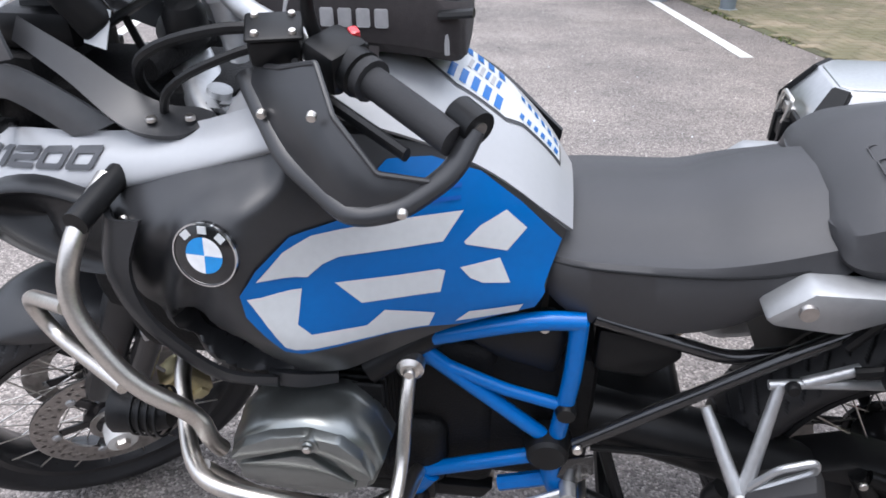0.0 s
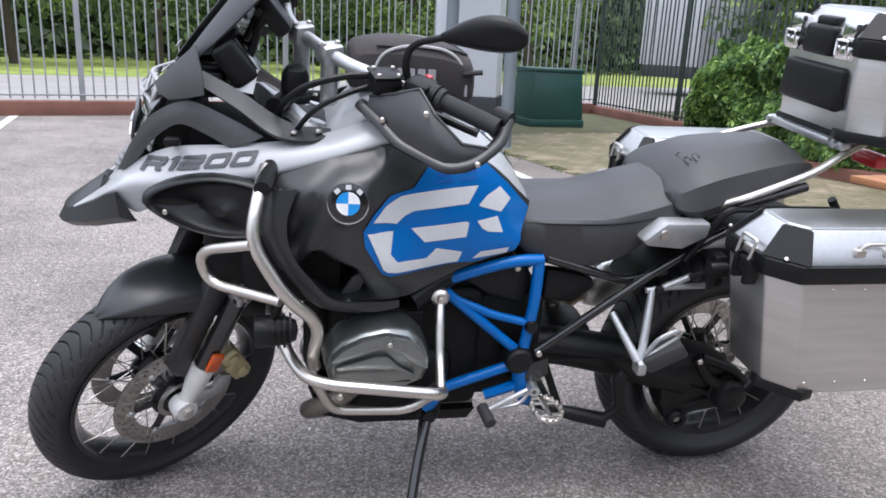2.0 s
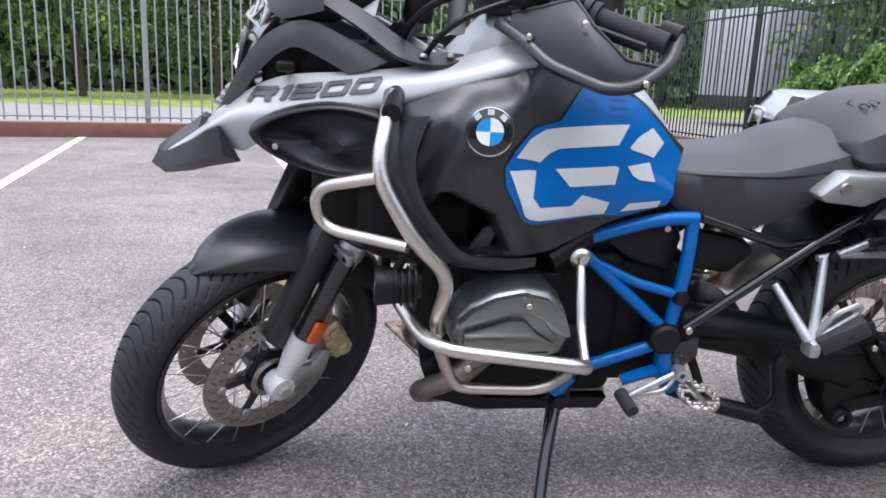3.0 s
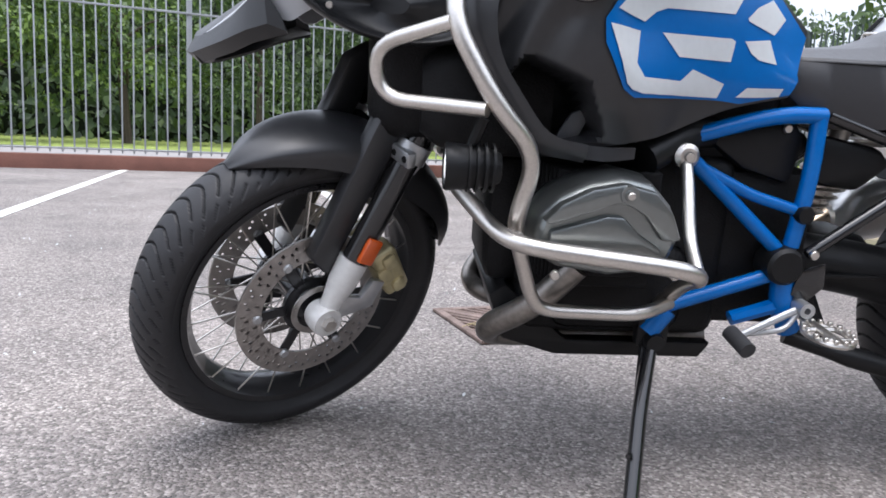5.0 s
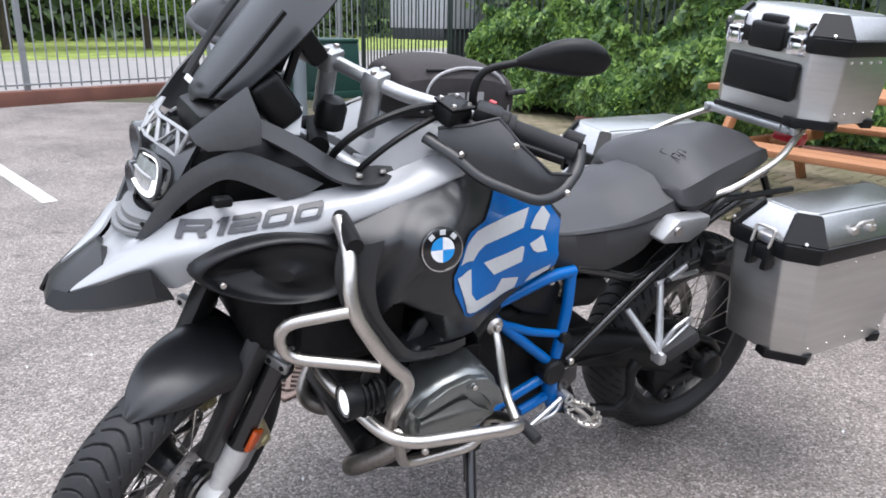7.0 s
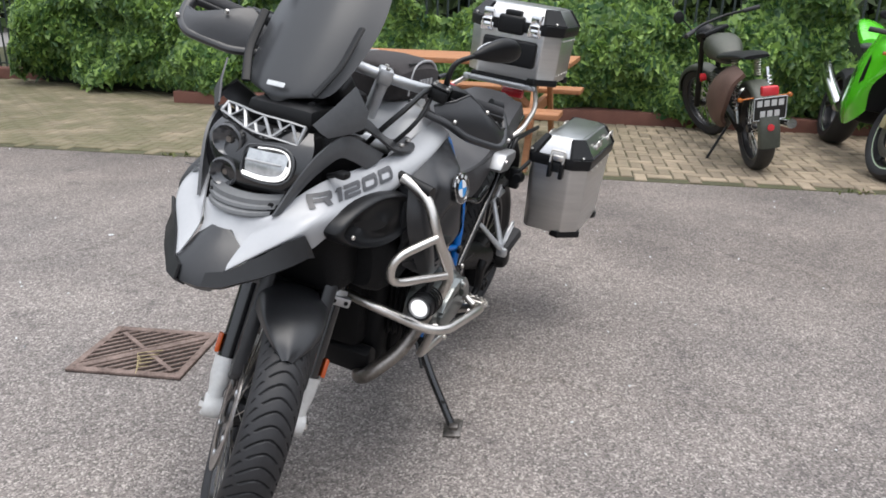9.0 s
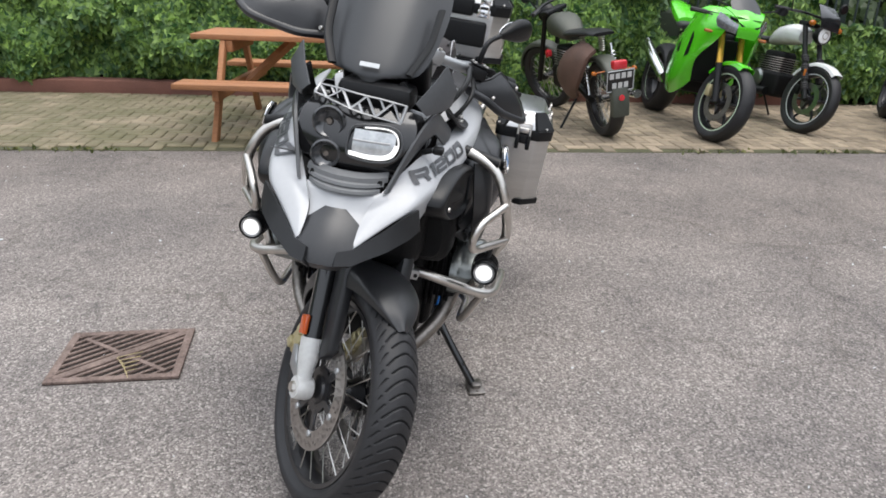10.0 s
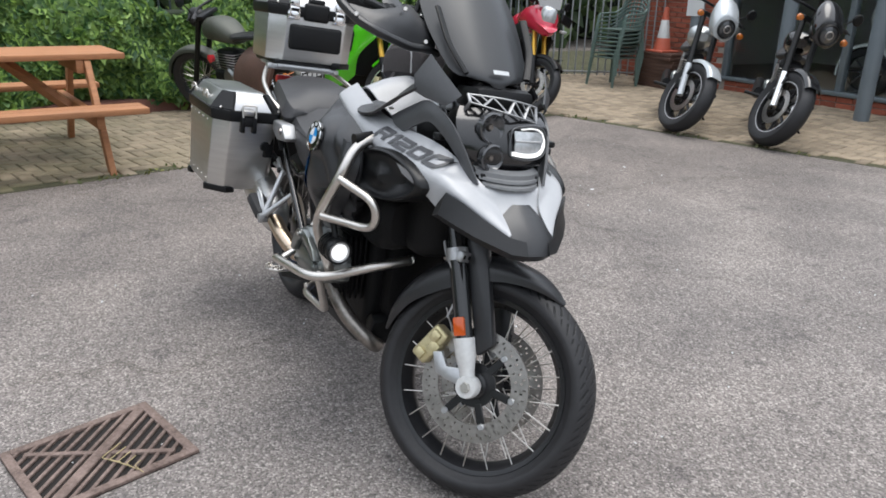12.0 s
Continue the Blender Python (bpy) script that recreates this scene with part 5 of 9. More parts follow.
    BLADE = [[(-0.412, -0.250, 0.905), (-0.424, -0.262, 0.835), (-0.404, -0.270, 0.768), (-0.358, -0.272, 0.702), (-0.304, -0.272, 0.642), (-0.215, -0.268, 0.622)],
             [(-0.388, -0.285, 0.905), (-0.402, -0.300, 0.838), (-0.384, -0.305, 0.772), (-0.342, -0.302, 0.708), (-0.292, -0.292, 0.652), (-0.215, -0.278, 0.634)],
             [(-0.350, -0.287, 0.908), (-0.372, -0.303, 0.842), (-0.362, -0.308, 0.776), (-0.325, -0.304, 0.718), (-0.278, -0.292, 0.664), (-0.215, -0.276, 0.644)]]
    part("side_blade", shell(sheet(BLADE, 4, -s), 0.008), M_DARK, bike, "dark grey blade panel before the air mouth")
    part("mouth_strut", plate([(-0.232, 0.690), (-0.196, 0.702), (-0.222, 0.640), (-0.262, 0.638)], s * 0.225, s * 0.236, 0.004), M_ARM, bike)
    part("bolt", bolt((-0.385, s * 0.270, 0.895), 0.006, 0.004, "y" if s < 0 else "-y"), M_STEEL, tank_side)
    # dark side band from the lamp over the duct to the tank
    ARM = [[(-0.735, -0.079, 0.878), (-0.692, -0.106, 0.955), (-0.645, -0.129, 1.014), (-0.572, -0.150, 1.048), (-0.500, -0.161, 1.024), (-0.420, -0.177, 0.984)],
           [(-0.720, -0.086, 0.880), (-0.678, -0.113, 0.950), (-0.632, -0.136, 0.998), (-0.578, -0.155, 1.024), (-0.518, -0.166, 1.004), (-0.452, -0.180, 0.970)],
           [(-0.702, -0.086, 0.884), (-0.662, -0.112, 0.942), (-0.620, -0.138, 0.984), (-0.586, -0.152, 1.000), (-0.545, -0.160, 0.986), (-0.490, -0.172, 0.958)]]
    part("fairing_arm", shell(sheet(ARM, 4, -s), 0.007), M_ARM, bike, "dark grey fairing arm")
    TAB = [[(-0.540, -0.135, 1.108), (-0.46, -0.150, 1.068), (-0.40, -0.158, 1.028), (-0.35, -0.160, 1.006), (-0.31, -0.160, 1.004), (-0.282, -0.172, 1.004)], [(-0.545, -0.152, 1.082), (-0.47, -0.176, 1.040), (-0.41, -0.198, 1.000), (-0.365, -0.212, 0.988), (-0.315, -0.212, 0.988), (-0.282, -0.190, 0.997)]]
    if s > 0:
        TAB[1] = [(x, y - 0.028, z - 0.012) for x, y, z in TAB[1]]
    part("fairing_tab", shell(sheet(TAB, 5, -s), 0.007), M_DARK, bike, "dark grey bolted fairing strip")
    part("fork_top", joined(tube([(-0.325, s * 0.089, 0.92), (-0.309, s * 0.089, 0.990)], 0.026, 0, 18), tube([(-0.309, s * 0.089, 0.990), (-0.306, s * 0.089, 1.000)], 0.018, 0, 12)), M_CAST, bike, "silver fork top")
    for p in ((-0.358, 0.194, 0.998), (-0.308, 0.188, 1.000)):
        part("bolt", bolt((p[0], p[1] * s, p[2]), 0.007, 0.005, "z"), M_STEEL, up)
    # beak side lip
    LIP = [[(-0.872, -0.012, 0.772), (-0.850, -0.044, 0.776), (-0.792, -0.092, 0.807), (-0.757, -0.130, 0.836), (-0.727, -0.160, 0.853), (-0.700, -0.162, 0.815)], [(-0.888, -0.012, 0.745), (-0.870, -0.046, 0.745), (-0.805, -0.112, 0.768), (-0.758, -0.150, 0.788), (-0.720, -0.168, 0.800), (-0.690, -0.166, 0.790)], [(-0.866, -0.005, 0.728), (-0.848, -0.036, 0.730), (-0.79, -0.090, 0.750), (-0.750, -0.125, 0.768), (-0.710, -0.145, 0.780), (-0.690, -0.150, 0.785)]]
    part("beak_lip", shell(sheet(LIP, 1, -s), 0.006), M_LIP, bike, "dark grey lower beak edge")

# nose
YC = 0.020
NOSE = [[(x + 0.012 * abs(y), YC + y * w, z + 0.003 * (1 - abs(y))) for y in (-1, -.5, 0, .5, 1)] for x, w, z in ((-0.850, 0.060, 0.776), (-0.806, 0.060, 0.806), (-0.774, 0.066, 0.832), (-0.750, 0.084, 0.862), (-0.736, 0.090, 0.874))]
part("nose_panel", shell(sheet(NOSE, 5), 0.005), M_WHITE, bike, "light grey-white nose panel")
TIP = np.array([[(x + b * abs(y) ** 1.5, YC + y * w, z - d * abs(y) ** 1.6) for y in (-1, -.4, .4, 1)] for x, w, z, b, d in ((-0.870, 0.036, 0.724, 0.010, 0), (-0.892, 0.054, 0.742, 0.022, 0), (-0.880, 0.063, 0.779, 0.031, 0.001), (-0.820, 0.060, 0.824, 0.030, 0.012), (-0.788, 0.024, 0.842, 0.004, 0.0))])
part("beak_tip", shell(TIP, 0.012), M_DARK, bike, "dark grey plastic beak tip")
part("grille_backing", block((-0.722, -0.088 + YC, 0.862), (-0.66, 0.088 + YC, 0.905), 0.012), M_DEEP, bike)
for i in range(3):
    w_, z_, x_ = 0.094 - 0.006 * i, 0.900 - 0.0135 * i, -0.736 - 0.010 * i
    span = [(u, x_ + 0.034 * abs(u) ** 2.4, z_ + 0.006 * abs(u) ** 2) for u in np.linspace(-1, 1, 11)]
    deep = 0.0145 if i == 0 else 0.0075
    blade = np.array([[(x + 0.020, YC + u * w_ * 0.97, z + 0.008) for u, x, z in span], [(x, YC + u * w_, z) for u, x, z in span], [(x - 0.001, YC + u * w_, z - deep * 0.62) for u, x, z in span]])
    part("grille_slat", shell(blade, 0.003), M_SLAT, bike)

# headlight: a bowed black face, a lit lamp on one half and two dark round lamps on the other
lampbody = [[(x, YC + yy * w, z) for yy in (-1, -.6, -.2, .2, .6, 1)] for x, w, z in ((-0.668, 0.098, 0.897), (-0.692, 0.120, 0.922), (-0.690, 0.134, 0.968), (-0.668, 0.138, 1.015), (-0.640, 0.118, 1.050))]
for row in lampbody:
    for k, c in enumerate((0, .022, .032, .032, .022, 0)):
        row[k] = (row[k][0] - c + 0.018, row[k][1], row[k][2])
headlight = part("headlight", shell(sheet(lampbody, 5), 0.01), M_GLOSS, bike, "black asymmetric headlight with a lit white daytime lamp")
part("lamp_bowl", block((-0.655, YC - 0.125, 0.895), (-0.56, YC + 0.125, 1.045), 0.03), M_DEEP, headlight)


def lamp_x(y, z):
    """The front of the lamp face at a place across it."""
    return -0.708 + 1.5 * (y - YC) ** 2 + max(0.0, z - 0.975) * 0.42 + max(0.0, 0.93 - z) * 0.45 - 0.002


LIT = [(0.022, 0.950), (-0.022, 0.944), (-0.062, 0.947), (-0.082, 0.960), (-0.088, 0.985), (-0.078, 1.008), (-0.054, 1.016), (-0.006, 1.012), (0.018, 1.006)]
part("lit_reflector", shell(np.array([[(lamp_x(y, z) + 0.001, y, z) for y in np.linspace(0.016, -0.078, 7)] for z in (0.952, 0.966, 0.980, 0.995, 1.006)]), 0.004), M_LAMPGLASS, headlight, "clear lamp glass over a bright reflector")
part("daytime_lamp", tube([(lamp_x(y, z) - 0.003, y, z) for y, z in LIT[:8]], 0.0024, 0.02, 8, flat=0.8), M_DRL, headlight, "lit white lamp outline")
part("daytime_bar", tube([(lamp_x(y, z) - 0.004, y, z) for y, z in ((0.022, 0.955), (-0.022, 0.950), (-0.060, 0.953), (-0.076, 0.964), (-0.082, 0.983))], 0.0042, 0.02, 8, flat=0.8), M_DRL, headlight, "lit white lamp bar")
part("lamp_surround", tube([(lamp_x(y, z) - 0.001, -0.033 + (y + 0.033) * 1.16, 0.980 + (z - 0.980) * 1.2) for y, z in LIT], 0.004, 0.02, 8, closed=True, flat=0.6), M_ARM, headlight)
part("lens_bridge", tube([(lamp_x(y, 0.984) - 0.004, y, 0.984) for y in (0.016, -0.030, -0.068)], 0.0028, 0.02, 8), M_PIPING, headlight)
for y, z, r in ((0.080, 1.010, 0.034), (0.076, 0.938, 0.031)):
    bowl = part("lamp_reflector", moved(lathe([(0.0001, .014), (r * .45, .010), (r * .8, .002), (r, -.007), (r + .004, -.004), (r + .004, .012)], 32), pose(lamp_x(y, z) - 0.002, y, z, 0, 0, -84)), M_LEDGLASS, headlight, "dark unlit lamp reflector")
    part("lamp_socket", moved(lathe([(0.0001, -.004), (r * .2, -.004), (r * .26, .0), (r * .26, .008)], 16), pose(lamp_x(y, z) + 0.004, y, z, 0, 0, -84)), M_EXH, bowl)
part("lamp_chin", tube([(-0.664, YC - 0.092, 0.906), (-0.715, YC - 0.05, 0.902), (-0.722, YC, 0.898), (-0.715, YC + 0.05, 0.902), (-0.664, YC + 0.092, 0.906)], 0.008, 0.03, 8), M_ARM, headlight)
# silver lattice guard over the headlight
top = [(-0.668 + .035 * abs(u), YC + u * 0.104, 1.078 + 0.008 * u - 0.006 * u * u) for u in np.linspace(-1, 1, 8)]
bot = [(-0.694 + .040 * abs(u), YC + u * 0.098 * (1.0 if u < 0 else 1.1), 1.044 + 0.019 * u) for u in np.linspace(-1, 1, 8)]
guard = part("lamp_guard", tube(top, 0.0048, 0, 8, flat=.5), M_TAIL, bike, "silver lattice headlight guard")
part("guard_rail", tube(bot, 0.0048, 0, 8, flat=.5), M_TAIL, guard)
for i in range(7):
    mid_ = tuple((np.array(top[i]) + np.array(top[i + 1]) + np.array(bot[i]) + np.array(bot[i + 1])) / 4)
    for end in ((top[i], bot[i + 1]) if i % 2 else (bot[i], top[i + 1])):
        part("lattice_bar", tube([mid_, end], 0.0042, 0, 8, flat=.5), M_TAIL, guard)
    if i in (1, 3, 5):
        part("lattice_bar", tube([mid_, top[i + 1]] if i % 4 == 1 else [mid_, bot[i]], 0.004, 0, 8, flat=.5), M_TAIL, guard)
for u in (0, -1):
    part("guard_stay", tube([top[u], bot[u], (bot[u][0] + 0.03, bot[u][1], bot[u][2] - 0.03)], 0.0045, 0.006, 8), M_TAIL, guard)

# windscreen
SCR = []
for z, x, w, c in ((1.095, -0.612, 0.045, 0.012), (1.125, -0.605, 0.110, 0.02), (1.20, -0.548, 0.140, 0.03), (1.28, -0.482, 0.148, 0.035), (1.36, -0.412, 0.132, 0.035), (1.415, -0.365, 0.098, 0.03)):
    SCR.append([(x + (abs(u) ** 2) * c * 2.2 + 0.006, YC + u * w, z + abs(u) * (0.02 if z < 1.11 else 0)) for u in (-1, -.6, -.25, .25, .6, 1)])
screen = part("windscreen", shell(sheet(SCR, 5), 0.004), M_SMOKE, bike, "smoked dark grey windscreen")
for s in (-1, 1):
    part("screen_rib", tube([(-0.590, YC + s * 0.092, 1.126), (-0.540, YC + s * 0.125, 1.19), (-0.470, YC + s * 0.132, 1.275)], 0.011, 0.03, 8, flat=0.5), M_BLACK, screen)
    DEF = [[(-0.640, -0.105, 1.075), (-0.595, -0.135, 1.120), (-0.550, -0.155, 1.160)], [(-0.632, -0.122, 1.058), (-0.580, -0.166, 1.086), (-0.535, -0.185, 1.105)], [(-0.612, -0.130, 1.045), (-0.570, -0.165, 1.056), (-0.535, -0.178, 1.066)]]
    part("wind_deflector", shell(sheet(DEF, 1, -s), 0.004), M_ARM, bike, "dark grey wind deflector")
part("screen_logo", joined(*[moved(block((-0.001, -0.009, -0.006), (0.001, 0.009, 0.006), 0.001, 1), pose(-0.606, YC + i * 0.0145, 1.138, 0, 33, 0)) for i in (-1, 0, 1)]), M_DECAL, screen, "small white logo shape")
part("screen_bracket", joined(tube([(-0.58, -0.06, 1.10), (-0.46, -0.05, 1.10), (-0.42, -0.05, 1.22)], 0.009, 0.03, 8), tube([(-0.58, 0.06, 1.10), (-0.46, 0.05, 1.10), (-0.42, 0.05, 1.22)], 0.009, 0.03, 8), block((-0.62, -0.09, 1.04), (-0.50, 0.09, 1.10), 0.02)), M_BLACK, bike)
dash = part("dashboard", moved(block((-0.035, -0.11, -0.05), (0.025, 0.11, 0.05), 0.015, 3), pose(-0.475, 0, 1.12, 0, -35, 0)), M_BLACK, bike, "black instrument cluster")
part("dash_glass", moved(block((0.024, -0.095, -0.042), (0.028, 0.095, 0.042), 0.002), pose(-0.475, 0, 1.12, 0, -35, 0)), M_GLOSS, dash)
part("device_mount", joined(tube([(-0.46, -0.04, 1.16), (-0.43, -0.04, 1.22)], 0.008, 0, 8), tube([(-0.46, 0.04, 1.16), (-0.43, 0.04, 1.22)], 0.008, 0, 8), tube([(-0.43, -0.09, 1.22), (-0.43, 0.09, 1.22)], 0.008, 0, 8)), M_BLACK, dash)
part("route_device", moved(block((-0.02, -0.075, -0.05), (0.02, 0.075, 0.05), 0.01), pose(-0.405, 0.02, 1.215, 0, -38, 0)), M_BLACK, dash, "black navigation device")
part("paper_tag", moved(block((-0.001, -0.019, -0.026), (0.001, 0.019, 0.026), 0), pose(-0.455, -0.100, 1.085, 8, 20, 75)), M_DECAL, bike, "white paper tag")

# tank top
TOP = [[(x, y * w, z + c * (1 - abs(y) ** 2.2)) for y in (-1, -.55, 0, .55, 1)] for x, w, z, c in ((-0.300, 0.150, 0.965, 0.012), (-0.250, 0.180, 1.002, 0.030), (-0.19, 0.200, 1.036, 0.045), (-0.10, 0.190, 1.010, 0.062), (0.0, 0.172, 0.972, 0.062), (0.08, 0.160, 0.928, 0.050), (0.15, 0.142, 0.866, 0.040), (0.195, 0.105, 0.812, 0.030))]
V, F = shell(sheet(TOP, 5), 0.006)
tank = part("tank_top", (V, F), M_WHITE, bike, "light grey-white tank top")
ttree = bvh_of(V, F)


def on_tank(outline, lift, cut=0.012):
    bm = bmesh.new()
    bm.faces.new([bm.verts.new((a, b, 0)) for a, b in outline])
    bmesh.ops.triangulate(bm, faces=bm.faces)
    for _ in range(5):
        long = [e for e in bm.edges if e.calc_length() > cut]
        if not long:
            break
        bmesh.ops.subdivide_edges(bm, edges=long, cuts=1)
        bmesh.ops.triangulate(bm, faces=bm.faces)
    for v in bm.verts:
        hit = ttree.ray_cast(Vector((v.co.x, v.co.y, 2)), Vector((0, 0, -1)))
        if hit[0]:
            v.co = hit[0] + (hit[1] if hit[1].z > 0 else -hit[1]) * lift
    return bm


part("tank_pad", on_tank([(-0.03, -0.055), (0.02, -0.075), (0.09, -0.07), (0.115, -0.045), (0.172, -0.03), (0.172, 0.03), (0.115, 0.045), (0.09, 0.07), (0.02, 0.075), (-0.03, 0.055)], 0.0015), M_LETTER, tank)
part("tank_pad_face", on_tank([(-0.027, -0.051), (0.02, -0.071), (0.088, -0.066), (0.113, -0.041), (0.169, -0.027), (0.169, 0.027), (0.113, 0.041), (0.088, 0.066), (0.02, 0.071), (-0.027, 0.051)], 0.0025), M_DECAL, tank, "white tank pad with blue stripes")
for s in (-1, 1):
    for i in range(5):
        x = 0.006 + i * 0.016
        part("pad_stripe", on_tank([(x, s * 0.064), (x + .009, s * 0.064), (x + .012, s * 0.030), (x + .003, s * 0.030)], 0.0035, 0.01), M_BLUE, tank)
    for i in range(6):
        x = 0.106 + i * 0.0105
        w = 0.038 - i * 0.0028
        part("pad_stripe", on_tank([(x, s * w), (x + .0055, s * (w - .001)), (x + .0075, s * (w - .016)), (x + .002, s * (w - .016))], 0.0035, 0.01), M_BLUE, tank)
for k in range(6):
    a = 0.03 + 0.008 * k
    part("pad_mark", on_tank([(a, -0.018 + .004 * (k % 2)), (a + .005, -0.018 + .004 * (k % 2)), (a + .008, 0.016), (a + .003, 0.016)], 0.0035, 0.01), M_BLUE if k % 2 else M_PIPING, tank)
part("tank_cap", moved(lathe([(0.05, 0), (0.05, 0.008), (0.035, 0.016), (0.0001, 0.018)], 32, axis="z"), pose(-0.10, 0, 1.066)), M_BLACK, tank)


# seats
def seat_ring(x, hw, top, seam, bot, crown=0.012):
    pts = [(0, top + crown), (0.42 * hw, top + crown * .8), (0.74 * hw, top - 0.010), (0.95 * hw, (top + seam) / 2 + 0.001), (1.0 * hw, seam), (1.05 * hw, (seam + bot) / 2), (0.98 * hw, bot + 0.008), (0.5 * hw, bot - 0.002)]
    ring = [(x, -a, b) for a, b in pts] + [(x, 0, bot - 0.002)] + [(x, a, b) for a, b in pts[::-1][:-1]]
    return ring


V, F = loft([seat_ring(0.140, 0.115, 0.790, 0.782, 0.766, 0.0), seat_ring(0.152, 0.148, 0.800, 0.786, 0.735, 0.002), seat_ring(0.21, 0.168, 0.801, 0.788, 0.690, 0.008), seat_ring(0.30, 0.172, 0.802, 0.788, 0.672, 0.014), seat_ring(0.38, 0.172, 0.808, 0.788, 0.680, 0.020), seat_ring(0.45, 0.174, 0.832, 0.796, 0.712, 0.024), seat_ring(0.51, 0.168, 0.850, 0.806, 0.765, 0.022), seat_ring(0.56, 0.16, 0.864, 0.820, 0.800, 0.020), seat_ring(0.60, 0.13, 0.870, 0.835, 0.825, 0.012)], 5)
seat = part("rider_seat", (V, F), M_SEAT, bike, "dark grey textured vinyl rider seat")
for s in (-1, 1):
    part("seat_seam", tube([(0.155, s * 0.149, 0.787), (0.21, s * 0.169, 0.789), (0.30, s * 0.173, 0.789), (0.38, s * 0.173, 0.789), (0.45, s * 0.175, 0.797), (0.51, s * 0.168, 0.807)], 0.0022, 0.05, 6), M_BLACK, seat)
V, F = loft([seat_ring(0.535, 0.13, 0.862, 0.850, 0.838, 0.0), seat_ring(0.548, 0.170, 0.880, 0.846, 0.815, 0.006), seat_ring(0.590, 0.186, 0.912, 0.862, 0.802, 0.014), seat_ring(0.64, 0.182, 0.930, 0.876, 0.812, 0.020), seat_ring(0.70, 0.174, 0.940, 0.892, 0.833, 0.020), seat_ring(0.78, 0.162, 0.950, 0.912, 0.868, 0.018), seat_ring(0.86, 0.147, 0.956, 0.925, 0.884, 0.014), seat_ring(0.918, 0.12, 0.940, 0.922, 0.905, 0.008), seat_ring(0.93, 0.09, 0.928, 0.918, 0.912, 0.002)], 5)
pseat = part("passenger_seat", (V, F), M_SEAT, bike, "dark grey textured vinyl passenger seat")
for k, (a, b) in enumerate(((0.598, -0.085), (0.618, -0.085), (0.598, -0.045), (0.618, -0.045))):
    part("embossed_mark", moved(tube([(-.008, -.018, 0), (-.008, .016, 0), (.006, .016, 0), (.006, -.004, 0)], 0.0015, 0.006, 6), pose(a, b, 0.928 + (a - .598) * .4, 8, -20, 0)), M_SEAT, pseat)
for s in (-1, 1):
    tri_ = plate([(0.445, 0.765), (0.46, 0.752), (0.55, 0.744), (0.61, 0.775), (0.615, 0.812), (0.50, 0.812)], s * 0.17, s * 0.225, 0.010)
    cov = part("tail_cover", tri_, M_TAIL, bike, "silver tail side cover with a lock")
    part("lock", moved(lathe([(0.0001, -.004), (.012, -.004), (.013, .003)], 16), Matrix.Translation((0.497, s * 0.227, 0.783)) @ pose(0, 0, 0, 180 if s > 0 else 0)), M_DISC, cov)
    part("grab_rail", tube([(0.64, s * 0.17, 0.835), (0.70, s * 0.205, 0.870), (0.86, s * 0.20, 0.930), (0.97, s * 0.16, 0.975), (1.08, s * 0.11, 1.0)], 0.0095, 0.05, 10), M_STEEL, bike, "silver grab rail")
part("rear_rack", joined(block((0.94, -0.12, 0.985), (1.20, 0.12, 1.002), 0.006), block((0.95, -0.16, 0.978), (0.98, 0.16, 1.0), 0.005), tube([(0.94, -0.14, 0.99), (1.18, -0.12, 1.0)], 0.009, 0, 8), tube([(0.94, 0.14, 0.99), (1.18, 0.12, 1.0)], 0.009, 0, 8)), M_CAST, bike, "silver luggage rack")
part("tail_light", block((1.16, -0.05, 0.90), (1.20, 0.05, 0.94), 0.01), M_RED, bike)
part("rear_mudguard", shell(sheet([[(0.52, y * 0.09, 0.56) for y in (-1, 0, 1)], [(0.58, y * .10, 0.66 + .01 * (1 - abs(y))) for y in (-1, 0, 1)], [(0.75, y * .10, 0.74 + .012 * (1 - abs(y))) for y in (-1, 0, 1)], [(1.0, y * .095, 0.76) for y in (-1, 0, 1)], [(1.16, y * .09, 0.66) for y in (-1, 0, 1)], [(1.22, y * .08, 0.50) for y in (-1, 0, 1)]], 5), 0.006), M_BLACK, bike, "black rear mudguard")

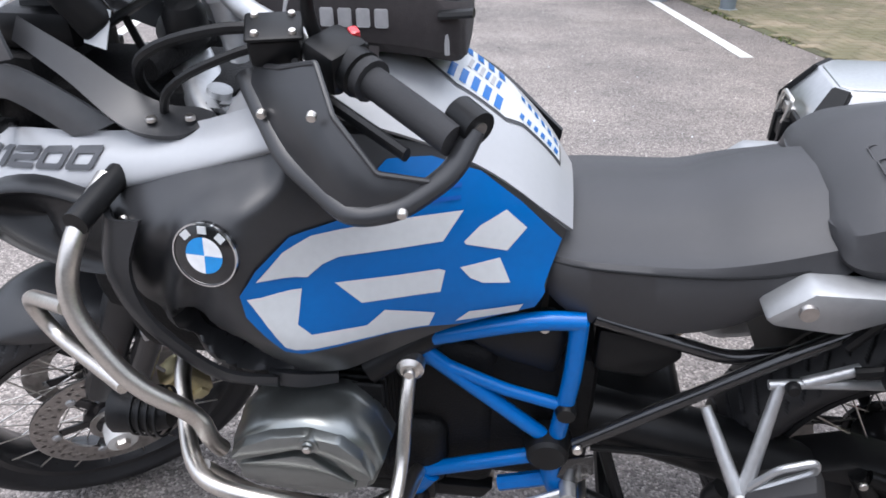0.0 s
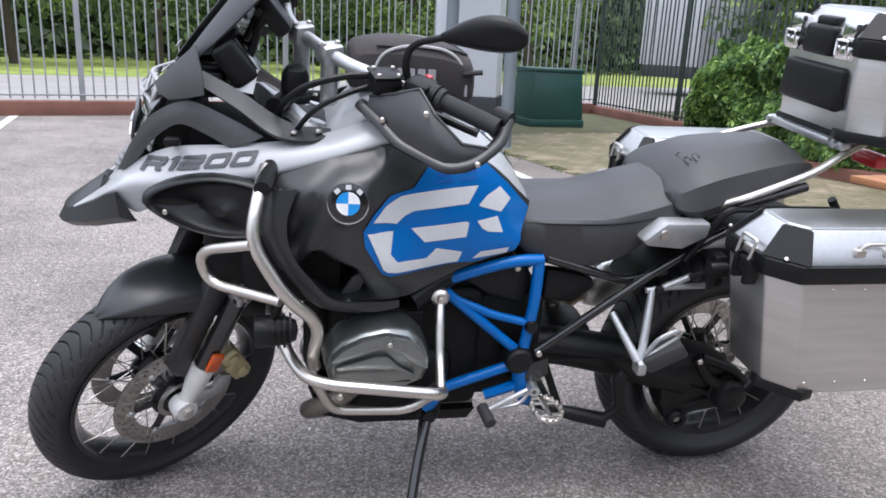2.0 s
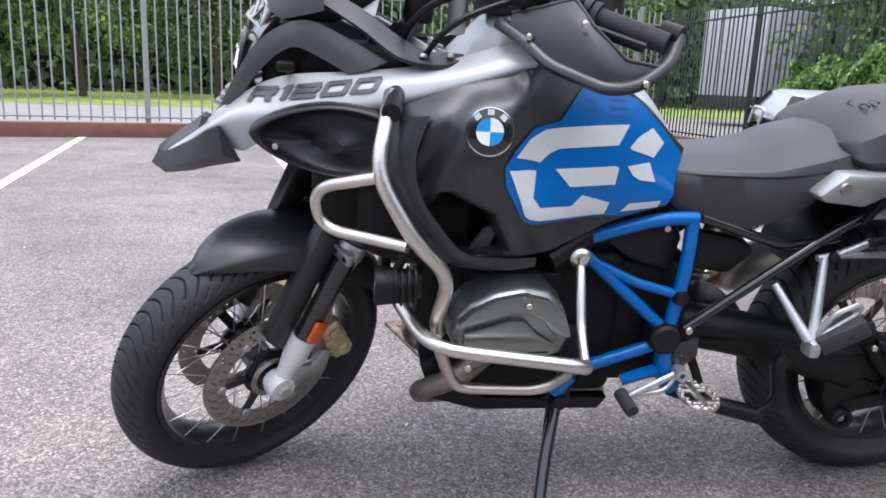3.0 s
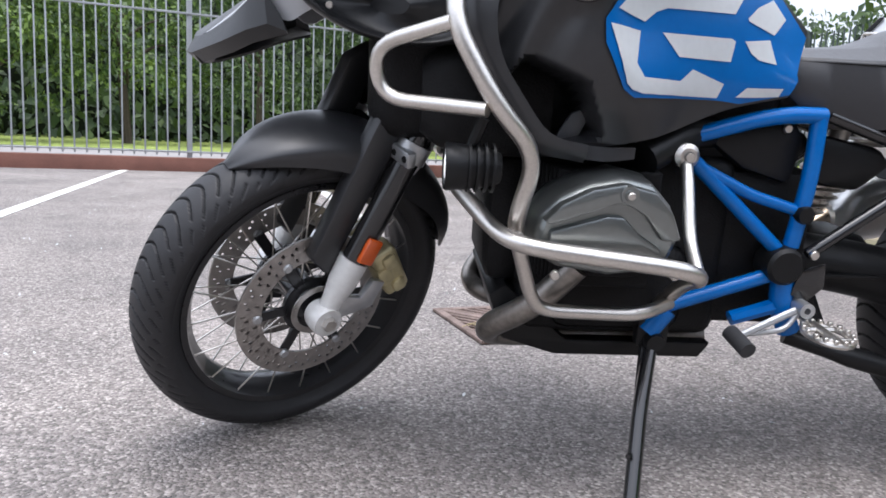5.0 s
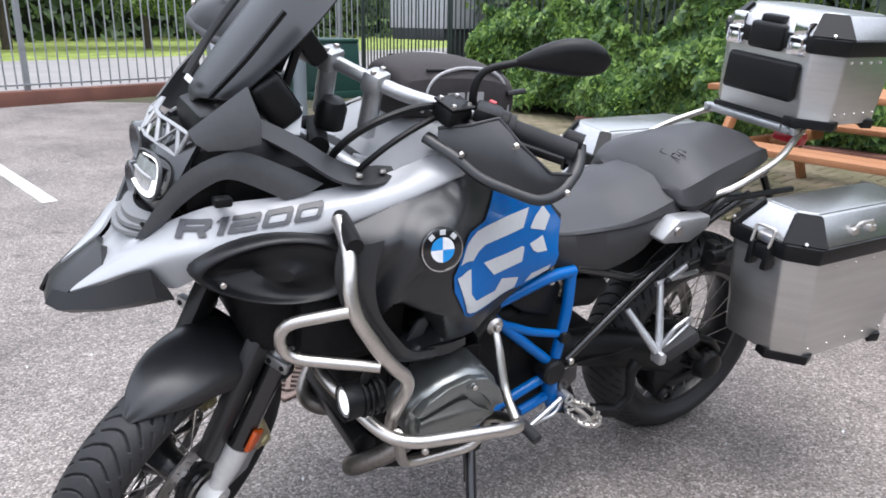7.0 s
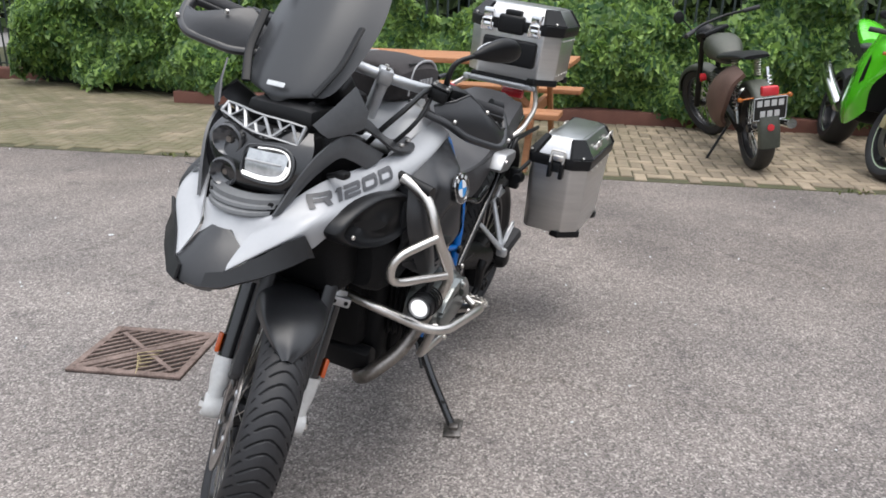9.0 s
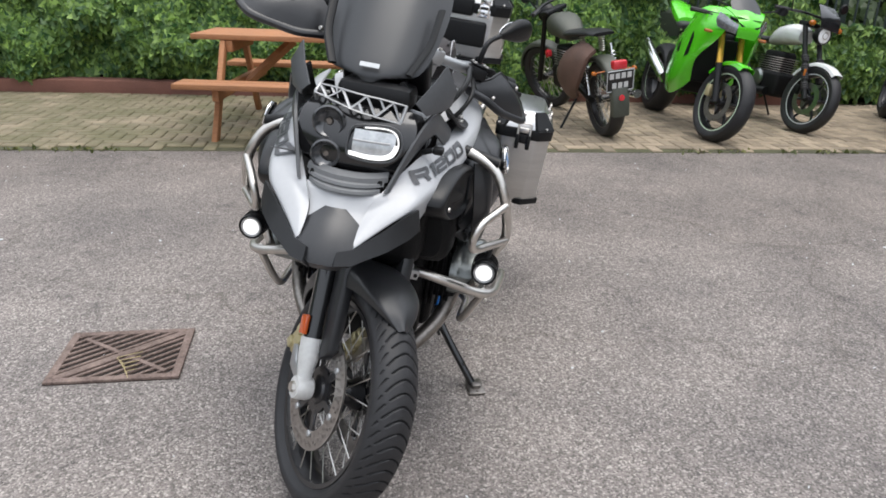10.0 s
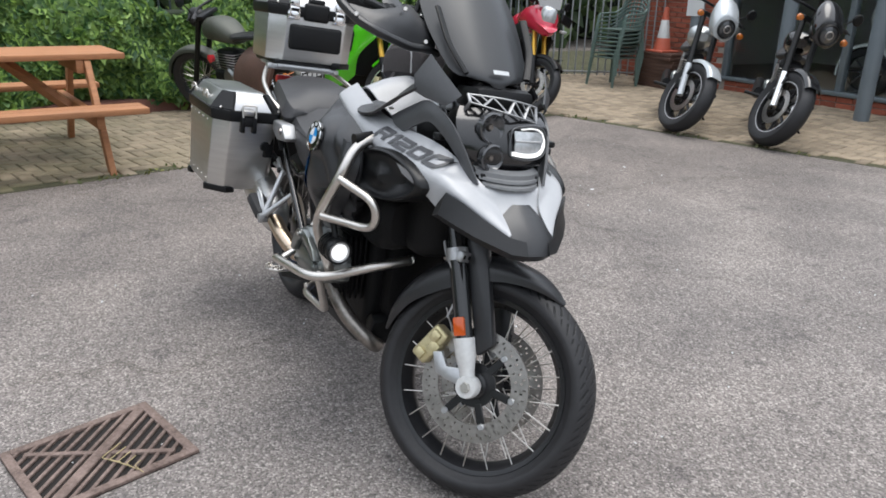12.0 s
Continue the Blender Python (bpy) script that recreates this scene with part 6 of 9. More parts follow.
# blue frame
FR = 0.013
for s in (-1, 1):
    y = s * (0.185 if s < 0 else 0.150)
    bits = [tube([(-0.02, y, 0.632), (0.185, y, 0.455)], FR, 0, 12), tube([(-0.01, y, 0.615), (0.11, y, 0.56), (0.20, y, 0.535)], 0.0105, 0.02, 10),
            tube([(0.214, y * .95, 0.697), (0.213, y, 0.60), (0.20, y, 0.47)], 0.0145, 0.05, 12), tube([(-0.03, y, 0.650), (0.10, y, 0.690), (0.16, y * .97, 0.700), (0.222, y * .95, 0.700)], 0.0145, 0.04, 12),
            tube([(-0.03, y, 0.345), (0.17, y, 0.415)], 0.0135, 0, 12), tube([(0.195, y, 0.435), (0.20, y, 0.36), (0.225, y, 0.31)], 0.021, 0.02, 10),
            tube([(-0.04, y, 0.30), (-0.01, y, 0.345)], 0.02, 0, 10), tube([(0.20, y, 0.36), (0.11, y, 0.33)], 0.014, 0, 8)]
    fr = part("frame_side", joined(*bits), M_FRAMEBLUE, bike, "bright blue steel trellis frame side")
    part("pivot_cap", moved(lathe([(0.0001, -.028), (.028, -.028), (.034, -.022), (.036, .0), (.040, .01), (.040, .02)], 28), Matrix.Translation((0.186, y, 0.437)) @ pose(0, 0, 0, 180 if s > 0 else 0)), M_BLACK, fr)
    part("joint_cap", moved(lathe([(0.0001, -.021), (.014, -.021), (.017, -.012), (.017, .01)], 20), Matrix.Translation((0.208, y, 0.53)) @ pose(0, 0, 0, 180 if s > 0 else 0)), M_BLACK, fr)
    part("side_cover", plate([(0.02, 0.655), (0.18, 0.695), (0.205, 0.655), (0.19, 0.575), (0.10, 0.60)], s * 0.13, s * 0.165, 0.012), M_BLACK, bike, "black plastic side cover")
    part("rear_side_cover", plate([(0.245, 0.665), (0.36, 0.645), (0.385, 0.615), (0.33, 0.565), (0.245, 0.575)], s * 0.11, s * 0.15, 0.015), M_BLACK, bike)
    part("bolt", bolt((0.165, s * 0.168, 0.675), 0.008, 0.005, "y" if s < 0 else "-y"), M_STEEL, fr)
    part("subframe", joined(tube([(0.228, s * .195, 0.458), (0.52, s * .185, 0.676), (0.68, s * .16, 0.76), (0.84, s * .15, 0.82)], 0.0115, 0.03, 10), tube([(0.235, s * .165, 0.70), (0.44, s * .16, 0.635), (0.56, s * .15, 0.655)], 0.0115, 0.03, 10), tube([(0.25, s * .15, 0.72), (0.60, s * .15, 0.79), (0.9, s * .14, 0.88)], 0.013, 0.03, 10)), M_GLOSS, bike, "black tubular rear subframe")
    part("bolt", bolt((0.232, s * 0.208, 0.461), 0.009, 0.006, "y" if s < 0 else "-y"), M_STEEL, bike)
    peg = part("passenger_peg_bracket", joined(tube([(0.415, s * 0.19, 0.562), (0.466, s * 0.27, 0.468)], 0.0085, 0, 10, r2=0.012), tube([(0.506, s * 0.20, 0.630), (0.474, s * 0.27, 0.468)], 0.0085, 0, 10, r2=0.012), tube([(0.490, s * 0.20, 0.626), (0.545, s * 0.20, 0.634), (0.65, s * 0.19, 0.632)], 0.0075, 0.02, 10), tube([(0.535, s * 0.20, 0.634), (0.61, s * 0.19, 0.660)], 0.009, 0, 10), tube([(0.474, s * .272, .478), (0.508, s * .275, .532), (0.556, s * .275, .555), (0.560, s * .275, .535), (.50, s * .275, .492)], 0.006, 0.012, 8, closed=True), block((0.458, min(s * .255, s * .295), 0.438), (0.484, max(s * .255, s * .295), 0.474), 0.008, 2)), M_CAST, bike, "silver cast passenger footrest bracket")
    part("passenger_footrest", moved(block((-0.05, -0.03, -0.02), (0.055, 0.03, 0.02), 0.008), Matrix.Translation((0.525, s * 0.275, 0.488)) @ pose(0, 0, 0, 0, -34, s * 12)), M_GRIP, peg, "black rubber footrest block")
    part("bolt", bolt((0.520, s * 0.208, 0.632), 0.011, 0.010, "y" if s < 0 else "-y"), M_BLACK, peg)
    ovl = [(0.252 + 0.036 * math.cos(a), s * (0.262 + 0.052 * math.sin(a)), 0.332) for a in np.linspace(0, 2 * math.pi, 17)[:-1]]
    part("rider_footrest", joined(tube(ovl, 0.0055, 0, 8, closed=True), tube([(0.252, s * 0.15, 0.335), (0.252, s * 0.30, 0.332)], 0.008, 0, 8), tube([(0.222, s * 0.235, 0.332), (0.282, s * 0.235, 0.332)], 0.005, 0, 6), tube([(0.222, s * 0.285, 0.332), (0.282, s * 0.285, 0.332)], 0.005, 0, 6), *[block((p[0] - .004, p[1] - .004, 0.334), (p[0] + .004, p[1] + .004, 0.343), 0.001, 1) for p in ovl]), M_STEEL, bike, "serrated steel rider footrest")
    part("heel_guard", plate([(0.215, 0.43), (0.26, 0.445), (0.265, 0.40), (0.235, 0.37), (0.205, 0.385)], s * 0.20, s * 0.206, 0.002), M_GLOSS, bike)
part("gear_lever", joined(tube([(0.225, -0.215, 0.365), (0.165, -0.225, 0.34), (0.115, -0.23, 0.315)], 0.007, 0.02, 8), tube([(0.225, -0.215, 0.365), (0.195, -0.225, 0.325), (0.125, -0.23, 0.318)], 0.005, 0.02, 8), moved(lathe([(.006, -.02), (.014, -.02), (.014, .02), (.006, .02)], 14, True), pose(0.225, -0.215, 0.365))), M_CAST, bike, "silver gear lever")
part("gear_lever_rubber", tube([(0.10, -0.215, 0.315), (0.11, -0.27, 0.302)], 0.015, 0, 12), M_GRIP, bike)
part("swing_arm", joined(tube([(0.20, -0.08, 0.43), (0.42, -0.105, 0.405), (0.60, -0.125, 0.355), (0.68, -0.13, 0.335)], 0.052, 0.1, 18, r2=0.058), block((0.24, -0.10, 0.37), (0.42, 0.06, 0.47), 0.03, 3), block((0.26, -0.162, 0.405), (0.50, -0.15, 0.412), 0.002)), M_BLACK, bike, "black single-sided swing arm")
fd = part("final_drive", joined(plate([(0.60, 0.395), (0.69, 0.425), (0.77, 0.405), (0.845, 0.345), (0.850, 0.275), (0.80, 0.238), (0.71, 0.222), (0.675, 0.185), (0.645, 0.200), (0.615, 0.26)], -0.165, -0.075, 0.018), tube([(0.690, -0.165, 0.410), (0.730, -0.180, 0.350), (0.790, -0.185, 0.315)], 0.015, 0.02, 10), tube([(0.705, -0.168, 0.408), (0.80, -0.180, 0.375), (0.845, -0.175, 0.33)], 0.013, 0.02, 10), tube([(0.655, -0.160, 0.33), (0.760, -0.172, 0.29)], 0.008, 0, 8), tube([(0.665, -0.160, 0.25), (0.760, -0.172, 0.275)], 0.008, 0, 8)), M_BLACK, bike, "black cast final drive housing")
part("drive_bowl", moved(lathe([(0.0001, -.040), (.025, -.038), (.040, -.030), (.0465, -.014), (.048, .0), (.052, .002), (.052, .045)], 36), pose(0.797, -0.180, 0.300)), M_BLACK, fd, "black domed drive cover")
part("pivot_ring", moved(lathe([(.013, -.010), (.024, -.010), (.027, -.006), (.027, .03), (.013, .03)], 28, True), pose(0.672, -0.168, 0.212)), M_BLACK, fd)
part("pivot_nut", moved(lathe([(0.0001, -.006), (.009, -.006), (.011, .0), (.011, .02)], 6), pose(0.672, -0.165, 0.212)), M_DISC, fd)
part("housing_bolt", bolt((0.692, -0.184, 0.406), 0.008, 0.006), M_STEEL, fd)
shock = part("rear_shock", tube([(0.34, 0.04, 0.46), (0.40, 0.04, 0.70)], 0.022, 0, 12), M_STEEL, bike, "rear shock absorber")
for i in range(11):
    part("spring_coil", moved(lathe([(.032, -.004), (.040, 0), (.032, .004)], 20, True, "z"), pose(0.345 + .0121 * i, 0.04, 0.49 + .016 * i)), M_STEEL, shock)
part("number_plate_holder", tube([(1.10, 0, 0.80), (1.24, 0, 0.62)], 0.012, 0, 8), M_BLACK, bike)

# stands
st = part("side_stand", joined(tube([(-0.03, -0.185, 0.285), (-0.065, -0.265, 0.185), (-0.10, -0.372, 0.058)], 0.0135, 0.03, 10), tube([(-0.045, -0.18, 0.30), (-0.058, -0.225, 0.20)], 0.006, 0, 6), tube([(-0.082, -0.315, 0.125), (-0.100, -0.330, 0.130)], 0.005, 0, 6)), M_GLOSS, bike, "black side stand with a steel foot")
foot_w = BIKE_POSE.inverted() @ Vector((-0.105, -0.295, 0.004))
part("stand_foot", moved(joined(block((-0.05, -0.026, 0), (0.045, 0.03, 0.009), 0.004), block((-0.02, -0.015, 0.009), (0.015, 0.015, 0.02), 0.004), moved(lathe([(0.0001, 0), (.005, 0), (.005, .004), (.0001, .005)], 10, axis="z"), pose(-.035, 0, .009)), moved(lathe([(0.0001, 0), (.005, 0), (.005, .004), (.0001, .005)], 10, axis="z"), pose(.03, 0, .009))), Matrix.Translation(foot_w) @ pose(0, 0, 0, -7.5, 0, 15)), M_EXH, st)
part("stand_pivot", joined(moved(lathe([(0.0001, -.015), (.016, -.015), (.019, -.005), (.019, .02)], 16), pose(-0.03, -0.195, 0.285)), block((-0.06, -0.19, 0.27), (0.0, -0.16, 0.36), 0.008)), M_BLACK, st)
stand = part("centre_stand", joined(tube([(0.24, -0.15, 0.285), (0.34, -0.18, 0.262), (0.445, -0.195, 0.240)], 0.015, 0.02, 10, r2=0.021), tube([(0.24, 0.14, 0.285), (0.445, 0.18, 0.240)], 0.016, 0, 8), tube([(0.30, -0.17, 0.27), (0.30, 0.15, 0.27)], 0.014, 0, 8), tube([(0.27, -0.1, 0.42), (0.325, -0.15, 0.27)], 0.011, 0, 8)), M_BLACK, bike, "black folded centre stand")
part("stand_tang", tube([(0.435, -0.197, 0.245), (0.475, -0.205, 0.285), (0.462, -0.208, 0.345), (0.452, -0.210, 0.378), (0.468, -0.212, 0.402)], 0.013, 0.025, 10, r2=0.018), M_BLACK, stand)

# crash bars
CB = 0.0135
for s in (-1, 1):
    q = -s
    B = lambda *p: [(a, q * b, c) for a, b, c in p]
    part("upper_crash_bar", joined(tube(B((-0.415, -0.235, 0.935), (-0.425, -0.315, 0.905), (-0.442, -0.356, 0.822), (-0.372, -0.377, 0.705), (-0.305, -0.355, 0.638), (-0.322, -0.312, 0.53), (-0.315, -0.30, 0.50)), CB, 0.05, 12),
         tube(B((-0.440, -0.356, 0.815), (-0.548, -0.294, 0.778), (-0.535, -0.284, 0.702), (-0.385, -0.374, 0.70)), 0.011, 0.045, 12)), M_STEEL, bike, "brushed stainless steel upper crash bar")
    part("bar_end", tube(B((-0.405, -0.22, 0.933), (-0.418, -0.318, 0.916)), 0.0165, 0, 14), M_BLACK, bike)
    part("lower_crash_bar", joined(tube(B((-0.41, -0.10, 0.575), (-0.415, -0.19, 0.565), (-0.35, -0.335, 0.51), (-0.305, -0.372, 0.502), (-0.08, -0.392, 0.482), (-0.035, -0.372, 0.462), (-0.03, -0.29, 0.43), (-0.03, -0.20, 0.36)), CB, 0.05, 12),
         tube(B((-0.325, -0.345, 0.512), (-0.285, -0.30, 0.40), (-0.262, -0.285, 0.372), (-0.10, -0.295, 0.372), (-0.03, -0.24, 0.375)), 0.0115, 0.035, 12),
         tube(B((-0.03, -0.215, 0.628), (-0.032, -0.245, 0.60), (-0.035, -0.30, 0.50), (-0.04, -0.355, 0.468)), 0.0105, 0.03, 12),
         tube(B((-0.41, -0.10, 0.575), (-0.34, -0.06, 0.56)), 0.012, 0.02, 10)), M_STEEL, bike, "brushed stainless steel engine crash bar")
    part("bar_bolt", joined(moved(lathe([(0.0001, -.012), (.014, -.012), (.021, -.006), (.021, .012)], 18), Matrix.Translation((-0.03, s * 0.222, 0.628)) @ pose(0, 0, 0, 180 if s > 0 else 0)), bolt((-0.03, s * 0.236, 0.628), 0.009, 0.006, "y" if s < 0 else "-y")), M_STEEL, bike)
    lamp = part("auxiliary_lamp", moved(joined(lathe([(0.0001, 0.085), (.022, 0.08), (.030, 0.06), (.034, 0.02), (.036, 0.0), (.0335, -.004), (.030, 0.001), (.0001, .004)], 28), *[lathe([(.034, .03 + .012 * i), (.037, .03 + .012 * i), (.037, .034 + .012 * i), (.034, .034 + .012 * i)], 24, True) for i in range(4)]), pose(-0.435, s * 0.333, 0.612, 0, 0, -90)), M_BLACK, bike, "round black auxiliary lamp, lit white")
    part("lens", moved(lathe([(0.0001, -.003), (.016, -.0025), (.0235, .0), (.0235, .003)], 28), pose(-0.435, s * 0.333, 0.612, 0, 0, -90)), M_DRL, lamp, "lit white lamp glass")
    part("lens_rim", moved(lathe([(.0235, -.001), (.0285, -.002), (.030, .001), (.0235, .003)], 28, True), pose(-0.435, s * 0.333, 0.612, 0, 0, -90)), M_CAST, lamp)
    part("lamp_bracket", tube([(-0.40, s * 0.333, 0.64), (-0.385, s * 0.34, 0.685)], 0.009, 0, 8), M_BLACK, lamp)
    ind = part("front_indicator", joined(tube([(-0.60, s * 0.13, 0.955), (-0.60, s * 0.155, 0.965)], 0.007, 0, 8), moved(block((-.018, -.008, -.009), (.014, .018, .008), .005), pose(-0.60, s * 0.165 - (0.010 if s < 0 else 0.0), 0.968))), M_BLACK, bike, "small black indicator")

# handlebar, turned with the steering
hb = part("handlebar", tube([(-0.222, -0.316, 1.16), (-0.25, -0.25, 1.165), (-0.315, -0.13, 1.165), (-0.325, -0.05, 1.165), (-0.325, 0.05, 1.165), (-0.315, 0.13, 1.165), (-0.25, 0.25, 1.165), (-0.222, 0.316, 1.16)], 0.0145, 0.06, 14), M_CAST, bike, "silver tapered handlebar turned to the left", STEER)
for s in (-1, 1):
    part("riser", joined(tube([(-0.315, s * 0.055, 1.05), (-0.325, s * 0.055, 1.16)], 0.019, 0, 12), block((-0.35, s * 0.055 - 0.02, 1.145), (-0.30, s * 0.055 + 0.02, 1.188), 0.008)), M_CAST, hb)
    for dx in (-.017, .017):
        part("bolt", bolt((-0.325 + dx, s * 0.055, 1.189), 0.006, 0.004, "z"), M_STEEL, hb)
    part("grip", joined(tube([(-0.222, s * 0.315, 1.16), (-0.18, s * 0.435, 1.155)], 0.0185, 0, 16), tube([(-0.226, s * .303, 1.16), (-0.222, s * 0.315, 1.16)], 0.026, 0, 16)), M_GRIP, hb, "black rubber grip")
    part("switch_block", joined(moved(block((-.03, -.028, -.03), (.028, .028, .026), .010), pose(-0.245, s * 0.265, 1.165, 0, 0, s * -20)), moved(block((.02, -.02, -.02), (.034, .02, .015), .004), pose(-0.245, s * 0.265, 1.165, 0, 0, s * -20))), M_BLACK, hb, "black switch block")
    part("collar", joined(*[moved(lathe([(.021, -.012), (.028, -.010), (.028, .010), (.021, .012)], 24, True), pose(-0.232, s * 0.293, 1.162, 0, 0, s * -18))]), M_BLACK, hb)
    part("switch_button", moved(block((.0, -.008, -.005), (.012, .008, .005), .003), pose(-0.226, s * 0.258, 1.188, 0, 0, 0)), M_RED if s < 0 else M_BLACK, hb)
    part("fluid_reservoir", joined(moved(block((-.036, -.026, -.022), (.026, .026, .014), .008), pose(-0.295, s * 0.215, 1.172, 0, 0, s * 18)), moved(block((-.038, -.028, .014), (.028, .028, .020), .004), pose(-0.295, s * 0.215, 1.172, 0, 0, s * 18))), M_BLACK, hb, "black fluid reservoir")
    for a_, b_ in ((-.026, -.018), (-.026, .018), (.016, -.018), (.016, .018)):
        part("reservoir_screw", moved(lathe([(0.0001, .003), (.004, .003), (.005, 0), (.005, -.002)], 10, axis="z"), pose(-0.295, s * 0.215, 1.172, 0, 0, s * 18) @ pose(a_, b_, .021)), M_STEEL, hb)
    part("lever", tube([(-0.29, s * 0.25, 1.16), (-0.285, s * 0.30, 1.155), (-0.232, s * 0.43, 1.15)], 0.0065, 0.02, 8, flat=1.4), M_BLACK, hb)
    SI = STEER.inverted()

    def held(p):
        """A point beside the parked bike, brought into the straight-ahead handlebar and put on this flank."""
        q_ = SI @ Vector(p)
        return Vector((q_.x, -q_.y * s, q_.z))
    # hand guard: a stiff rim with a hollow shield that rises to a peak
    RIM = [held(p) for p in ((-0.222, -0.190, 1.062), (-0.188, -0.240, 1.040), (-0.150, -0.288, 1.004), (-0.062, -0.356, 0.974), (-0.010, -0.350, 0.984), (0.045, -0.326, 1.020), (0.062, -0.300, 1.056))]
    guard = part("hand_guard", tube(RIM, 0.0155, 0.022, 12, flat=0.75), M_DARK, hb, "black plastic hand guard")
    UP = [held(p) for p in ((-0.205, -0.205, 1.082), (-0.160, -0.246, 1.096), (-0.112, -0.268, 1.112), (-0.086, -0.312, 1.070), (-0.035, -0.344, 1.022), (0.020, -0.340, 1.014))]
    MID = [held(p) for p in ((-0.210, -0.215, 1.062), (-0.172, -0.262, 1.058), (-0.125, -0.305, 1.058), (-0.086, -0.340, 1.028), (-0.035, -0.354, 1.002), (0.018, -0.344, 1.004))]
    LOW = [held(p) for p in ((-0.205, -0.222, 1.046), (-0.172, -0.268, 1.026), (-0.122, -0.318, 0.994), (-0.066, -0.358, 0.980), (-0.015, -0.354, 0.988), (0.022, -0.342, 1.004))]
    part("guard_shield", shell(sheet([[tuple(p) for p in UP], [tuple(p) for p in MID], [tuple(p) for p in LOW]], 2), 0.004), M_DARK, guard, "black plastic wind shield of the hand guard")
    part("guard_ridge", tube(UP, 0.0035, 0.004, 8), M_DARK, guard)
    end_, in_ = held((0.064, -0.298, 1.060)), held((0.044, -0.278, 1.066))
    part("bar_weight", tube([in_, end_ + (end_ - in_) * 0.25], 0.0205, 0, 20), M_BLACK, guard)
    part("weight_screw", tube([end_ + (end_ - in_) * 0.25, end_ + (end_ - in_) * 0.32], 0.009, 0, 12), M_DISC, guard)
    for p in ((-0.184, -0.262, 1.046), (-0.106, -0.322, 1.074), (-0.006, -0.366, 0.988)):
        part("bolt", moved(lathe([(0.0001, -.004), (.005, -.004), (.006, -.002), (.006, .003)], 10), Matrix.Translation(held(p)) @ pose(0, 0, 0, 180 if s > 0 else 0, 0, 30 * s)), M_STEEL, guard)
    # mirror
    mir = part("mirror", tube([held(p) for p in ((-0.120, -0.195, 1.085), (-0.137, -0.205, 1.150), (-0.125, -0.215, 1.192), (-0.062, -0.252, 1.212))], 0.0085, 0.03, 10, r2=0.007), M_BLACK, hb, "black rear-view mirror on a stalk")
    root_, tip_ = held((-0.072, -0.246, 1.210)), held((0.078, -0.330, 1.232))
    ax_ = (tip_ - root_).normalized()
    up_m = Vector((0, 0, 1)) - ax_ * ax_.z
    up_m.normalize()
    out_m = ax_.cross(up_m) * s
    rings = []
    for u, hgt, lift_, dep in ((0.0, 0.008, 0.0, 0.006), (0.10, 0.014, 0.002, 0.012), (0.30, 0.026, 0.005, 0.019), (0.55, 0.035, 0.005, 0.023), (0.78, 0.034, 0.001, 0.021), (0.93, 0.023, -0.004, 0.014), (1.0, 0.007, -0.006, 0.005)):
        c_ = root_ + (tip_ - root_) * u + up_m * lift_
        rings.append([c_ + out_m * (dep * math.cos(2 * math.pi * k / 16)) + up_m * (hgt * math.copysign(abs(math.sin(2 * math.pi * k / 16)) ** 0.8, math.sin(2 * math.pi * k / 16))) for k in range(16)])
    part("mirror_shell", loft(rings, 4), M_BLACK, mir)
    face_m = Matrix((ax_, up_m, out_m)).transposed().to_4x4()
    part("mirror_glass", moved(plate([(0.060 * math.cos(k * .3927), 0.026 * math.sin(k * .3927)) for k in range(16)], 0.0, 0.003, 0, "xy"), Matrix.Translation((root_ + tip_) / 2 + out_m * 0.020) @ face_m), M_CHROME, mir)
for i, p in enumerate(([(-0.27, -0.22, 1.17), (-0.33, -0.17, 1.175), (-0.44, -0.12, 1.14), (-0.46, -0.07, 1.06), (-0.42, -0.05, 0.98)], [(-0.26, -0.21, 1.16), (-0.33, -0.19, 1.155), (-0.43, -0.16, 1.11), (-0.44, -0.11, 1.02)], [(-0.27, 0.22, 1.17), (-0.36, 0.16, 1.17), (-0.45, 0.10, 1.10), (-0.43, 0.06, 1.0)])):
    part("cable", tube(p, 0.0075 if i == 0 else 0.006, 0.06, 8), M_BLACK, bike, "black control cable", STEER)
part("ignition_lock", joined(moved(lathe([(0.03, 0), (0.03, .04), (.022, .055), (.0001, .058)], 20, axis="z"), pose(-0.37, 0.0, 1.06))), M_BLACK, bike, m=STEER)
part("steering_damper", tube([(-0.40, -0.10, 1.03), (-0.36, 0.02, 1.04)], 0.02, 0, 10), M_DEEP, bike)


# luggage cases
def case_plan(x0, x1, yi, yo, c, ci, grow=0.0):
    """A case seen from above: the outer corners are cut off, the inner ones less."""
    q_ = 1 if yo > yi else -1
    x0, x1, yi, yo = x0 - grow, x1 + grow, yi - q_ * grow, yo + q_ * grow
    return [(x0 + ci, yi), (x0, yi + q_ * ci), (x0, yo - q_ * c), (x0 + c, yo), (x1 - c, yo), (x1, yo - q_ * c), (x1, yi + q_ * ci), (x1 - ci, yi)]


def prism(lower, z_lo, upper, z_hi, bevel=0.004):
    bm = bmesh.new()
    A, B = [bm.verts.new((a, b, z_lo)) for a, b in lower], [bm.verts.new((a, b, z_hi)) for a, b in upper]
    n_ = len(A)
    for i in range(n_):
        bm.faces.new((A[i], A[(i + 1) % n_], B[(i + 1) % n_], B[i]))
    bm.faces.new(A[::-1])
    bm.faces.new(B)
    bmesh.ops.recalc_face_normals(bm, faces=bm.faces)
    if bevel:
        bmesh.ops.bevel(bm, geom=bm.edges[:], offset=bevel, segments=2, affect="EDGES", profile=0.5, clamp_overlap=True)
    return bm


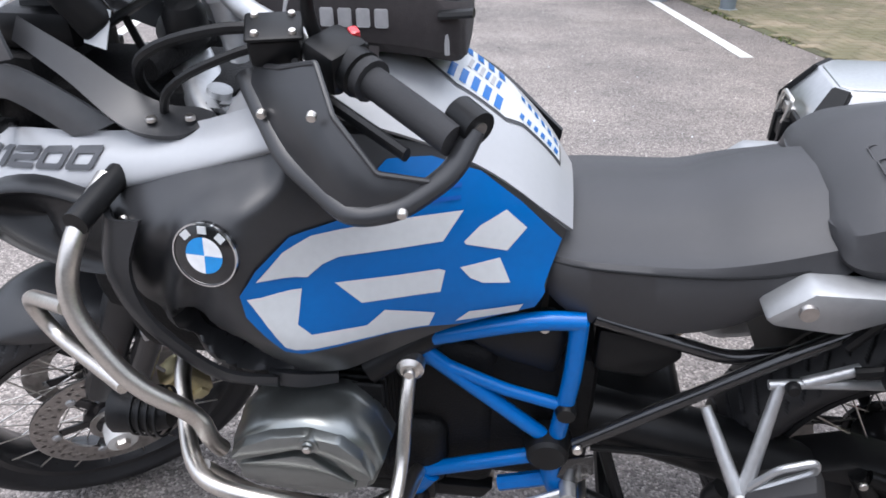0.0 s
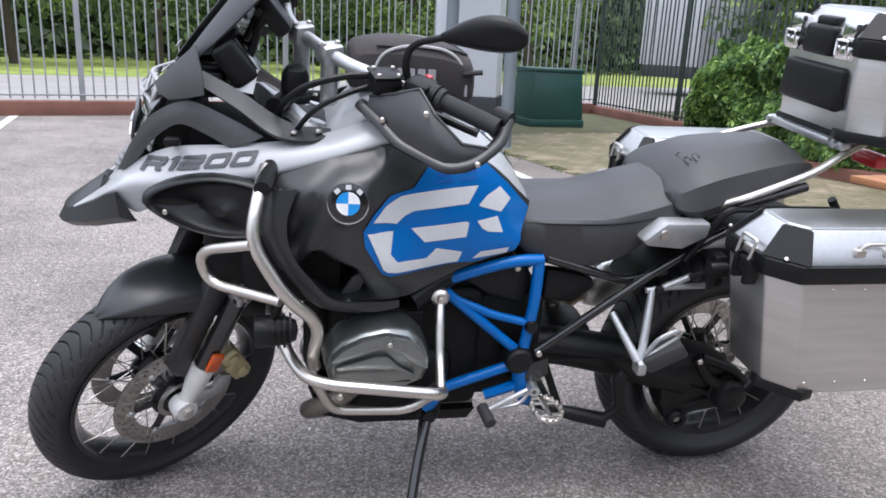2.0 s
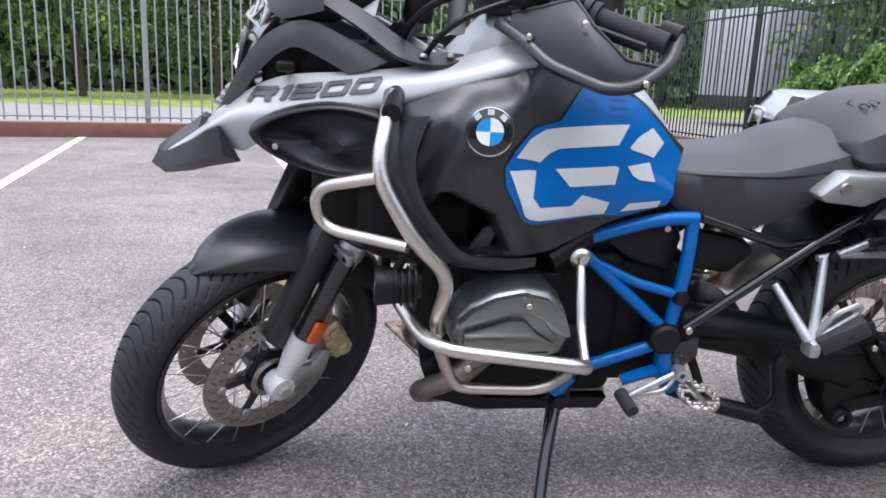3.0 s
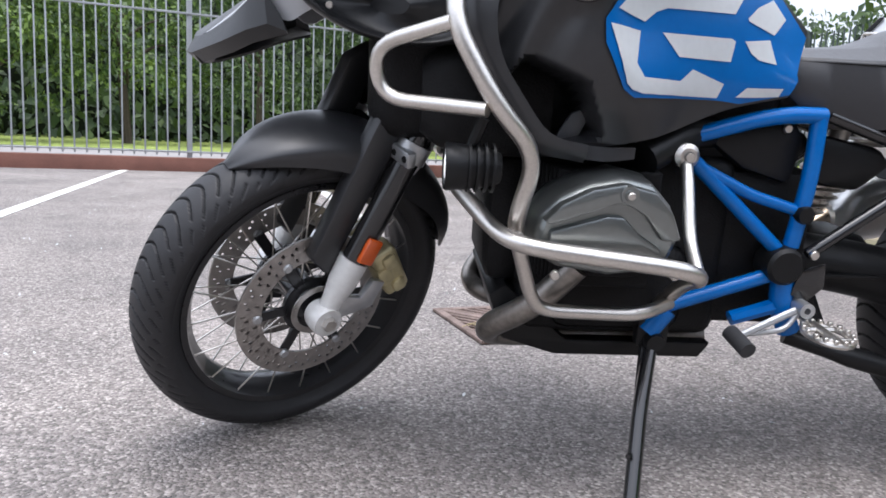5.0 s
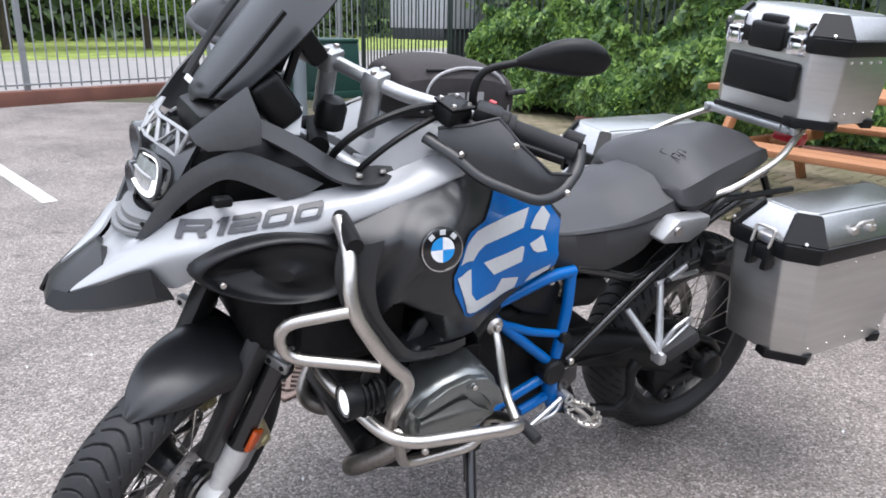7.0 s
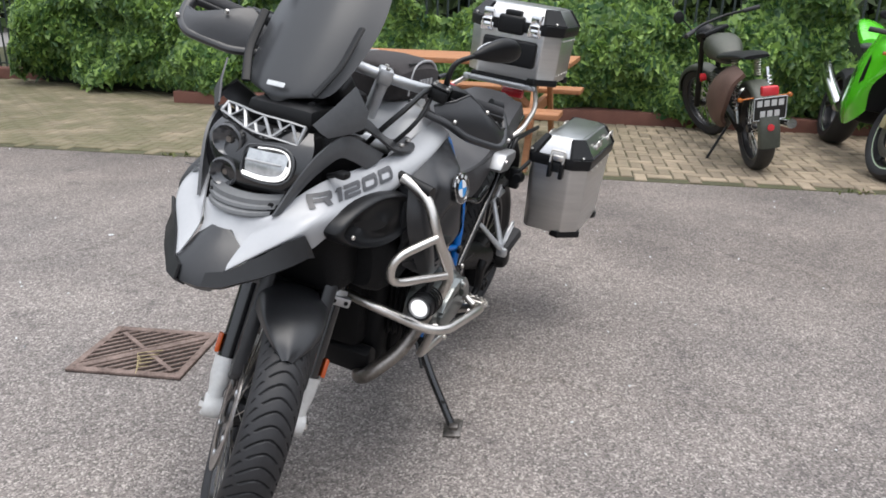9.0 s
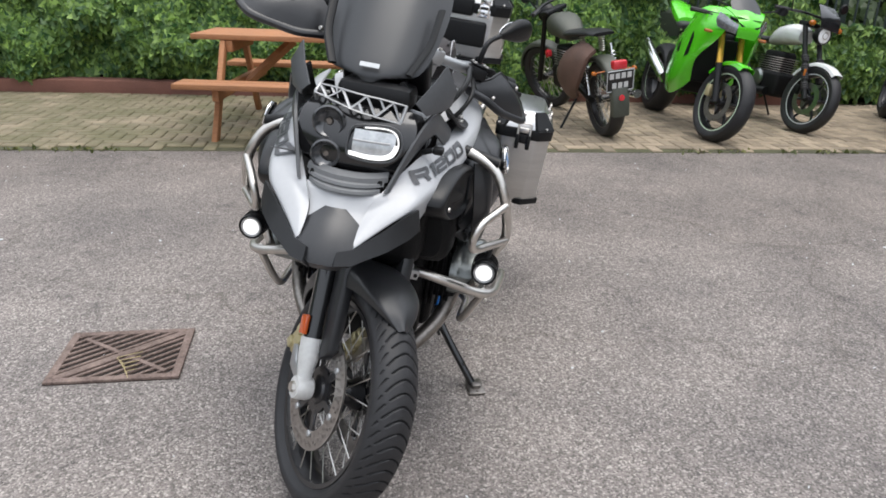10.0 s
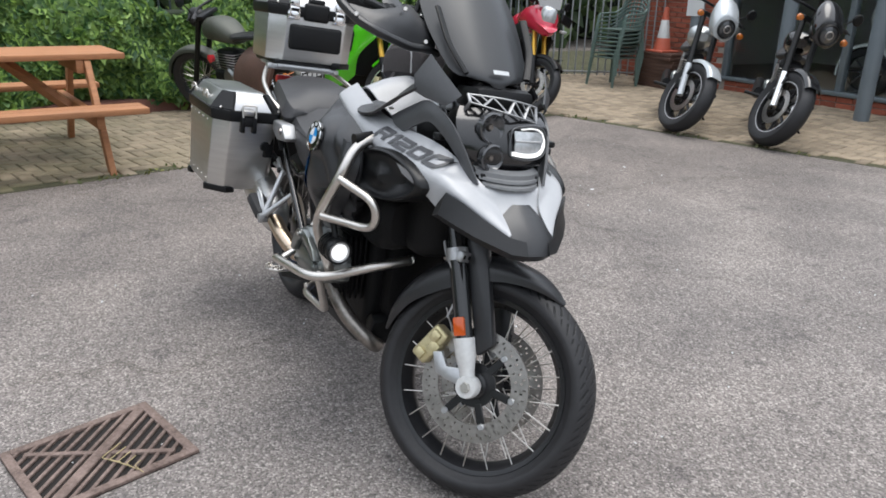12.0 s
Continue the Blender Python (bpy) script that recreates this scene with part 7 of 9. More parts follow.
def case(name, x0, x1, yi, yo, z0, z1, zt, label, cham=0.055, front_cut=0.06, ci=0.02):
    s = 1 if yo > yi else -1
    low_plan = case_plan(x0 + front_cut, x1 - 0.012, yi, yo - s * 0.006, cham, ci)
    c = part(name, prism(low_plan, z0, case_plan(x0, x1, yi, yo, cham, ci), z1, 0.006), M_ALU, bike, label)
    part("band", prism(case_plan(x0, x1, yi, yo, cham, ci, 0.006), z1 - 0.020, case_plan(x0, x1, yi, yo, cham, ci, 0.009), z1 + 0.022, 0.005), M_BLACK, c, "black plastic lid band")
    base, topp = case_plan(x0, x1, yi, yo, cham, ci, 0.003), case_plan(x0 + 0.040, x1 - 0.040, yi + s * 0.040, yo - s * 0.040, cham * 0.62, ci * 0.8)
    l_ = part("lid", prism(base, z1 + 0.022, topp, zt, 0.004), M_ALUEDGE, c, "bright aluminium lid with worn edges")
    part("lid_top", prism(case_plan(x0 + 0.046, x1 - 0.046, yi + s * 0.046, yo - s * 0.046, cham * 0.6, ci * 0.8), zt - 0.002, case_plan(x0 + 0.048, x1 - 0.048, yi + s * 0.048, yo - s * 0.048, cham * 0.6, ci * 0.8), zt + 0.003, 0.001), M_LID, l_)
    # black caps over the cut corners of the lid, each with a screw
    mid_ = Vector(((x0 + x1) / 2, (yi + yo) / 2, z1))
    for i in (0, 2, 4, 6):
        quad = [Vector((*base[i], z1 + 0.020)), Vector((*base[i + 1], z1 + 0.020)), Vector((*topp[i + 1], zt + 0.001)), Vector((*topp[i], zt + 0.001))]
        nrm_ = (quad[1] - quad[0]).cross(quad[3] - quad[0]).normalized()
        if nrm_.dot(quad[0] - mid_) < 0:
            nrm_ = -nrm_
        wide = (quad[1] - quad[0]).normalized() * 0.012
        quad = [quad[0] - wide, quad[1] + wide, quad[2] + wide * 0.5, quad[3] - wide * 0.5]
        cap = bmesh.new()
        A, B = [cap.verts.new(p - nrm_ * 0.012) for p in quad], [cap.verts.new(p + nrm_ * 0.005) for p in quad]
        for k in range(4):
            cap.faces.new((A[k], A[(k + 1) % 4], B[(k + 1) % 4], B[k]))
        cap.faces.new(A[::-1])
        cap.faces.new(B)
        bmesh.ops.bevel(cap, geom=cap.edges[:], offset=0.003, segments=2, affect="EDGES", clamp_overlap=True)
        cc = part("corner_cap", cap, M_BLACK, l_, "black corner cap")
        spot_ = (quad[0] + quad[1]) / 2 + nrm_ * 0.006 + Vector((0, 0, 0.006))
        part("screw", moved(lathe([(0.0001, -.003), (.004, -.003), (.005, 0), (.005, .003)], 10), Matrix.Translation(spot_) @ nrm_.to_track_quat("-Y", "Z").to_matrix().to_4x4()), M_STEEL, cc)
    for i in (2, 4):
        a, b = Vector(low_plan[i]), Vector(low_plan[i + 1])
        t_ = (b - a).normalized()
        n_ = Vector((t_.y, -t_.x))
        if n_.dot(a - Vector((mid_.x, mid_.y))) < 0:
            n_ = -n_
        foot = [a - t_ * 0.03 - n_ * 0.03, a - t_ * 0.012 + n_ * 0.004, b + t_ * 0.012 + n_ * 0.004, b + t_ * 0.03 - n_ * 0.03]
        part("bottom_corner", prism([p[:] for p in foot], z0 - 0.014, [p[:] for p in foot], z0 + 0.012, 0.004), M_BLACK, c, "black bottom corner guard")
    for k in range(5):
        x_ = x0 + front_cut + cham + .01 + k * (x1 - x0 - front_cut - 2 * cham - .03) / 4
        part("rivet", bolt((x_, yo - s * .006, z0 + .03), 0.004, 0.003, "y" if s < 0 else "-y"), M_STEEL, c)
        part("rivet", bolt((x_, yo, z1 - .035), 0.004, 0.003, "y" if s < 0 else "-y"), M_STEEL, c)
    return c, l_


for s in (-1, 1):
    dz = 0.012 * (s > 0)
    X0, YI, YO = (0.62, -0.275, -0.492) if s < 0 else (0.605, 0.20, 0.44)
    c, l_ = case("side_case", X0, X0 + 0.52, YI, YO, 0.503 + dz, 0.80 + dz, 0.885 + dz, "brushed aluminium side case with black corners", 0.055, 0.07)
    ym = (YI + YO) / 2
    latch = part("latch", joined(block((X0 - .022, ym - .030, 0.742 + dz), (X0 + .008, ym - .014, 0.806 + dz), 0.004), block((X0 - .022, ym + .014, 0.742 + dz), (X0 + .008, ym + .030, 0.806 + dz), 0.004), block((X0 - .018, ym - .016, 0.765 + dz), (X0 + .008, ym + .016, 0.800 + dz), 0.004)), M_BLACK, c, "black latch on the front face")
    part("latch_bail", tube([(X0 - .020, ym - .024, 0.800 + dz), (X0 - .012, ym - .026, 0.845 + dz), (X0 - .012, ym + .026, 0.845 + dz), (X0 - .020, ym + .024, 0.800 + dz)], 0.004, 0.008, 8), M_STEEL, latch)
    part("latch_plate", block((X0 - .012, ym - .020, 0.806 + dz), (X0 + .004, ym + .020, 0.826 + dz), 0.003), M_STEEL, latch)
    for xa, xb, yy in ((0.80, 0.87, YO - s * .012), (1.02, 1.09, YO - s * .012), (0.80, 0.87, YI + s * .012), (1.02, 1.09, YI + s * .012)):
        part("carry_ring", joined(tube([(xa, yy, 0.848 + dz), (xa + .008, yy + s * .006, 0.868 + dz), (xb - .008, yy + s * .006, 0.868 + dz), (xb, yy, 0.848 + dz)], 0.0042, 0.008, 8), block((xa - .012, yy - .008, 0.838 + dz), (xa + .012, yy + .008, 0.854 + dz), 0.003), block((xb - .012, yy - .008, 0.838 + dz), (xb + .012, yy + .008, 0.854 + dz), 0.003)), M_STEEL, l_)
    part("case_mount", joined(tube([(0.60, s * .20, 0.66), (0.72, s * .215, 0.70), (0.95, s * .215, 0.72)], 0.009, 0.03, 8), tube([(0.58, s * .19, 0.70), (0.66, s * .20, 0.84), (0.95, s * .20, 0.84)], 0.009, 0.03, 8), moved(lathe([(0.0001, -.02), (.018, -.02), (.022, .0), (.022, .02)], 18), pose(0.640, s * .24, 0.70, 0, 0, -90)), block((0.630, s * .225 - .02, 0.655), (0.665, s * .225 + .02, 0.735), 0.006)), M_BLACK, bike, "black side case mounting frame")
tc, tl = case("top_case", 0.925, 1.27, 0.16, -0.225, 1.018, 1.222, 1.300, "brushed aluminium top case with a black back pad", 0.06, 0.02, 0.06)
part("back_pad", block((0.912, -0.145, 1.068), (0.940, 0.085, 1.172), 0.012, 3), M_BLACK, tc, "black back pad")
part("handle", joined(block((0.908, -0.080, 1.190), (0.940, 0.030, 1.262), 0.012, 3), block((0.920, -0.060, 1.255), (0.965, 0.010, 1.282), 0.008)), M_BLACK, tl, "black carrying handle")
for y in (-0.125, 0.075):
    part("latch", joined(block((0.910, y - .028, 1.190), (0.936, y + .028, 1.224), 0.006), block((0.914, y - .022, 1.232), (0.958, y + .022, 1.278), 0.006), tube([(0.908, y - .020, 1.200), (0.904, y - .018, 1.236), (0.904, y + .018, 1.236), (0.908, y + .020, 1.200)], 0.0035, 0.006, 8)), M_CHROME, tc, "polished metal latch")
part("top_case_mount", block((0.955, -0.15, 0.998), (1.25, 0.13, 1.017), 0.006), M_BLACK, tc)

# tank bag, strapped on the tank
bag = empty("tank_bag", BIKE_POSE @ pose(-0.100, -0.028, 1.070) @ Matrix.Diagonal((0.95, 0.75, 1, 1)), "soft black fabric tank bag with grey piping", "tank bag")
V, F = loft([oval(-0.15, 0, 0.04, 0.085, 0.03, p=3.2), oval(-0.135, 0, 0.05, 0.115, 0.05, p=3.2), oval(-0.05, 0, 0.052, 0.13, 0.062, p=3.2), oval(0.06, 0, 0.045, 0.13, 0.062, p=3.2), oval(0.125, 0, 0.03, 0.12, 0.055, p=3.2), oval(0.142, 0, 0.022, 0.10, 0.04, p=3.2)], 5)
part("bag_body", (V, F), M_CLOTH, bag)
for s in (-1, 1):
    part("bag_piping", tube([(-0.10, s * .125, .02), (-0.085, s * .122, .085), (-0.02, s * .115, .106), (.08, s * .112, .098), (.118, s * .115, .055), (.12, s * .12, .0)], 0.0035, 0.04, 6), M_PIPING, bag)
    part("strap", tube([(0.02, s * .125, .01), (0.02, s * .15, -.03), (0.0, s * .17, -.045)], 0.010, 0.02, 6, flat=.2), M_CLOTH, bag)
part("bag_zip", tube([(-0.09, -.11, .10), (.09, -.105, .097), (.13, -.06, .082), (.13, .06, .082), (.09, .105, .097), (-0.09, .11, .10)], 0.003, 0.03, 6), M_BLACK, bag)
part("bag_logo", joined(*[block((-.045 + .024 * i, -.1335, .035), (-.027 + .024 * i, -.1315, .058), 0.002, 1) for i in range(4)]), M_PIPING, bag, "grey logo shape on the bag")
part("buckle", tube([(.11, -.12, .05), (.155, -.125, .055)], 0.012, 0, 8, flat=.5), M_BLACK, bag)


# ---------- parked motorcycles ----------
def park(name, front, rear, lean, label, wb=None, size=1.0):
    """A parked motorcycle's root at the rear tyre's foot, x ahead; it leans to its left."""
    f, r = Vector(front), Vector(rear)
    d = (f - r)
    L = wb or d.length
    r = f - d.normalized() * L * size
    ang = math.degrees(math.atan2(d.y, d.x))
    z0 = 0.012 if inside_paving(r.x, r.y) else 0.002
    return empty(name, pose(r.x, r.y, z0, 0, 0, ang) @ pose(0, 0, 0, -lean, 0, 0) @ Matrix.Scale(size, 4), label, "motorcycle", "parked motorcycles"), L


def cast_wheel(name, root, m, R, half, rim_r, spokes=6, stripe=None, wire=False, rim_mat=None):
    w = part(name, lathe([(0.0001, -.06), (.03, -.06), (.035, -.03), (.03, 0), (.035, .03), (.03, .06), (.0001, .06)], 20), M_RIM, root, "", m)
    prof = [(rim_r, -half * .7), (R - half * .95, -half * .98), (R - half * .5, -half), (R - half * .16, -half * .72), (R, -half * .25), (R, half * .25), (R - half * .16, half * .72), (R - half * .5, half), (R - half * .95, half * .98), (rim_r, half * .7)]
    part("tyre", lathe(prof, 56, True), M_RUBBER, w)
    part("rim", lathe([(rim_r + .004, -half * .72), (rim_r - .012, -half * .7), (rim_r - .025, -.01), (rim_r - .025, .01), (rim_r - .012, half * .7), (rim_r + .004, half * .72)], 48, True), rim_mat or M_RIM, w)
    if stripe:
        for s in (-1, 1):
            part("rim_stripe", lathe([(rim_r - .006, s * half * .73), (rim_r + .003, s * half * .735), (rim_r + .003, s * half * .745), (rim_r - .006, s * half * .74)], 48, True), stripe, w)
    if wire:
        sp = None
        for i in range(32):
            m2 = pose(0, 0, 0, 0, i * 11.25, 0)
            sgn = 1 if i % 2 else -1
            part("spoke", tube([(.03, sgn * .04, .02 * (1 if i % 4 < 2 else -1)), (rim_r - .01, 0, 0)], 0.003, 0, 5), M_SPOKE, w, m=m2)
    else:
        for i in range(spokes):
            part("spoke", tube([(.03, 0, 0), (rim_r * .6, .012, .012), (rim_r - .015, 0, .0)], 0.014, 0.03, 8, r2=0.011), rim_mat or M_RIM, w, m=pose(0, 0, 0, 0, i * 360 / spokes, 0))
    return w


def chassis(root, L, Rf, Rr, hf, hr, rim_f, rim_r, rake=26, steer=14, fork_mat=None, bar_z=1.02, bar_w=0.36, bar_back=0.1, stripe=None, wire=False, disc=True, rim_mat=None, fork_r=0.024, spokes=6, low_mat=None):
    """Wheels, fork, bars, swing arm and engine mass common to all."""
    a = Vector((-math.sin(radians(rake)), 0, math.cos(radians(rake))))
    A = Vector((L - 0.05, 0, Rf))
    S = Matrix.Translation(A) @ Matrix.Rotation(radians(steer), 4, a) @ Matrix.Translation(-A)
    fw = cast_wheel("front_wheel", root, S @ Matrix.Translation((L, 0, Rf)), Rf, hf, rim_f, spokes, stripe, wire, rim_mat)
    cast_wheel("rear_wheel", root, Matrix.Translation((0, 0, Rr)), Rr, hr, rim_r, spokes, stripe, wire, rim_mat)
    if disc:
        for s in (-1, 1):
            part("brake_disc", disc_bm(0.10, 0.15, s * 0.055, seg=40), M_DISC, fw)
            part("brake_caliper", block((-.16, s * .07 - .02, .02), (-.10, s * .07 + .02, .11), .01), M_GOLD if fork_mat is M_FORKGOLD else M_BLACK, root, m=S @ Matrix.Translation((L, 0, Rf)))
    top = (bar_z - Rf) / a.z - 0.08
    for s in (-1, 1):
        y = s * 0.095
        P = lambda d: (L + a.x * d + .02, y, Rf + a.z * d)
        part("fork_leg", tube([P(0.25), P(top)], fork_r, 0, 12), fork_mat or M_STEEL, root, "", S)
        part("fork_slider", tube([P(-0.01), P(0.30)], fork_r * 1.12, 0, 12), low_mat or M_BLACK, root, "", S)
    part("yoke", block((L + a.x * top - .04, -.12, Rf + a.z * top - .02), (L + a.x * top + .07, .12, Rf + a.z * top + .02), .01), M_BLACK, root, "", S)
    bx = L + a.x * (top + 0.05)
    hb_ = part("handlebar", tube([(bx - bar_back, -bar_w, bar_z), (bx, -.12, bar_z + .02), (bx, .12, bar_z + .02), (bx - bar_back, bar_w, bar_z)], 0.012, 0.06, 10), M_BLACK, root, "", S)
    for s in (-1, 1):
        part("grip", tube([(bx - bar_back * .55, s * bar_w * .68, bar_z + .009), (bx - bar_back, s * bar_w, bar_z)], 0.018, 0, 10), M_GRIP, hb_)
        part("lever", tube([(bx + .03, s * .2, bar_z), (bx - bar_back + .06, s * bar_w, bar_z - .005)], 0.006, 0, 6), M_BLACK, hb_)
    part("swing_arm", joined(tube([(0, -.11, Rr), (.5, -.09, .42)], .028, 0, 8), tube([(0, .11, Rr), (.5, .09, .42)], .028, 0, 8)), M_BLACK, root)
    return S, hb_


def mirrors(root, S, x, z, w, h=0.16):
    for s in (-1, 1):
        m_ = part("mirror", tube([(x, s * w * .75, z), (x + .02, s * w * .95, z + h)], 0.006, 0, 6), M_BLACK, root, "", S)
        part("mirror_head", moved(lathe([(0.0001, -.012), (.04, -.01), (.05, 0), (.045, .014), (.0001, .02)], 20), pose(x + .02, s * w, z + h, 0, 0, 90)), M_BLACK, m_)


def round_lamp(root, S, x, z, r=0.085, shell_mat=None, glass=None):
    l_ = part("headlight", moved(lathe([(0.0001, .12), (r * .6, .10), (r * .95, .05), (r, .0), (r * .93, -.008), (r * .85, .0), (.0001, .01)], 32), S @ pose(x, 0, z, 0, 0, 90)), shell_mat or M_BLACK, root, "round headlight")
    part("lamp_glass", moved(lathe([(0.0001, -.014), (r * .5, -.010), (r * .85, .002), (r * .85, .006)], 32), S @ pose(x, 0, z, 0, 0, 90)), glass or M_LENS, l_)
    part("lamp_inner", moved(lathe([(r * .3, -.0145), (r * .36, -.016), (r * .42, -.0125)], 28, True), S @ pose(x, 0, z, 0, 0, 90)), M_DISC, l_)
    return l_


def arc_fender(root, m, R, half, a0, a1, material, label=""):
    rows = []
    for k in range(8):
        t = radians(a0 + (a1 - a0) * k / 7)
        rows.append([((R - d) * math.sin(t), y * half, (R - d) * math.cos(t)) for y, d in ((-1, .04), (-.85, .008), (-.4, 0), (.4, 0), (.85, .008), (1, .04))])
    return part("mudguard", shell(sheet(rows, 3), .004), material, root, label, m)


def engine_mass(root, x0, x1, z0, z1, w=0.16, fins=True, material=None):
    e = part("engine", joined(block((x0, -w * .8, z0), (x1, w * .8, z0 + (z1 - z0) * .55), .04, 3), block((x0 + .08, -w * .55, z0 + (z1 - z0) * .5), (x1 - .06, w * .55, z1), .03, 3)), material or M_DEEP, root)
    for s in (-1, 1):
        part("engine_cover", moved(lathe([(0.0001, -.03), (.07, -.028), (.09, -.01), (.092, .03)], 24), pose((x0 + x1) / 2 - .08, s * w * .8, z0 + .15) @ pose(0, 0, 0, 180 if s > 0 else 0)), M_HEAD, e)
    if fins:
        for i in range(7):
            part("fin", block((x0 + .06, -w * .68, z0 + (z1 - z0) * .55 + i * .022), (x1 - .05, w * .68, z0 + (z1 - z0) * .55 + i * .022 + .006), .002, 1), M_DISC, e)
    return e


def side_prop(root, x, w=0.14, mat_=None):
    part("side_stand", joined(tube([(x, w * .8, .27), (x - .04, w + .15, .035)], .011, 0, 8), block((x - .085, w + .125, .03), (x - .01, w + .19, .04), .004)), M_BLACK, root)


M_LIME = mat("lime_green_paint", (0.10, 0.62, 0.012), 0.25, var=0.06, coat=0.7)
M_OLIVE = mat("worn_olive_paint", (0.06, 0.065, 0.05), 0.5, var=0.25)
M_LEATHER = mat("brown_leather", (0.085, 0.045, 0.032), 0.65, var=0.3, bump=0.4, bscale=200)
M_CLEAR = mat("grey_tinted_screen", (0.16, 0.16, 0.16), 0.12, var=0.1, coat=0.8)
M_WHITEPAINT = mat("white_enamel", (0.68, 0.69, 0.68), 0.25, var=0.05, coat=0.6)
M_SILVER = mat("silver_paint", (0.5, 0.53, 0.55), 0.3, 0.35, var=0.06, coat=0.6)
M_REDPAINT = mat("crimson_paint", (0.52, 0.015, 0.05), 0.25, var=0.06, coat=0.7)
M_AMBER = mat("amber_lens", (0.45, 0.13, 0.015), 0.2, coat=0.6)
M_FORKGOLD = mat("gold_fork_tube", (0.62, 0.36, 0.05), 0.3, 0.6, var=0.08)
M_PLATE = mat("dark_number_plate", (0.02, 0.02, 0.02), 0.4)

# lime green sports motorcycle
b, L = park("sports_motorcycle", (4.42, -2.01), (5.98, -1.72), 9, "lime green faired sports motorcycle on block paving", 1.40, 1.13)
S, hb_ = chassis(b, L, 0.30, 0.315, 0.06, 0.092, 0.222, 0.225, 25, 14, M_FORKGOLD, 0.90, 0.33, 0.12, mat("pale_rim_tape", (.5, .62, .45), .4))
# fairing flanks with an open lower cut, nose, tank, tail
for s in (-1, 1):
    SIDE = [[(L - .08, .10, .93), (L - .22, .19, .93), (L - .40, .215, .90), (L - .58, .19, .84), (L - .66, .17, .80)], [(L - .02, .13, .84), (L - .20, .235, .83), (L - .40, .25, .79), (L - .60, .225, .73), (L - .72, .19, .70)], [(L - .10, .15, .74), (L - .26, .245, .68), (L - .44, .255, .62), (L - .62, .23, .58), (L - .75, .20, .56)], [(L - .26, .20, .58), (L - .34, .235, .49), (L - .48, .238, .42), (L - .66, .215, .38), (L - .82, .185, .38)], [(L - .36, .15, .40), (L - .44, .17, .33), (L - .58, .172, .27), (L - .74, .155, .25), (L - .90, .13, .27)]]
    SIDE = [[(x, y * s, z) for x, y, z in r] for r in SIDE]
    V, F = shell(sheet(SIDE, 4), .005)
    fs = part("side_fairing", (V, F), M_LIME, b, "lime green side fairing")
    t_ = bvh_of(V, F)
    for k in range(3):
        part("fairing_mark", drape(flat([(L - .52 - .03 * k, .60), (L - .50 - .03 * k, .60), (L - .515 - .03 * k, .68 - .01 * k), (L - .535 - .03 * k, .68 - .01 * k)]), t_, s, .003), M_BLACK, fs)
    part("fairing_vent", drape(flat([(L - .30, .60), (L - .36, .57), (L - .30, .78), (L - .27, .74)]), t_, s, .003), M_BLACK, fs)
    part("headlamp", shell(sheet([[(L + .045, s * .075, .875), (L + .00, s * .13, .905), (L - .08, s * .185, .945)], [(L + .050, s * .080, .845), (L + .005, s * .14, .865), (L - .08, s * .20, .895)], [(L + .040, s * .080, .815), (L - .0, s * .13, .825), (L - .07, s * .18, .845)]], 4), .01), mat("lamp_glass", (0.22, 0.235, 0.25), 0.12, 0.4, var=0.5, scale=30, coat=1.0), b, "clear grey headlamp")
    part("indicator", tube([(L - .12, s * .18, .80), (L - .13, s * .25, .80)], .012, 0, 8), M_AMBER, b)
    m_ = part("mirror", tube([(L - .10, s * .14, 1.0), (L - .12, s * .27, 1.03)], .007, 0, 6), M_BLACK, b)
    V, F = loft([oval(L - .12, s * .25, 1.03, .01, .01), oval(L - .11, s * .30, 1.035, .03, .03), oval(L - .13, s * .34, 1.035, .015, .02)], 3)
    part("mirror_head", (V, F), M_BLACK, m_)
NOSE_G = [[(L + x, y * w, z + c * (1 - abs(y))) for y in (-1, -.5, 0, .5, 1)] for x, w, z, c in ((.05, .075, .79, 0), (.065, .085, .85, .008), (.045, .085, .90, .015), (-.01, .12, .945, .02), (-.10, .165, .985, .025))]
part("nose_cowl", shell(sheet(NOSE_G, 4), .005), M_LIME, b)
part("air_intake", plate([(-.085, .895), (-.03, .872), (.03, .872), (.085, .895), (.05, .845), (-.05, .845)], L + .052, L + .068, .004, "yz"), M_DEEP, b)
part("nose_slit", plate([(-.10, .935), (0, .915), (.10, .935), (0, .928)], L - .0, L + .040, .003, "yz"), M_DEEP, b)
part("radiator", block((L - .40, -.17, .40), (L - .36, .17, .76), .01), M_DEEP, b)
part("screen", shell(sheet([[(L - .05, y * .11, .965 + .03 * (1 - abs(y))) for y in (-1, -.4, .4, 1)], [(L - .13, y * .115, 1.03 + .04 * (1 - abs(y))) for y in (-1, -.4, .4, 1)], [(L - .21, y * .075, 1.10 + .03 * (1 - abs(y))) for y in (-1, -.4, .4, 1)]], 4), .004), M_SMOKE, b, "dark tinted screen")
V, F = loft([oval(L - .42, 0, .90, .10, .05), oval(L - .52, 0, .91, .155, .09), oval(L - .68, 0, .89, .15, .085), oval(L - .82, 0, .84, .10, .06), oval(L - .88, 0, .81, .06, .04)], 4)
part("fuel_tank", (V, F), M_LIME, b, "lime green fuel tank")
V, F = loft([oval(L - .80, 0, .82, .10, .025), oval(L - .95, 0, .80, .14, .035), oval(L - 1.12, 0, .83, .12, .03), oval(L - 1.2, 0, .86, .09, .02)], 4)
part("seat", (V, F), M_SEAT, b)
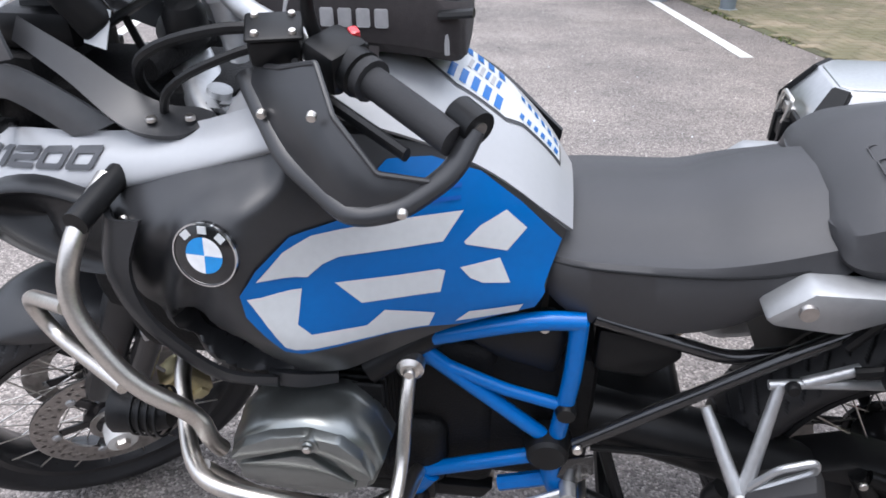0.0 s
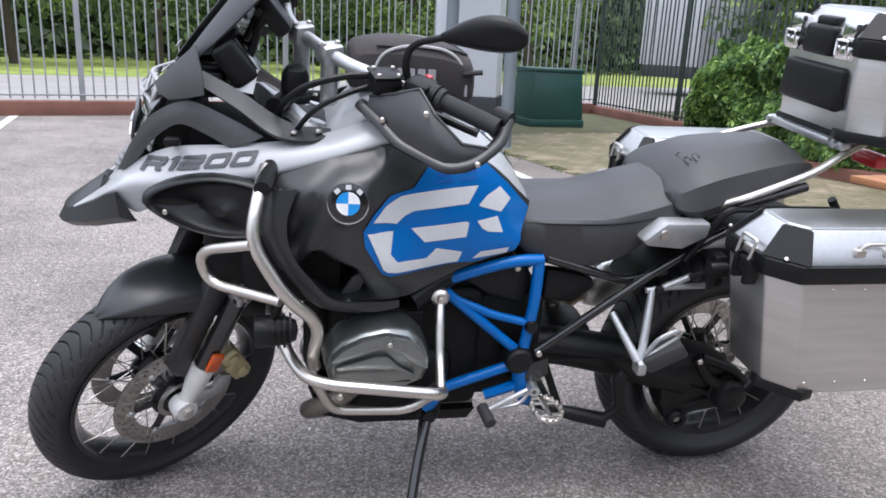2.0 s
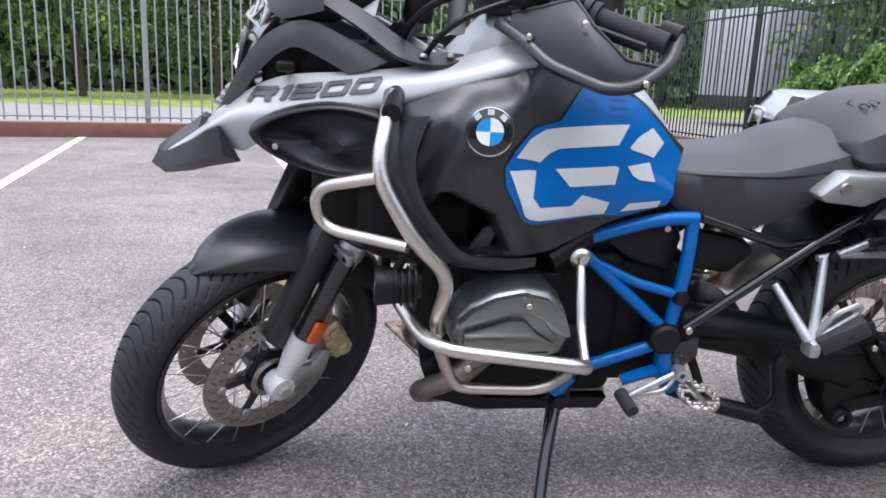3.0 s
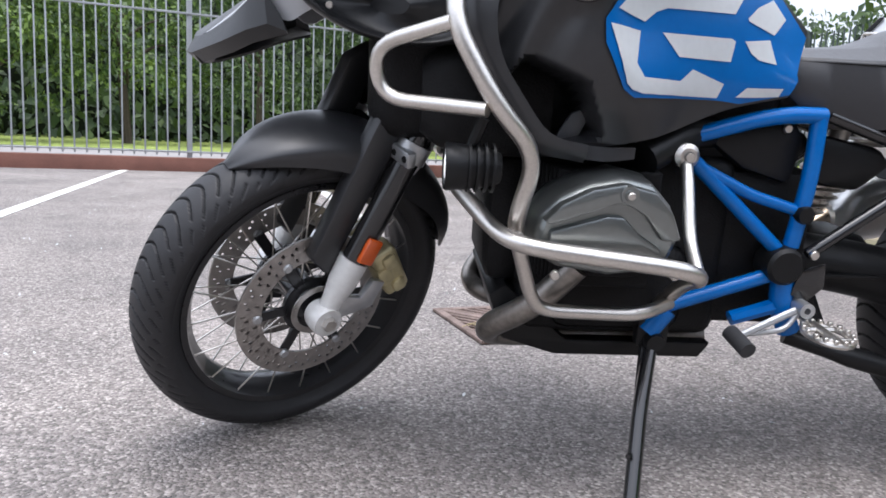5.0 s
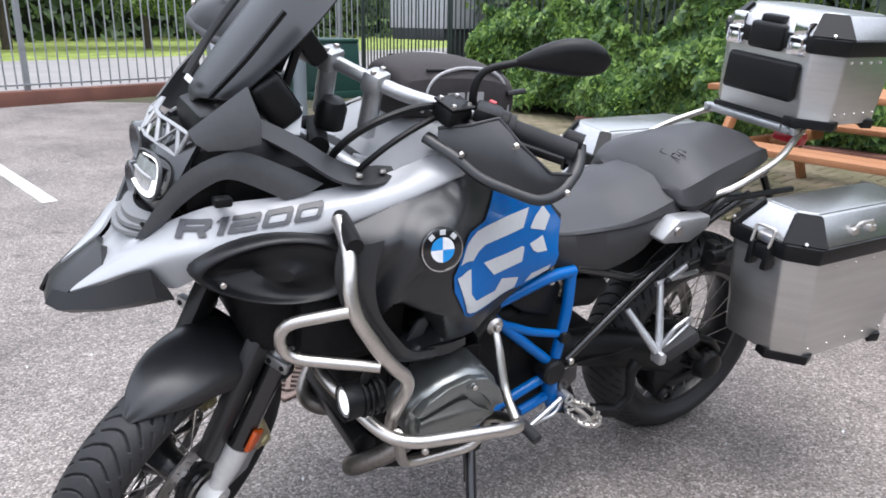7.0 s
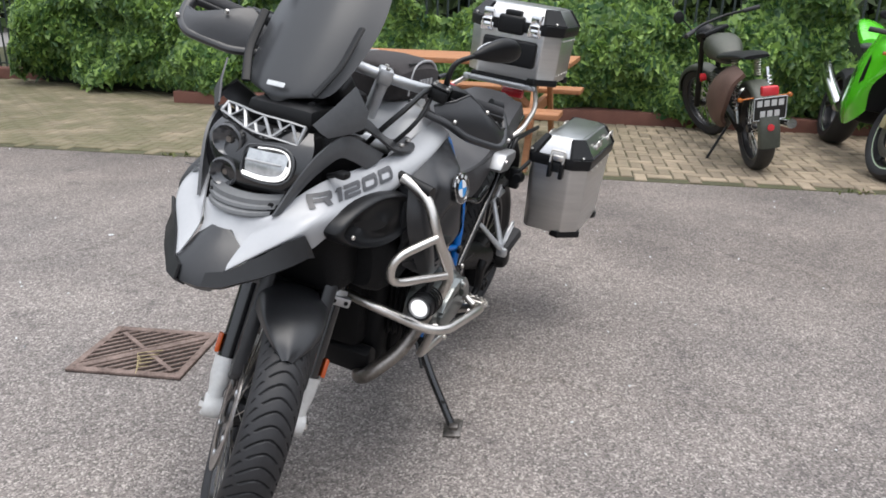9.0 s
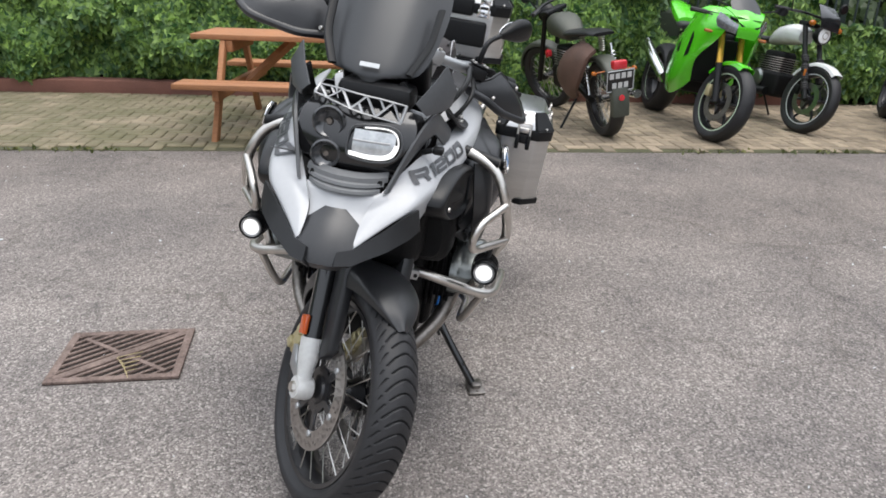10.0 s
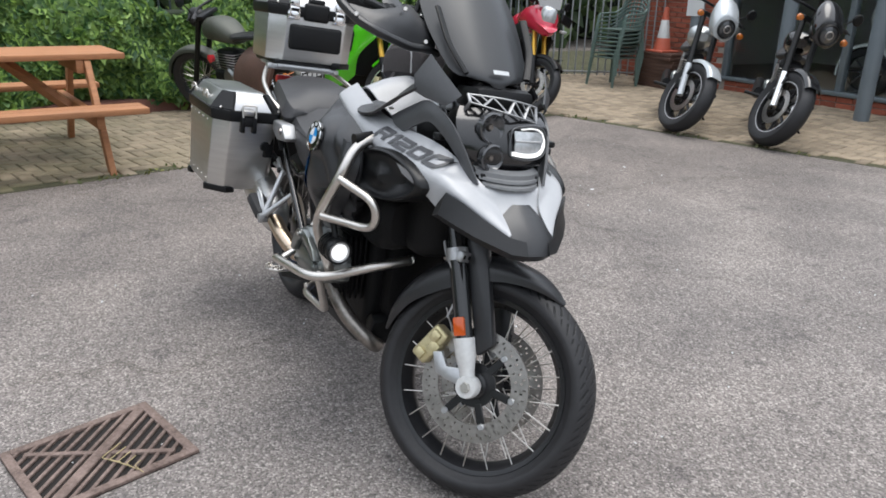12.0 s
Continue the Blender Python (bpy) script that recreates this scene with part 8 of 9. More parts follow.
V, F = loft([oval(L - 1.05, 0, .83, .13, .05), oval(L - 1.2, 0, .88, .125, .06), oval(L - 1.4, 0, .95, .10, .05), oval(L - 1.55, 0, .99, .06, .03), oval(L - 1.6, 0, 1.0, .02, .012)], 4)
part("tail_cowl", (V, F), M_LIME, b, "lime green tail cowl")
part("engine", joined(block((L - .95, -.19, .30), (L - .45, .19, .62), .06, 3), block((L - .85, -.15, .55), (L - .4, .15, .82), .05, 3)), M_DEEP, b)
arc_fender(b, S @ Matrix.Translation((L, 0, .30)), .322, .066, -50, 24, M_LIME, "lime green front mudguard")
part("silencer", tube([(L - .9, -.17, .35), (L - 1.2, -.2, .48), (L - 1.5, -.2, .60)], .05, .1, 14), M_CHROME, b)
part("footrest_plate", plate([(L - 1.0, .42), (L - .9, .50), (L - .95, .36)], .16, .175, .003), M_CAST, b)
side_prop(b, L - .8)

# old olive motorcycle with a leather bag, seen from behind
b, L = park("old_motorcycle", (5.83, -0.64), (4.46, -1.08), 9, "worn dark olive classic motorcycle with a brown leather saddlebag", 1.38, 1.09)
S, hb_ = chassis(b, L, 0.32, 0.31, 0.05, 0.058, 0.25, 0.235, 27, 25, M_BLACK, 1.02, 0.36, 0.12, None, True, False)
V, F = loft([oval(L - .30, 0, .80, .08, .06), oval(L - .40, 0, .83, .13, .10), oval(L - .58, 0, .82, .135, .10), oval(L - .74, 0, .77, .09, .06), oval(L - .78, 0, .75, .05, .03)], 4)
tk = part("fuel_tank", (V, F), M_OLIVE, b, "olive fuel tank")
V, F = loft([oval(L - .74, 0, .79, .08, .02), oval(L - .86, 0, .785, .14, .028), oval(L - 1.02, 0, .80, .15, .03), oval(L - 1.25, 0, .82, .12, .022), oval(L - 1.42, 0, .82, .09, .014)], 4)
part("seat", (V, F), M_BLACK, b)
for s in (-1, 1):
    part("seat_spring", joined(*[moved(lathe([(.022, -.005), (.028, 0), (.022, .005)], 14, True, "z"), pose(L - 1.16, s * .08, .66 + .018 * i)) for i in range(8)]), M_STEEL, b, "coiled steel seat spring")
engine_mass(b, L - .80, L - .38, .28, .66, .13)
arc_fender(b, Matrix.Translation((0, 0, .31)), .345, .075, -105, 40, M_OLIVE, "dark olive rear mudguard")
arc_fender(b, S @ Matrix.Translation((L, 0, .32)), .35, .065, -60, 75, M_OLIVE, "dark olive front mudguard")
pl = part("number_plate", moved(block((-.006, -.11, -.085), (.0, .11, .085), .003), pose(-.325, 0, .50, 0, -14, 0)), M_PLATE, b, "black plate with pale bars")
for z, n in ((.018, 4), (-.058, 3)):
    for k in range(n):
        y = (k - (n - 1) / 2) * .047
        part("plate_bar", moved(block((-.009, y - .017, z), (-.0065, y + .017, z + .045), .001, 1), pose(-.325, 0, .50, 0, -14, 0)), M_WHITEPAINT, pl)
part("plate_rim", moved(tube([(-.007, -.106, -.081), (-.007, .106, -.081), (-.007, .106, .081), (-.007, -.106, .081)], .003, .008, 6, closed=True), pose(-.325, 0, .50, 0, -14, 0)), M_DECAL, pl)
part("tail_lamp", block((-.35, -.055, .585), (-.28, .055, .65), .012), M_RED, b, "red tail lamp")
part("reflector", moved(lathe([(0.0001, -.006), (.022, -.005), (.024, 0)], 16), pose(-.35, 0, .37, 0, 0, -90)), M_RED, b)
for s in (-1, 1):
    part("rear_shock", joined(tube([(0.02, s * .12, .35), (.12, s * .12, .72)], .012, 0, 8), *[moved(lathe([(.022, -.004), (.028, 0), (.022, .004)], 14, True, "z"), pose(.045 + .007 * i, s * .12, .45 + .026 * i)) for i in range(9)]), M_CHROME, b)
    part("rear_indicator", joined(tube([(-.20, s * .07, .56), (-.22, s * .15, .56)], .006, 0, 6), moved(lathe([(0.0001, -.03), (.013, -.025), (.017, 0), (.013, .02), (.0001, .025)], 16), pose(-.22, s * .165, .56, 0, 0, 90))), M_AMBER, b)
BAG = [[(x, .09 + .02 * k, z) for x, z in r] for k, r in enumerate(([(-.10, .70), (.05, .735), (.20, .725), (.33, .70)],))] + [[(-.12, .17, .64), (.04, .185, .66), (.22, .185, .65), (.37, .17, .63)], [(-.10, .215, .52), (.06, .235, .53), (.26, .235, .53), (.42, .21, .52)], [(-.02, .225, .42), (.10, .24, .40), (.26, .235, .41), (.40, .215, .44)], [(.06, .19, .36), (.14, .20, .34), (.25, .20, .35), (.34, .19, .38)]]
bag = part("saddlebag", shell(sheet(BAG, 5), .03), M_LEATHER, b, "draped brown leather saddlebag")
part("bag_flap", shell(sheet([[(x - .01, y + .012, z + .004) for x, y, z in r] for r in BAG[:2]] + [[(-.12, .222, .57), (.05, .245, .55), (.24, .245, .56), (.42, .22, .58)]], 5), .008), M_LEATHER, bag)
for x in (.06, .24):
    part("bag_strap", tube([(x, .20, .66), (x, .255, .56), (x + .005, .258, .47)], .011, .03, 6, flat=.3), M_BLACK, bag)
part("silencer", tube([(L - .6, -.15, .32), (.3, -.17, .32), (-.25, -.17, .36)], .035, .1, 12), M_CHROME, b)
round_lamp(b, S, L - .18, .93)
mirrors(b, S, L - .38, 1.03, .32, .14)
side_prop(b, .35)
part("red_lamp_cover", moved(lathe([(0.0001, -.03), (.03, -.02), (.035, .02), (.0001, .03)], 14), pose(L - .5, .16, .60)), M_RED, b)

# black and white roadster
b, L = park("roadster_motorcycle", (5.07, -2.96), (6.42, -2.55), 9, "black roadster motorcycle with a white tank and mudguard", 1.42)
S, hb_ = chassis(b, L, 0.315, 0.31, 0.055, 0.075, 0.235, 0.22, 27, 10, M_BLACK, 1.05, 0.37, 0.12, M_DECAL, False, True, low_mat=M_BLACK)
V, F = loft([oval(L - .34, 0, .86, .08, .06), oval(L - .46, 0, .88, .13, .095), oval(L - .66, 0, .85, .13, .085), oval(L - .80, 0, .80, .08, .05)], 4)
part("fuel_tank", (V, F), M_WHITEPAINT, b, "white fuel tank")
V, F = loft([oval(L - .80, 0, .80, .09, .03), oval(L - 1.0, 0, .79, .13, .035), oval(L - 1.35, 0, .82, .12, .03), oval(L - 1.5, 0, .84, .08, .02)], 4)
part("seat", (V, F), M_SEAT, b)
engine_mass(b, L - .88, L - .42, .26, .70, .15)
arc_fender(b, S @ Matrix.Translation((L, 0, .315)), .345, .06, -55, 40, M_WHITEPAINT, "white front mudguard")
arc_fender(b, Matrix.Translation((0, 0, .31)), .35, .08, -70, 30, M_BLACK)
round_lamp(b, S, L - .13, .90)
part("fly_screen", shell(sheet([[(L - .10, y * .11, .95) for y in (-1, -.4, .4, 1)], [(L - .14, y * .13, 1.06 + .02 * (1 - abs(y))) for y in (-1, -.4, .4, 1)], [(L - .24, y * .10, 1.16) for y in (-1, -.4, .4, 1)]], 4), .004), M_GLOSS, b, "black fly screen", S)
for s in (-1, 1):
    part("indicator", moved(lathe([(0.0001, -.03), (.022, -.024), (.028, 0), (.02, .02), (.0001, .024)], 16), S @ pose(L - .16, s * .17, .98, 0, 0, 90)), M_AMBER, b)
    for z0 in (.42, .50, .58, .66):
        part("fork_gaiter", moved(lathe([(.026, -.035), (.036, -.02), (.030, -.01), (.037, .0), (.030, .01), (.037, .02), (.027, .035)], 16, True, "z"), S @ pose(L + .02 - (z0 - .315) * .49, s * .095, z0, 0, -27, 0)), M_GRIP, b)
    part("silencer", tube([(L - .5, s * .14, .30), (.5, s * .17, .28), (-.2, s * .17, .36)], .04, .1, 12), M_BLACK, b)
part("reflector", block((L - .02, -.14, .52), (L + .0, -.125, .58), .003), M_AMBER, b)
mirrors(b, S, L - .38, 1.06, .34, .15)
side_prop(b, L - .9)

# red adventure motorcycle
b, L = park("touring_motorcycle", (4.72, -3.89), (6.1, -4.2), 11, "red and black touring motorcycle with gold forks", 1.5, 1.05)
S, hb_ = chassis(b, L, 0.305, 0.315, 0.06, 0.09, 0.222, 0.222, 25, 30, M_FORKGOLD, 1.12, 0.38, 0.1, None, False, True, low_mat=M_BLACK, fork_r=.027)
V, F = loft([oval(L + .06, 0, .86, .02, .02), oval(L + .0, 0, .90, .09, .09), oval(L - .12, 0, .97, .16, .14), oval(L - .30, 0, .98, .19, .13), oval(L - .5, 0, .95, .16, .10)], 4)
part("front_cowl", (V, F), M_REDPAINT, b, "crimson front cowl")
part("beak", shell(sheet([[(L + .09, y * .02, .85) for y in (-1, 0, 1)], [(L + .05, y * .09, .89 + .01 * (1 - abs(y))) for y in (-1, 0, 1)], [(L - .08, y * .14, .93) for y in (-1, 0, 1)]], 4), .01), M_REDPAINT, b)
V, F = loft([oval(L + .03, 0, 1.0, .02, .03), oval(L + .005, 0, 1.01, .075, .085), oval(L - .06, 0, 1.02, .09, .10)], 4)
part("headlight", (V, F), M_LAMPGLASS, b, "tall clear headlight")
part("screen", shell(sheet([[(L - .06, y * .12, 1.10) for y in (-1, -.4, .4, 1)], [(L - .14, y * .15, 1.22) for y in (-1, -.4, .4, 1)], [(L - .24, y * .12, 1.36) for y in (-1, -.4, .4, 1)]], 4), .004), M_CLEAR, b, "tinted screen")
V, F = loft([oval(L - .42, 0, .90, .12, .08), oval(L - .55, 0, .92, .17, .11), oval(L - .72, 0, .88, .15, .09), oval(L - .86, 0, .83, .09, .04)], 4)
part("fuel_tank", (V, F), M_REDPAINT, b, "crimson fuel tank")
V, F = loft([oval(L - .82, 0, .83, .10, .03), oval(L - 1.05, 0, .83, .15, .045), oval(L - 1.35, 0, .90, .13, .04), oval(L - 1.6, 0, .93, .09, .025)], 4)
part("seat", (V, F), M_SEAT, b)
engine_mass(b, L - .9, L - .42, .26, .72, .17, False)
for s in (-1, 1):
    part("side_panel", plate([(L - .30, .92), (L - .16, .80), (L - .30, .56), (L - .46, .52), (L - .52, .85)], s * .15, s * .19, .015), M_BLACK, b)
    part("lower_panel", plate([(L - .32, .52), (L - .46, .32), (L - .8, .28), (L - .7, .42), (L - .5, .52)], s * .12, s * .17, .015), M_BLACK, b)
    part("hand_guard", moved(block((L - .26, s * .36 - .09, 1.06), (L - .23, s * .36 + .09, 1.16), .012), S), M_BLACK, b)
    part("indicator", moved(block((L - .14, s * .24 - .035, .88), (L - .09, s * .24 + .035, .91), .01), Matrix()), M_PIPING, b)
arc_fender(b, S @ Matrix.Translation((L, 0, .305)), .33, .07, -40, 45, M_BLACK)
arc_fender(b, Matrix.Translation((0, 0, .315)), .36, .09, -80, 30, M_BLACK)
mirrors(b, S, L - .33, 1.13, .36, .13)
side_prop(b, L - .9)


# two cruisers by the shop window
def cruiser(front, rear, paint, label, fender_low):
    b, L = park("cruiser_motorcycle", front, rear, 10, label, 1.50, 1.10)
    S, hb_ = chassis(b, L, 0.325, 0.32, 0.068, 0.085, 0.225, 0.22, 30, 34, M_BLACK, 1.10, 0.40, 0.06, M_PIPING, False, True, low_mat=fender_low, fork_r=.026, spokes=9)
    V, F = loft([oval(L - .42, 0, .84, .06, .04), oval(L - .52, 0, .85, .12, .085), oval(L - .74, 0, .80, .12, .08), oval(L - .92, 0, .73, .07, .04)], 4)
    part("fuel_tank", (V, F), paint, b, "painted teardrop tank")
    V, F = loft([oval(L - .92, 0, .69, .08, .03), oval(L - 1.08, 0, .66, .15, .04), oval(L - 1.25, 0, .70, .13, .04), oval(L - 1.5, 0, .74, .09, .02)], 4)
    part("seat", (V, F), M_SEAT, b)
    engine_mass(b, L - 1.0, L - .45, .22, .66, .17)
    arc_fender(b, S @ Matrix.Translation((L, 0, .325)), .352, .075, -32, 42, paint, "painted front mudguard")
    arc_fender(b, Matrix.Translation((0, 0, .32)), .36, .10, -75, 55, paint)
    V, F = loft([oval(L - .085, 0, .985, .098, .098), oval(L - .10, 0, .995, .115, .115), oval(L - .18, 0, 1.04, .128, .145), oval(L - .26, 0, 1.11, .115, .12), oval(L - .31, 0, 1.17, .075, .06)], 4)
    part("lamp_cowl", (V, F), paint, b, "painted headlight cowl", S)
    round_lamp(b, S, L - .070, .985, .085, None, M_LEDGLASS)
    for s in (-1, 1):
        part("indicator", moved(lathe([(0.0001, -.03), (.024, -.024), (.03, 0), (.02, .02), (.0001, .024)], 16), S @ pose(L - .20, s * .24, 1.0, 0, 0, 90)), M_AMBER, b)
        part("foot_peg", tube([(L - .55, s * .12, .32), (L - .56, s * .30, .33)], .016, 0, 8), M_BLACK, b)
        part("front_reflector", moved(block((L - .02, s * .13 - .005, .50), (L + .02, s * .13 + .005, .56), .003), S), M_BLACK, b)
    part("silencer", tube([(L - .7, -.18, .34), (.5, -.2, .28), (-.1, -.2, .34)], .045, .1, 12), M_BLACK, b)
    mirrors(b, S, L - .42, 1.12, .36, .10)
    side_prop(b, L - .75)
    return b


cruiser((3.23, -4.66), (4.33, -5.80), M_SILVER, "silver cruiser motorcycle parked on block paving", M_SILVER)
cruiser((2.36, -4.95), (3.32, -6.19), M_GLOSS, "black cruiser motorcycle parked on block paving", M_CHROME)

# ---------- stack of green plastic chairs ----------
M_CHAIR = mat("faded_green_plastic", (0.085, 0.128, 0.112), 0.5, var=0.12, each=0.1)


def chair(m):
    c = empty("garden_chair", m, "faded green plastic garden chair in a stack", "chair", "stacked garden chairs")
    part("seat", block((-.22, -.22, .40), (.22, .22, .425), .012), M_CHAIR, c)
    for x in (-.23, .23):
        for y in (-.24, .22):
            part("leg", tube([(x * 1.12, y * 1.1, 0), (x, y, .41)], .022, 0, 8, flat=.7), M_CHAIR, c)
        part("armrest", tube([(x * 1.1, -.22, .40), (x * 1.15, -.20, .62), (x * 1.15, .16, .64), (x * 1.05, .24, .70)], .02, .05, 8, flat=.6), M_CHAIR, c)
    for i in range(7):
        u = -1 + i / 3
        part("back_slat", tube([(u * .15, .215, .42), (u * .20, .27, .65), (u * .20, .31, .86 - .05 * u * u)], .015, .06, 6, flat=.4), M_CHAIR, c)
    part("back_rim", tube([(-.235, .23, .62), (-.235, .29, .80), (-.13, .315, .885), (0, .32, .90), (.13, .315, .885), (.235, .29, .80), (.235, .23, .62)], .014, .06, 8), M_CHAIR, c)
    return c


first = chair(pose(6.45, -6.62, 0.012, 0, 0, 186))
for i in range(1, 8):
    copy_thing(first, pose(6.45 + .002 * i, -6.62 - .012 * i, 0.012 + .056 * i, 0, 0, 186 + random.uniform(-1.5, 1.5)))

# ---------- shop front ----------
M_FRAMEGREY = mat("grey_window_frame", (0.16, 0.19, 0.21), 0.45, 0.2, var=0.08)
M_SHOPFLOOR = mat("shop_floor", (0.28, 0.24, 0.2), 0.5, var=0.1)
M_SHOPWALL = mat("shop_wall", (0.62, 0.61, 0.58), 0.8, var=0.08)
M_WINDOW = bpy.data.materials.new("window_glass")
M_WINDOW.use_nodes = True
g_ = M_WINDOW.node_tree.nodes["Principled BSDF"]
g_.inputs["Base Color"].default_value = (0.85, 0.9, 0.9, 1)
g_.inputs["Roughness"].default_value, g_.inputs["Transmission Weight"].default_value, g_.inputs["IOR"].default_value = 0.02, 1.0, 1.45
YW = -7.95
shop = empty("shop_front", pose(0, 0, 0), "shop front with red brick piers and large grey-framed windows", "building", kind="structure")


def brick_core(x0, x1, y0, y1, z0, z1):
    part("wall", block((x0, y0, z0), (x1, y1, z1), 0), M_MORTAR, shop, smooth=False)


brick_core(5.62, 7.9, YW - .25, YW - 0.012, 0, 3.2)
brick_core(-6, 5.62, YW - .25, YW - 0.012, 0, 0.16)
part("lintel", block((-6, YW - .25, 2.7), (5.62, YW, 3.2), 0.01), M_FRAMEGREY, shop)
part("roof", block((-6, -13, 3.2), (8.2, YW + .4, 3.4), 0.02), M_FRAMEGREY, shop)
part("floor", block((-6, -12.9, 0.0), (7.8, YW - .26, 0.1), 0), M_SHOPFLOOR, shop, smooth=False)
part("back_wall", block((-6, -13, 0), (7.9, -12.8, 3.2), 0), M_SHOPWALL, shop, smooth=False)
part("end_wall", block((7.7, -12.8, 0), (7.9, YW - .25, 3.2), 0), M_SHOPWALL, shop, smooth=False)
part("west_wall", block((-6.2, -13, 0), (-6, YW, 3.2), 0), M_SHOPWALL, shop, smooth=False)
part("sill", block((-6, YW - .2, 0.16), (5.62, YW + .03, 0.21), .008), M_FRAMEGREY, shop)
xs = [5.58, 3.75, 2.0, 0.2, -1.6, -3.4, -5.9]
for x in xs:
    part("mullion", block((x - .04, YW - .12, .21), (x + .04, YW - .02, 2.7), .006), M_FRAMEGREY, shop)
for a_, b_ in zip(xs, xs[1:]):
    w_ = part("window_pane", block((b_ + .04, YW - .075, .21), (a_ - .04, YW - .067, 2.7), 0), M_WINDOW, shop, smooth=False)
    w_.visible_shadow = False
brickmesh = None
for row in range(43):
    z = 0.012 + row * 0.075
    if z > 2.6:
        break
    x = 5.62 + (0.11 if row % 2 else 0)
    while x + .215 < 7.9:
        m = pose(x + .1075, YW - .006, z + .0325, 0, 0, 0)
        if brickmesh is None:
            brickmesh = part("brick", block((-.1065, -.05, -.0315), (.1065, .008, .0315), .003, 1), M_BRICK, shop, m=m)
        else:
            again(brickmesh, shop, m)
        x += .225
    if row < 2:
        x = -1.0
        while x + .215 < 5.62:
            again(brickmesh, shop, pose(x + .1075, YW - .006, z + .0325))
            x += .225
for x, y in ((5.45, -7.15), (4.05, -7.22), (2.93, -7.28), (1.2, -7.35)):
    p = empty("canopy_pole", pose(x, y, 0.01), "grey painted steel canopy pole before the shop", "pole", "canopy poles", "structure")
    part("shaft", lathe([(0.085, 0.0), (0.085, 3.2), (0.0001, 3.2)], 20, axis="z"), M_POLE, p)
notice = part("notice", block((-.11, .0, 1.05), (.11, .003, 1.40), 0), M_DECAL, m=pose(5.42, -7.06, 0, 0, 0, 35))
tagged(notice, "white paper notice fixed to the grey pole", "notice")
# low things by the brick pier
M_CONE = mat("orange_cone", (0.55, 0.13, 0.075), 0.6, var=0.1)
cone = empty("traffic_cone", pose(6.17, -7.28, 0.511) @ Matrix.Scale(0.9, 4), "orange and white traffic cone on a stack of dark pads", "traffic cone")
part("base", block((-.19, -.19, 0), (.19, .19, .035), .015), M_CONE, cone)
part("cone", lathe([(.14, .035), (.105, .22), (.104, .222)], 24, axis="z"), M_CONE, cone)
part("sleeve", lathe([(.104, .222), (.062, .50), (.061, .502)], 24, axis="z"), M_WHITEPAINT, cone)
part("tip", lathe([(.061, .502), (.035, .70), (.0001, .71)], 24, axis="z"), M_CONE, cone)
for i in range(10):
    p = part("rubber_pad", block((-.34, -.24, 0), (.34, .24, .048), .008), M_LEATHER, m=pose(6.12 + .02 * (i % 2), -7.31, .012 + i * .05, 0, 0, 3 * (i % 4)))
    tagged(p, "flat brown-black rubber pad in a stack", "pad", "stacked rubber pads")
# white motorcycle seen inside the window
b = empty("showroom_motorcycle", pose(3.08, -8.62, 0.1, 0, 0, 8), "white motorcycle inside the shop window", "motorcycle")
cast_wheel("front_wheel", b, pose(0.7, 0, .33), .33, .06, .24, 8)
cast_wheel("rear_wheel", b, pose(-.7, 0, .33), .33, .08, .24, 8)
arc_fender(b, pose(.7, 0, .33), .37, .09, -90, 100, M_WHITEPAINT, "white front mudguard")
V, F = loft([oval(.45, 0, .85, .05, .05), oval(.3, 0, .9, .15, .12), oval(0, 0, .85, .14, .1), oval(-.2, 0, .78, .08, .05)], 4)
part("fuel_tank", (V, F), M_WHITEPAINT, b)
part("fairing", loft([oval(.75, 0, 1.0, .04, .05), oval(.65, 0, 1.05, .2, .15), oval(.5, 0, 1.1, .22, .18)], 4), M_WHITEPAINT, b)
part("frame", joined(tube([(-.7, 0, .33), (0, 0, .45), (.5, 0, .9), (.7, 0, .33)], .05, .1, 8), block((-.3, -.14, .2), (.3, .14, .65), .05)), M_DEEP, b)

# litter and loose stones on the asphalt
rng = np.random.default_rng(12)
for x, y, r in ((1.75, -2.4, .012), (2.2, -3.1, .012), (-2.4, -.2, .012), (-3.0, 3.4, .014), (0.9, 2.2, .012)):
    bm = bmesh.new()
    bmesh.ops.create_icosphere(bm, subdivisions=2, radius=r)
    for v in bm.verts:
        k = 1 + .5 * noise.noise(v.co * 60)
        v.co = Vector((v.co.x * k * 1.3, v.co.y * k, v.co.z * .25 * k + r * .2))
    tagged(part("litter", bm, M_DECAL, m=pose(x, y, 0.002, 0, 0, rng.uniform(0, 360))), "crumpled scrap of white paper on the asphalt", "litter")
pts = np.stack([rng.uniform(-5, 4, 900), rng.uniform(-4, 8, 900), np.full(900, .003)], 1)
V, F = leaves(pts, np.tile([0, 0, 1.0], (900, 1)), .012, rng, 0)
tagged(fast_mesh("loose_grit", V, F, M_DECAL), "pale grit and tiny leaf scraps on asphalt", "grit", kind="stuff")

# ---------- block pavers, last ----------
u_ax = (EDGE_A - EDGE_B).normalized()
v_ax = Vector((u_ax.y, -u_ax.x))
paver_ang = math.degrees(math.atan2(u_ax.y, u_ax.x))


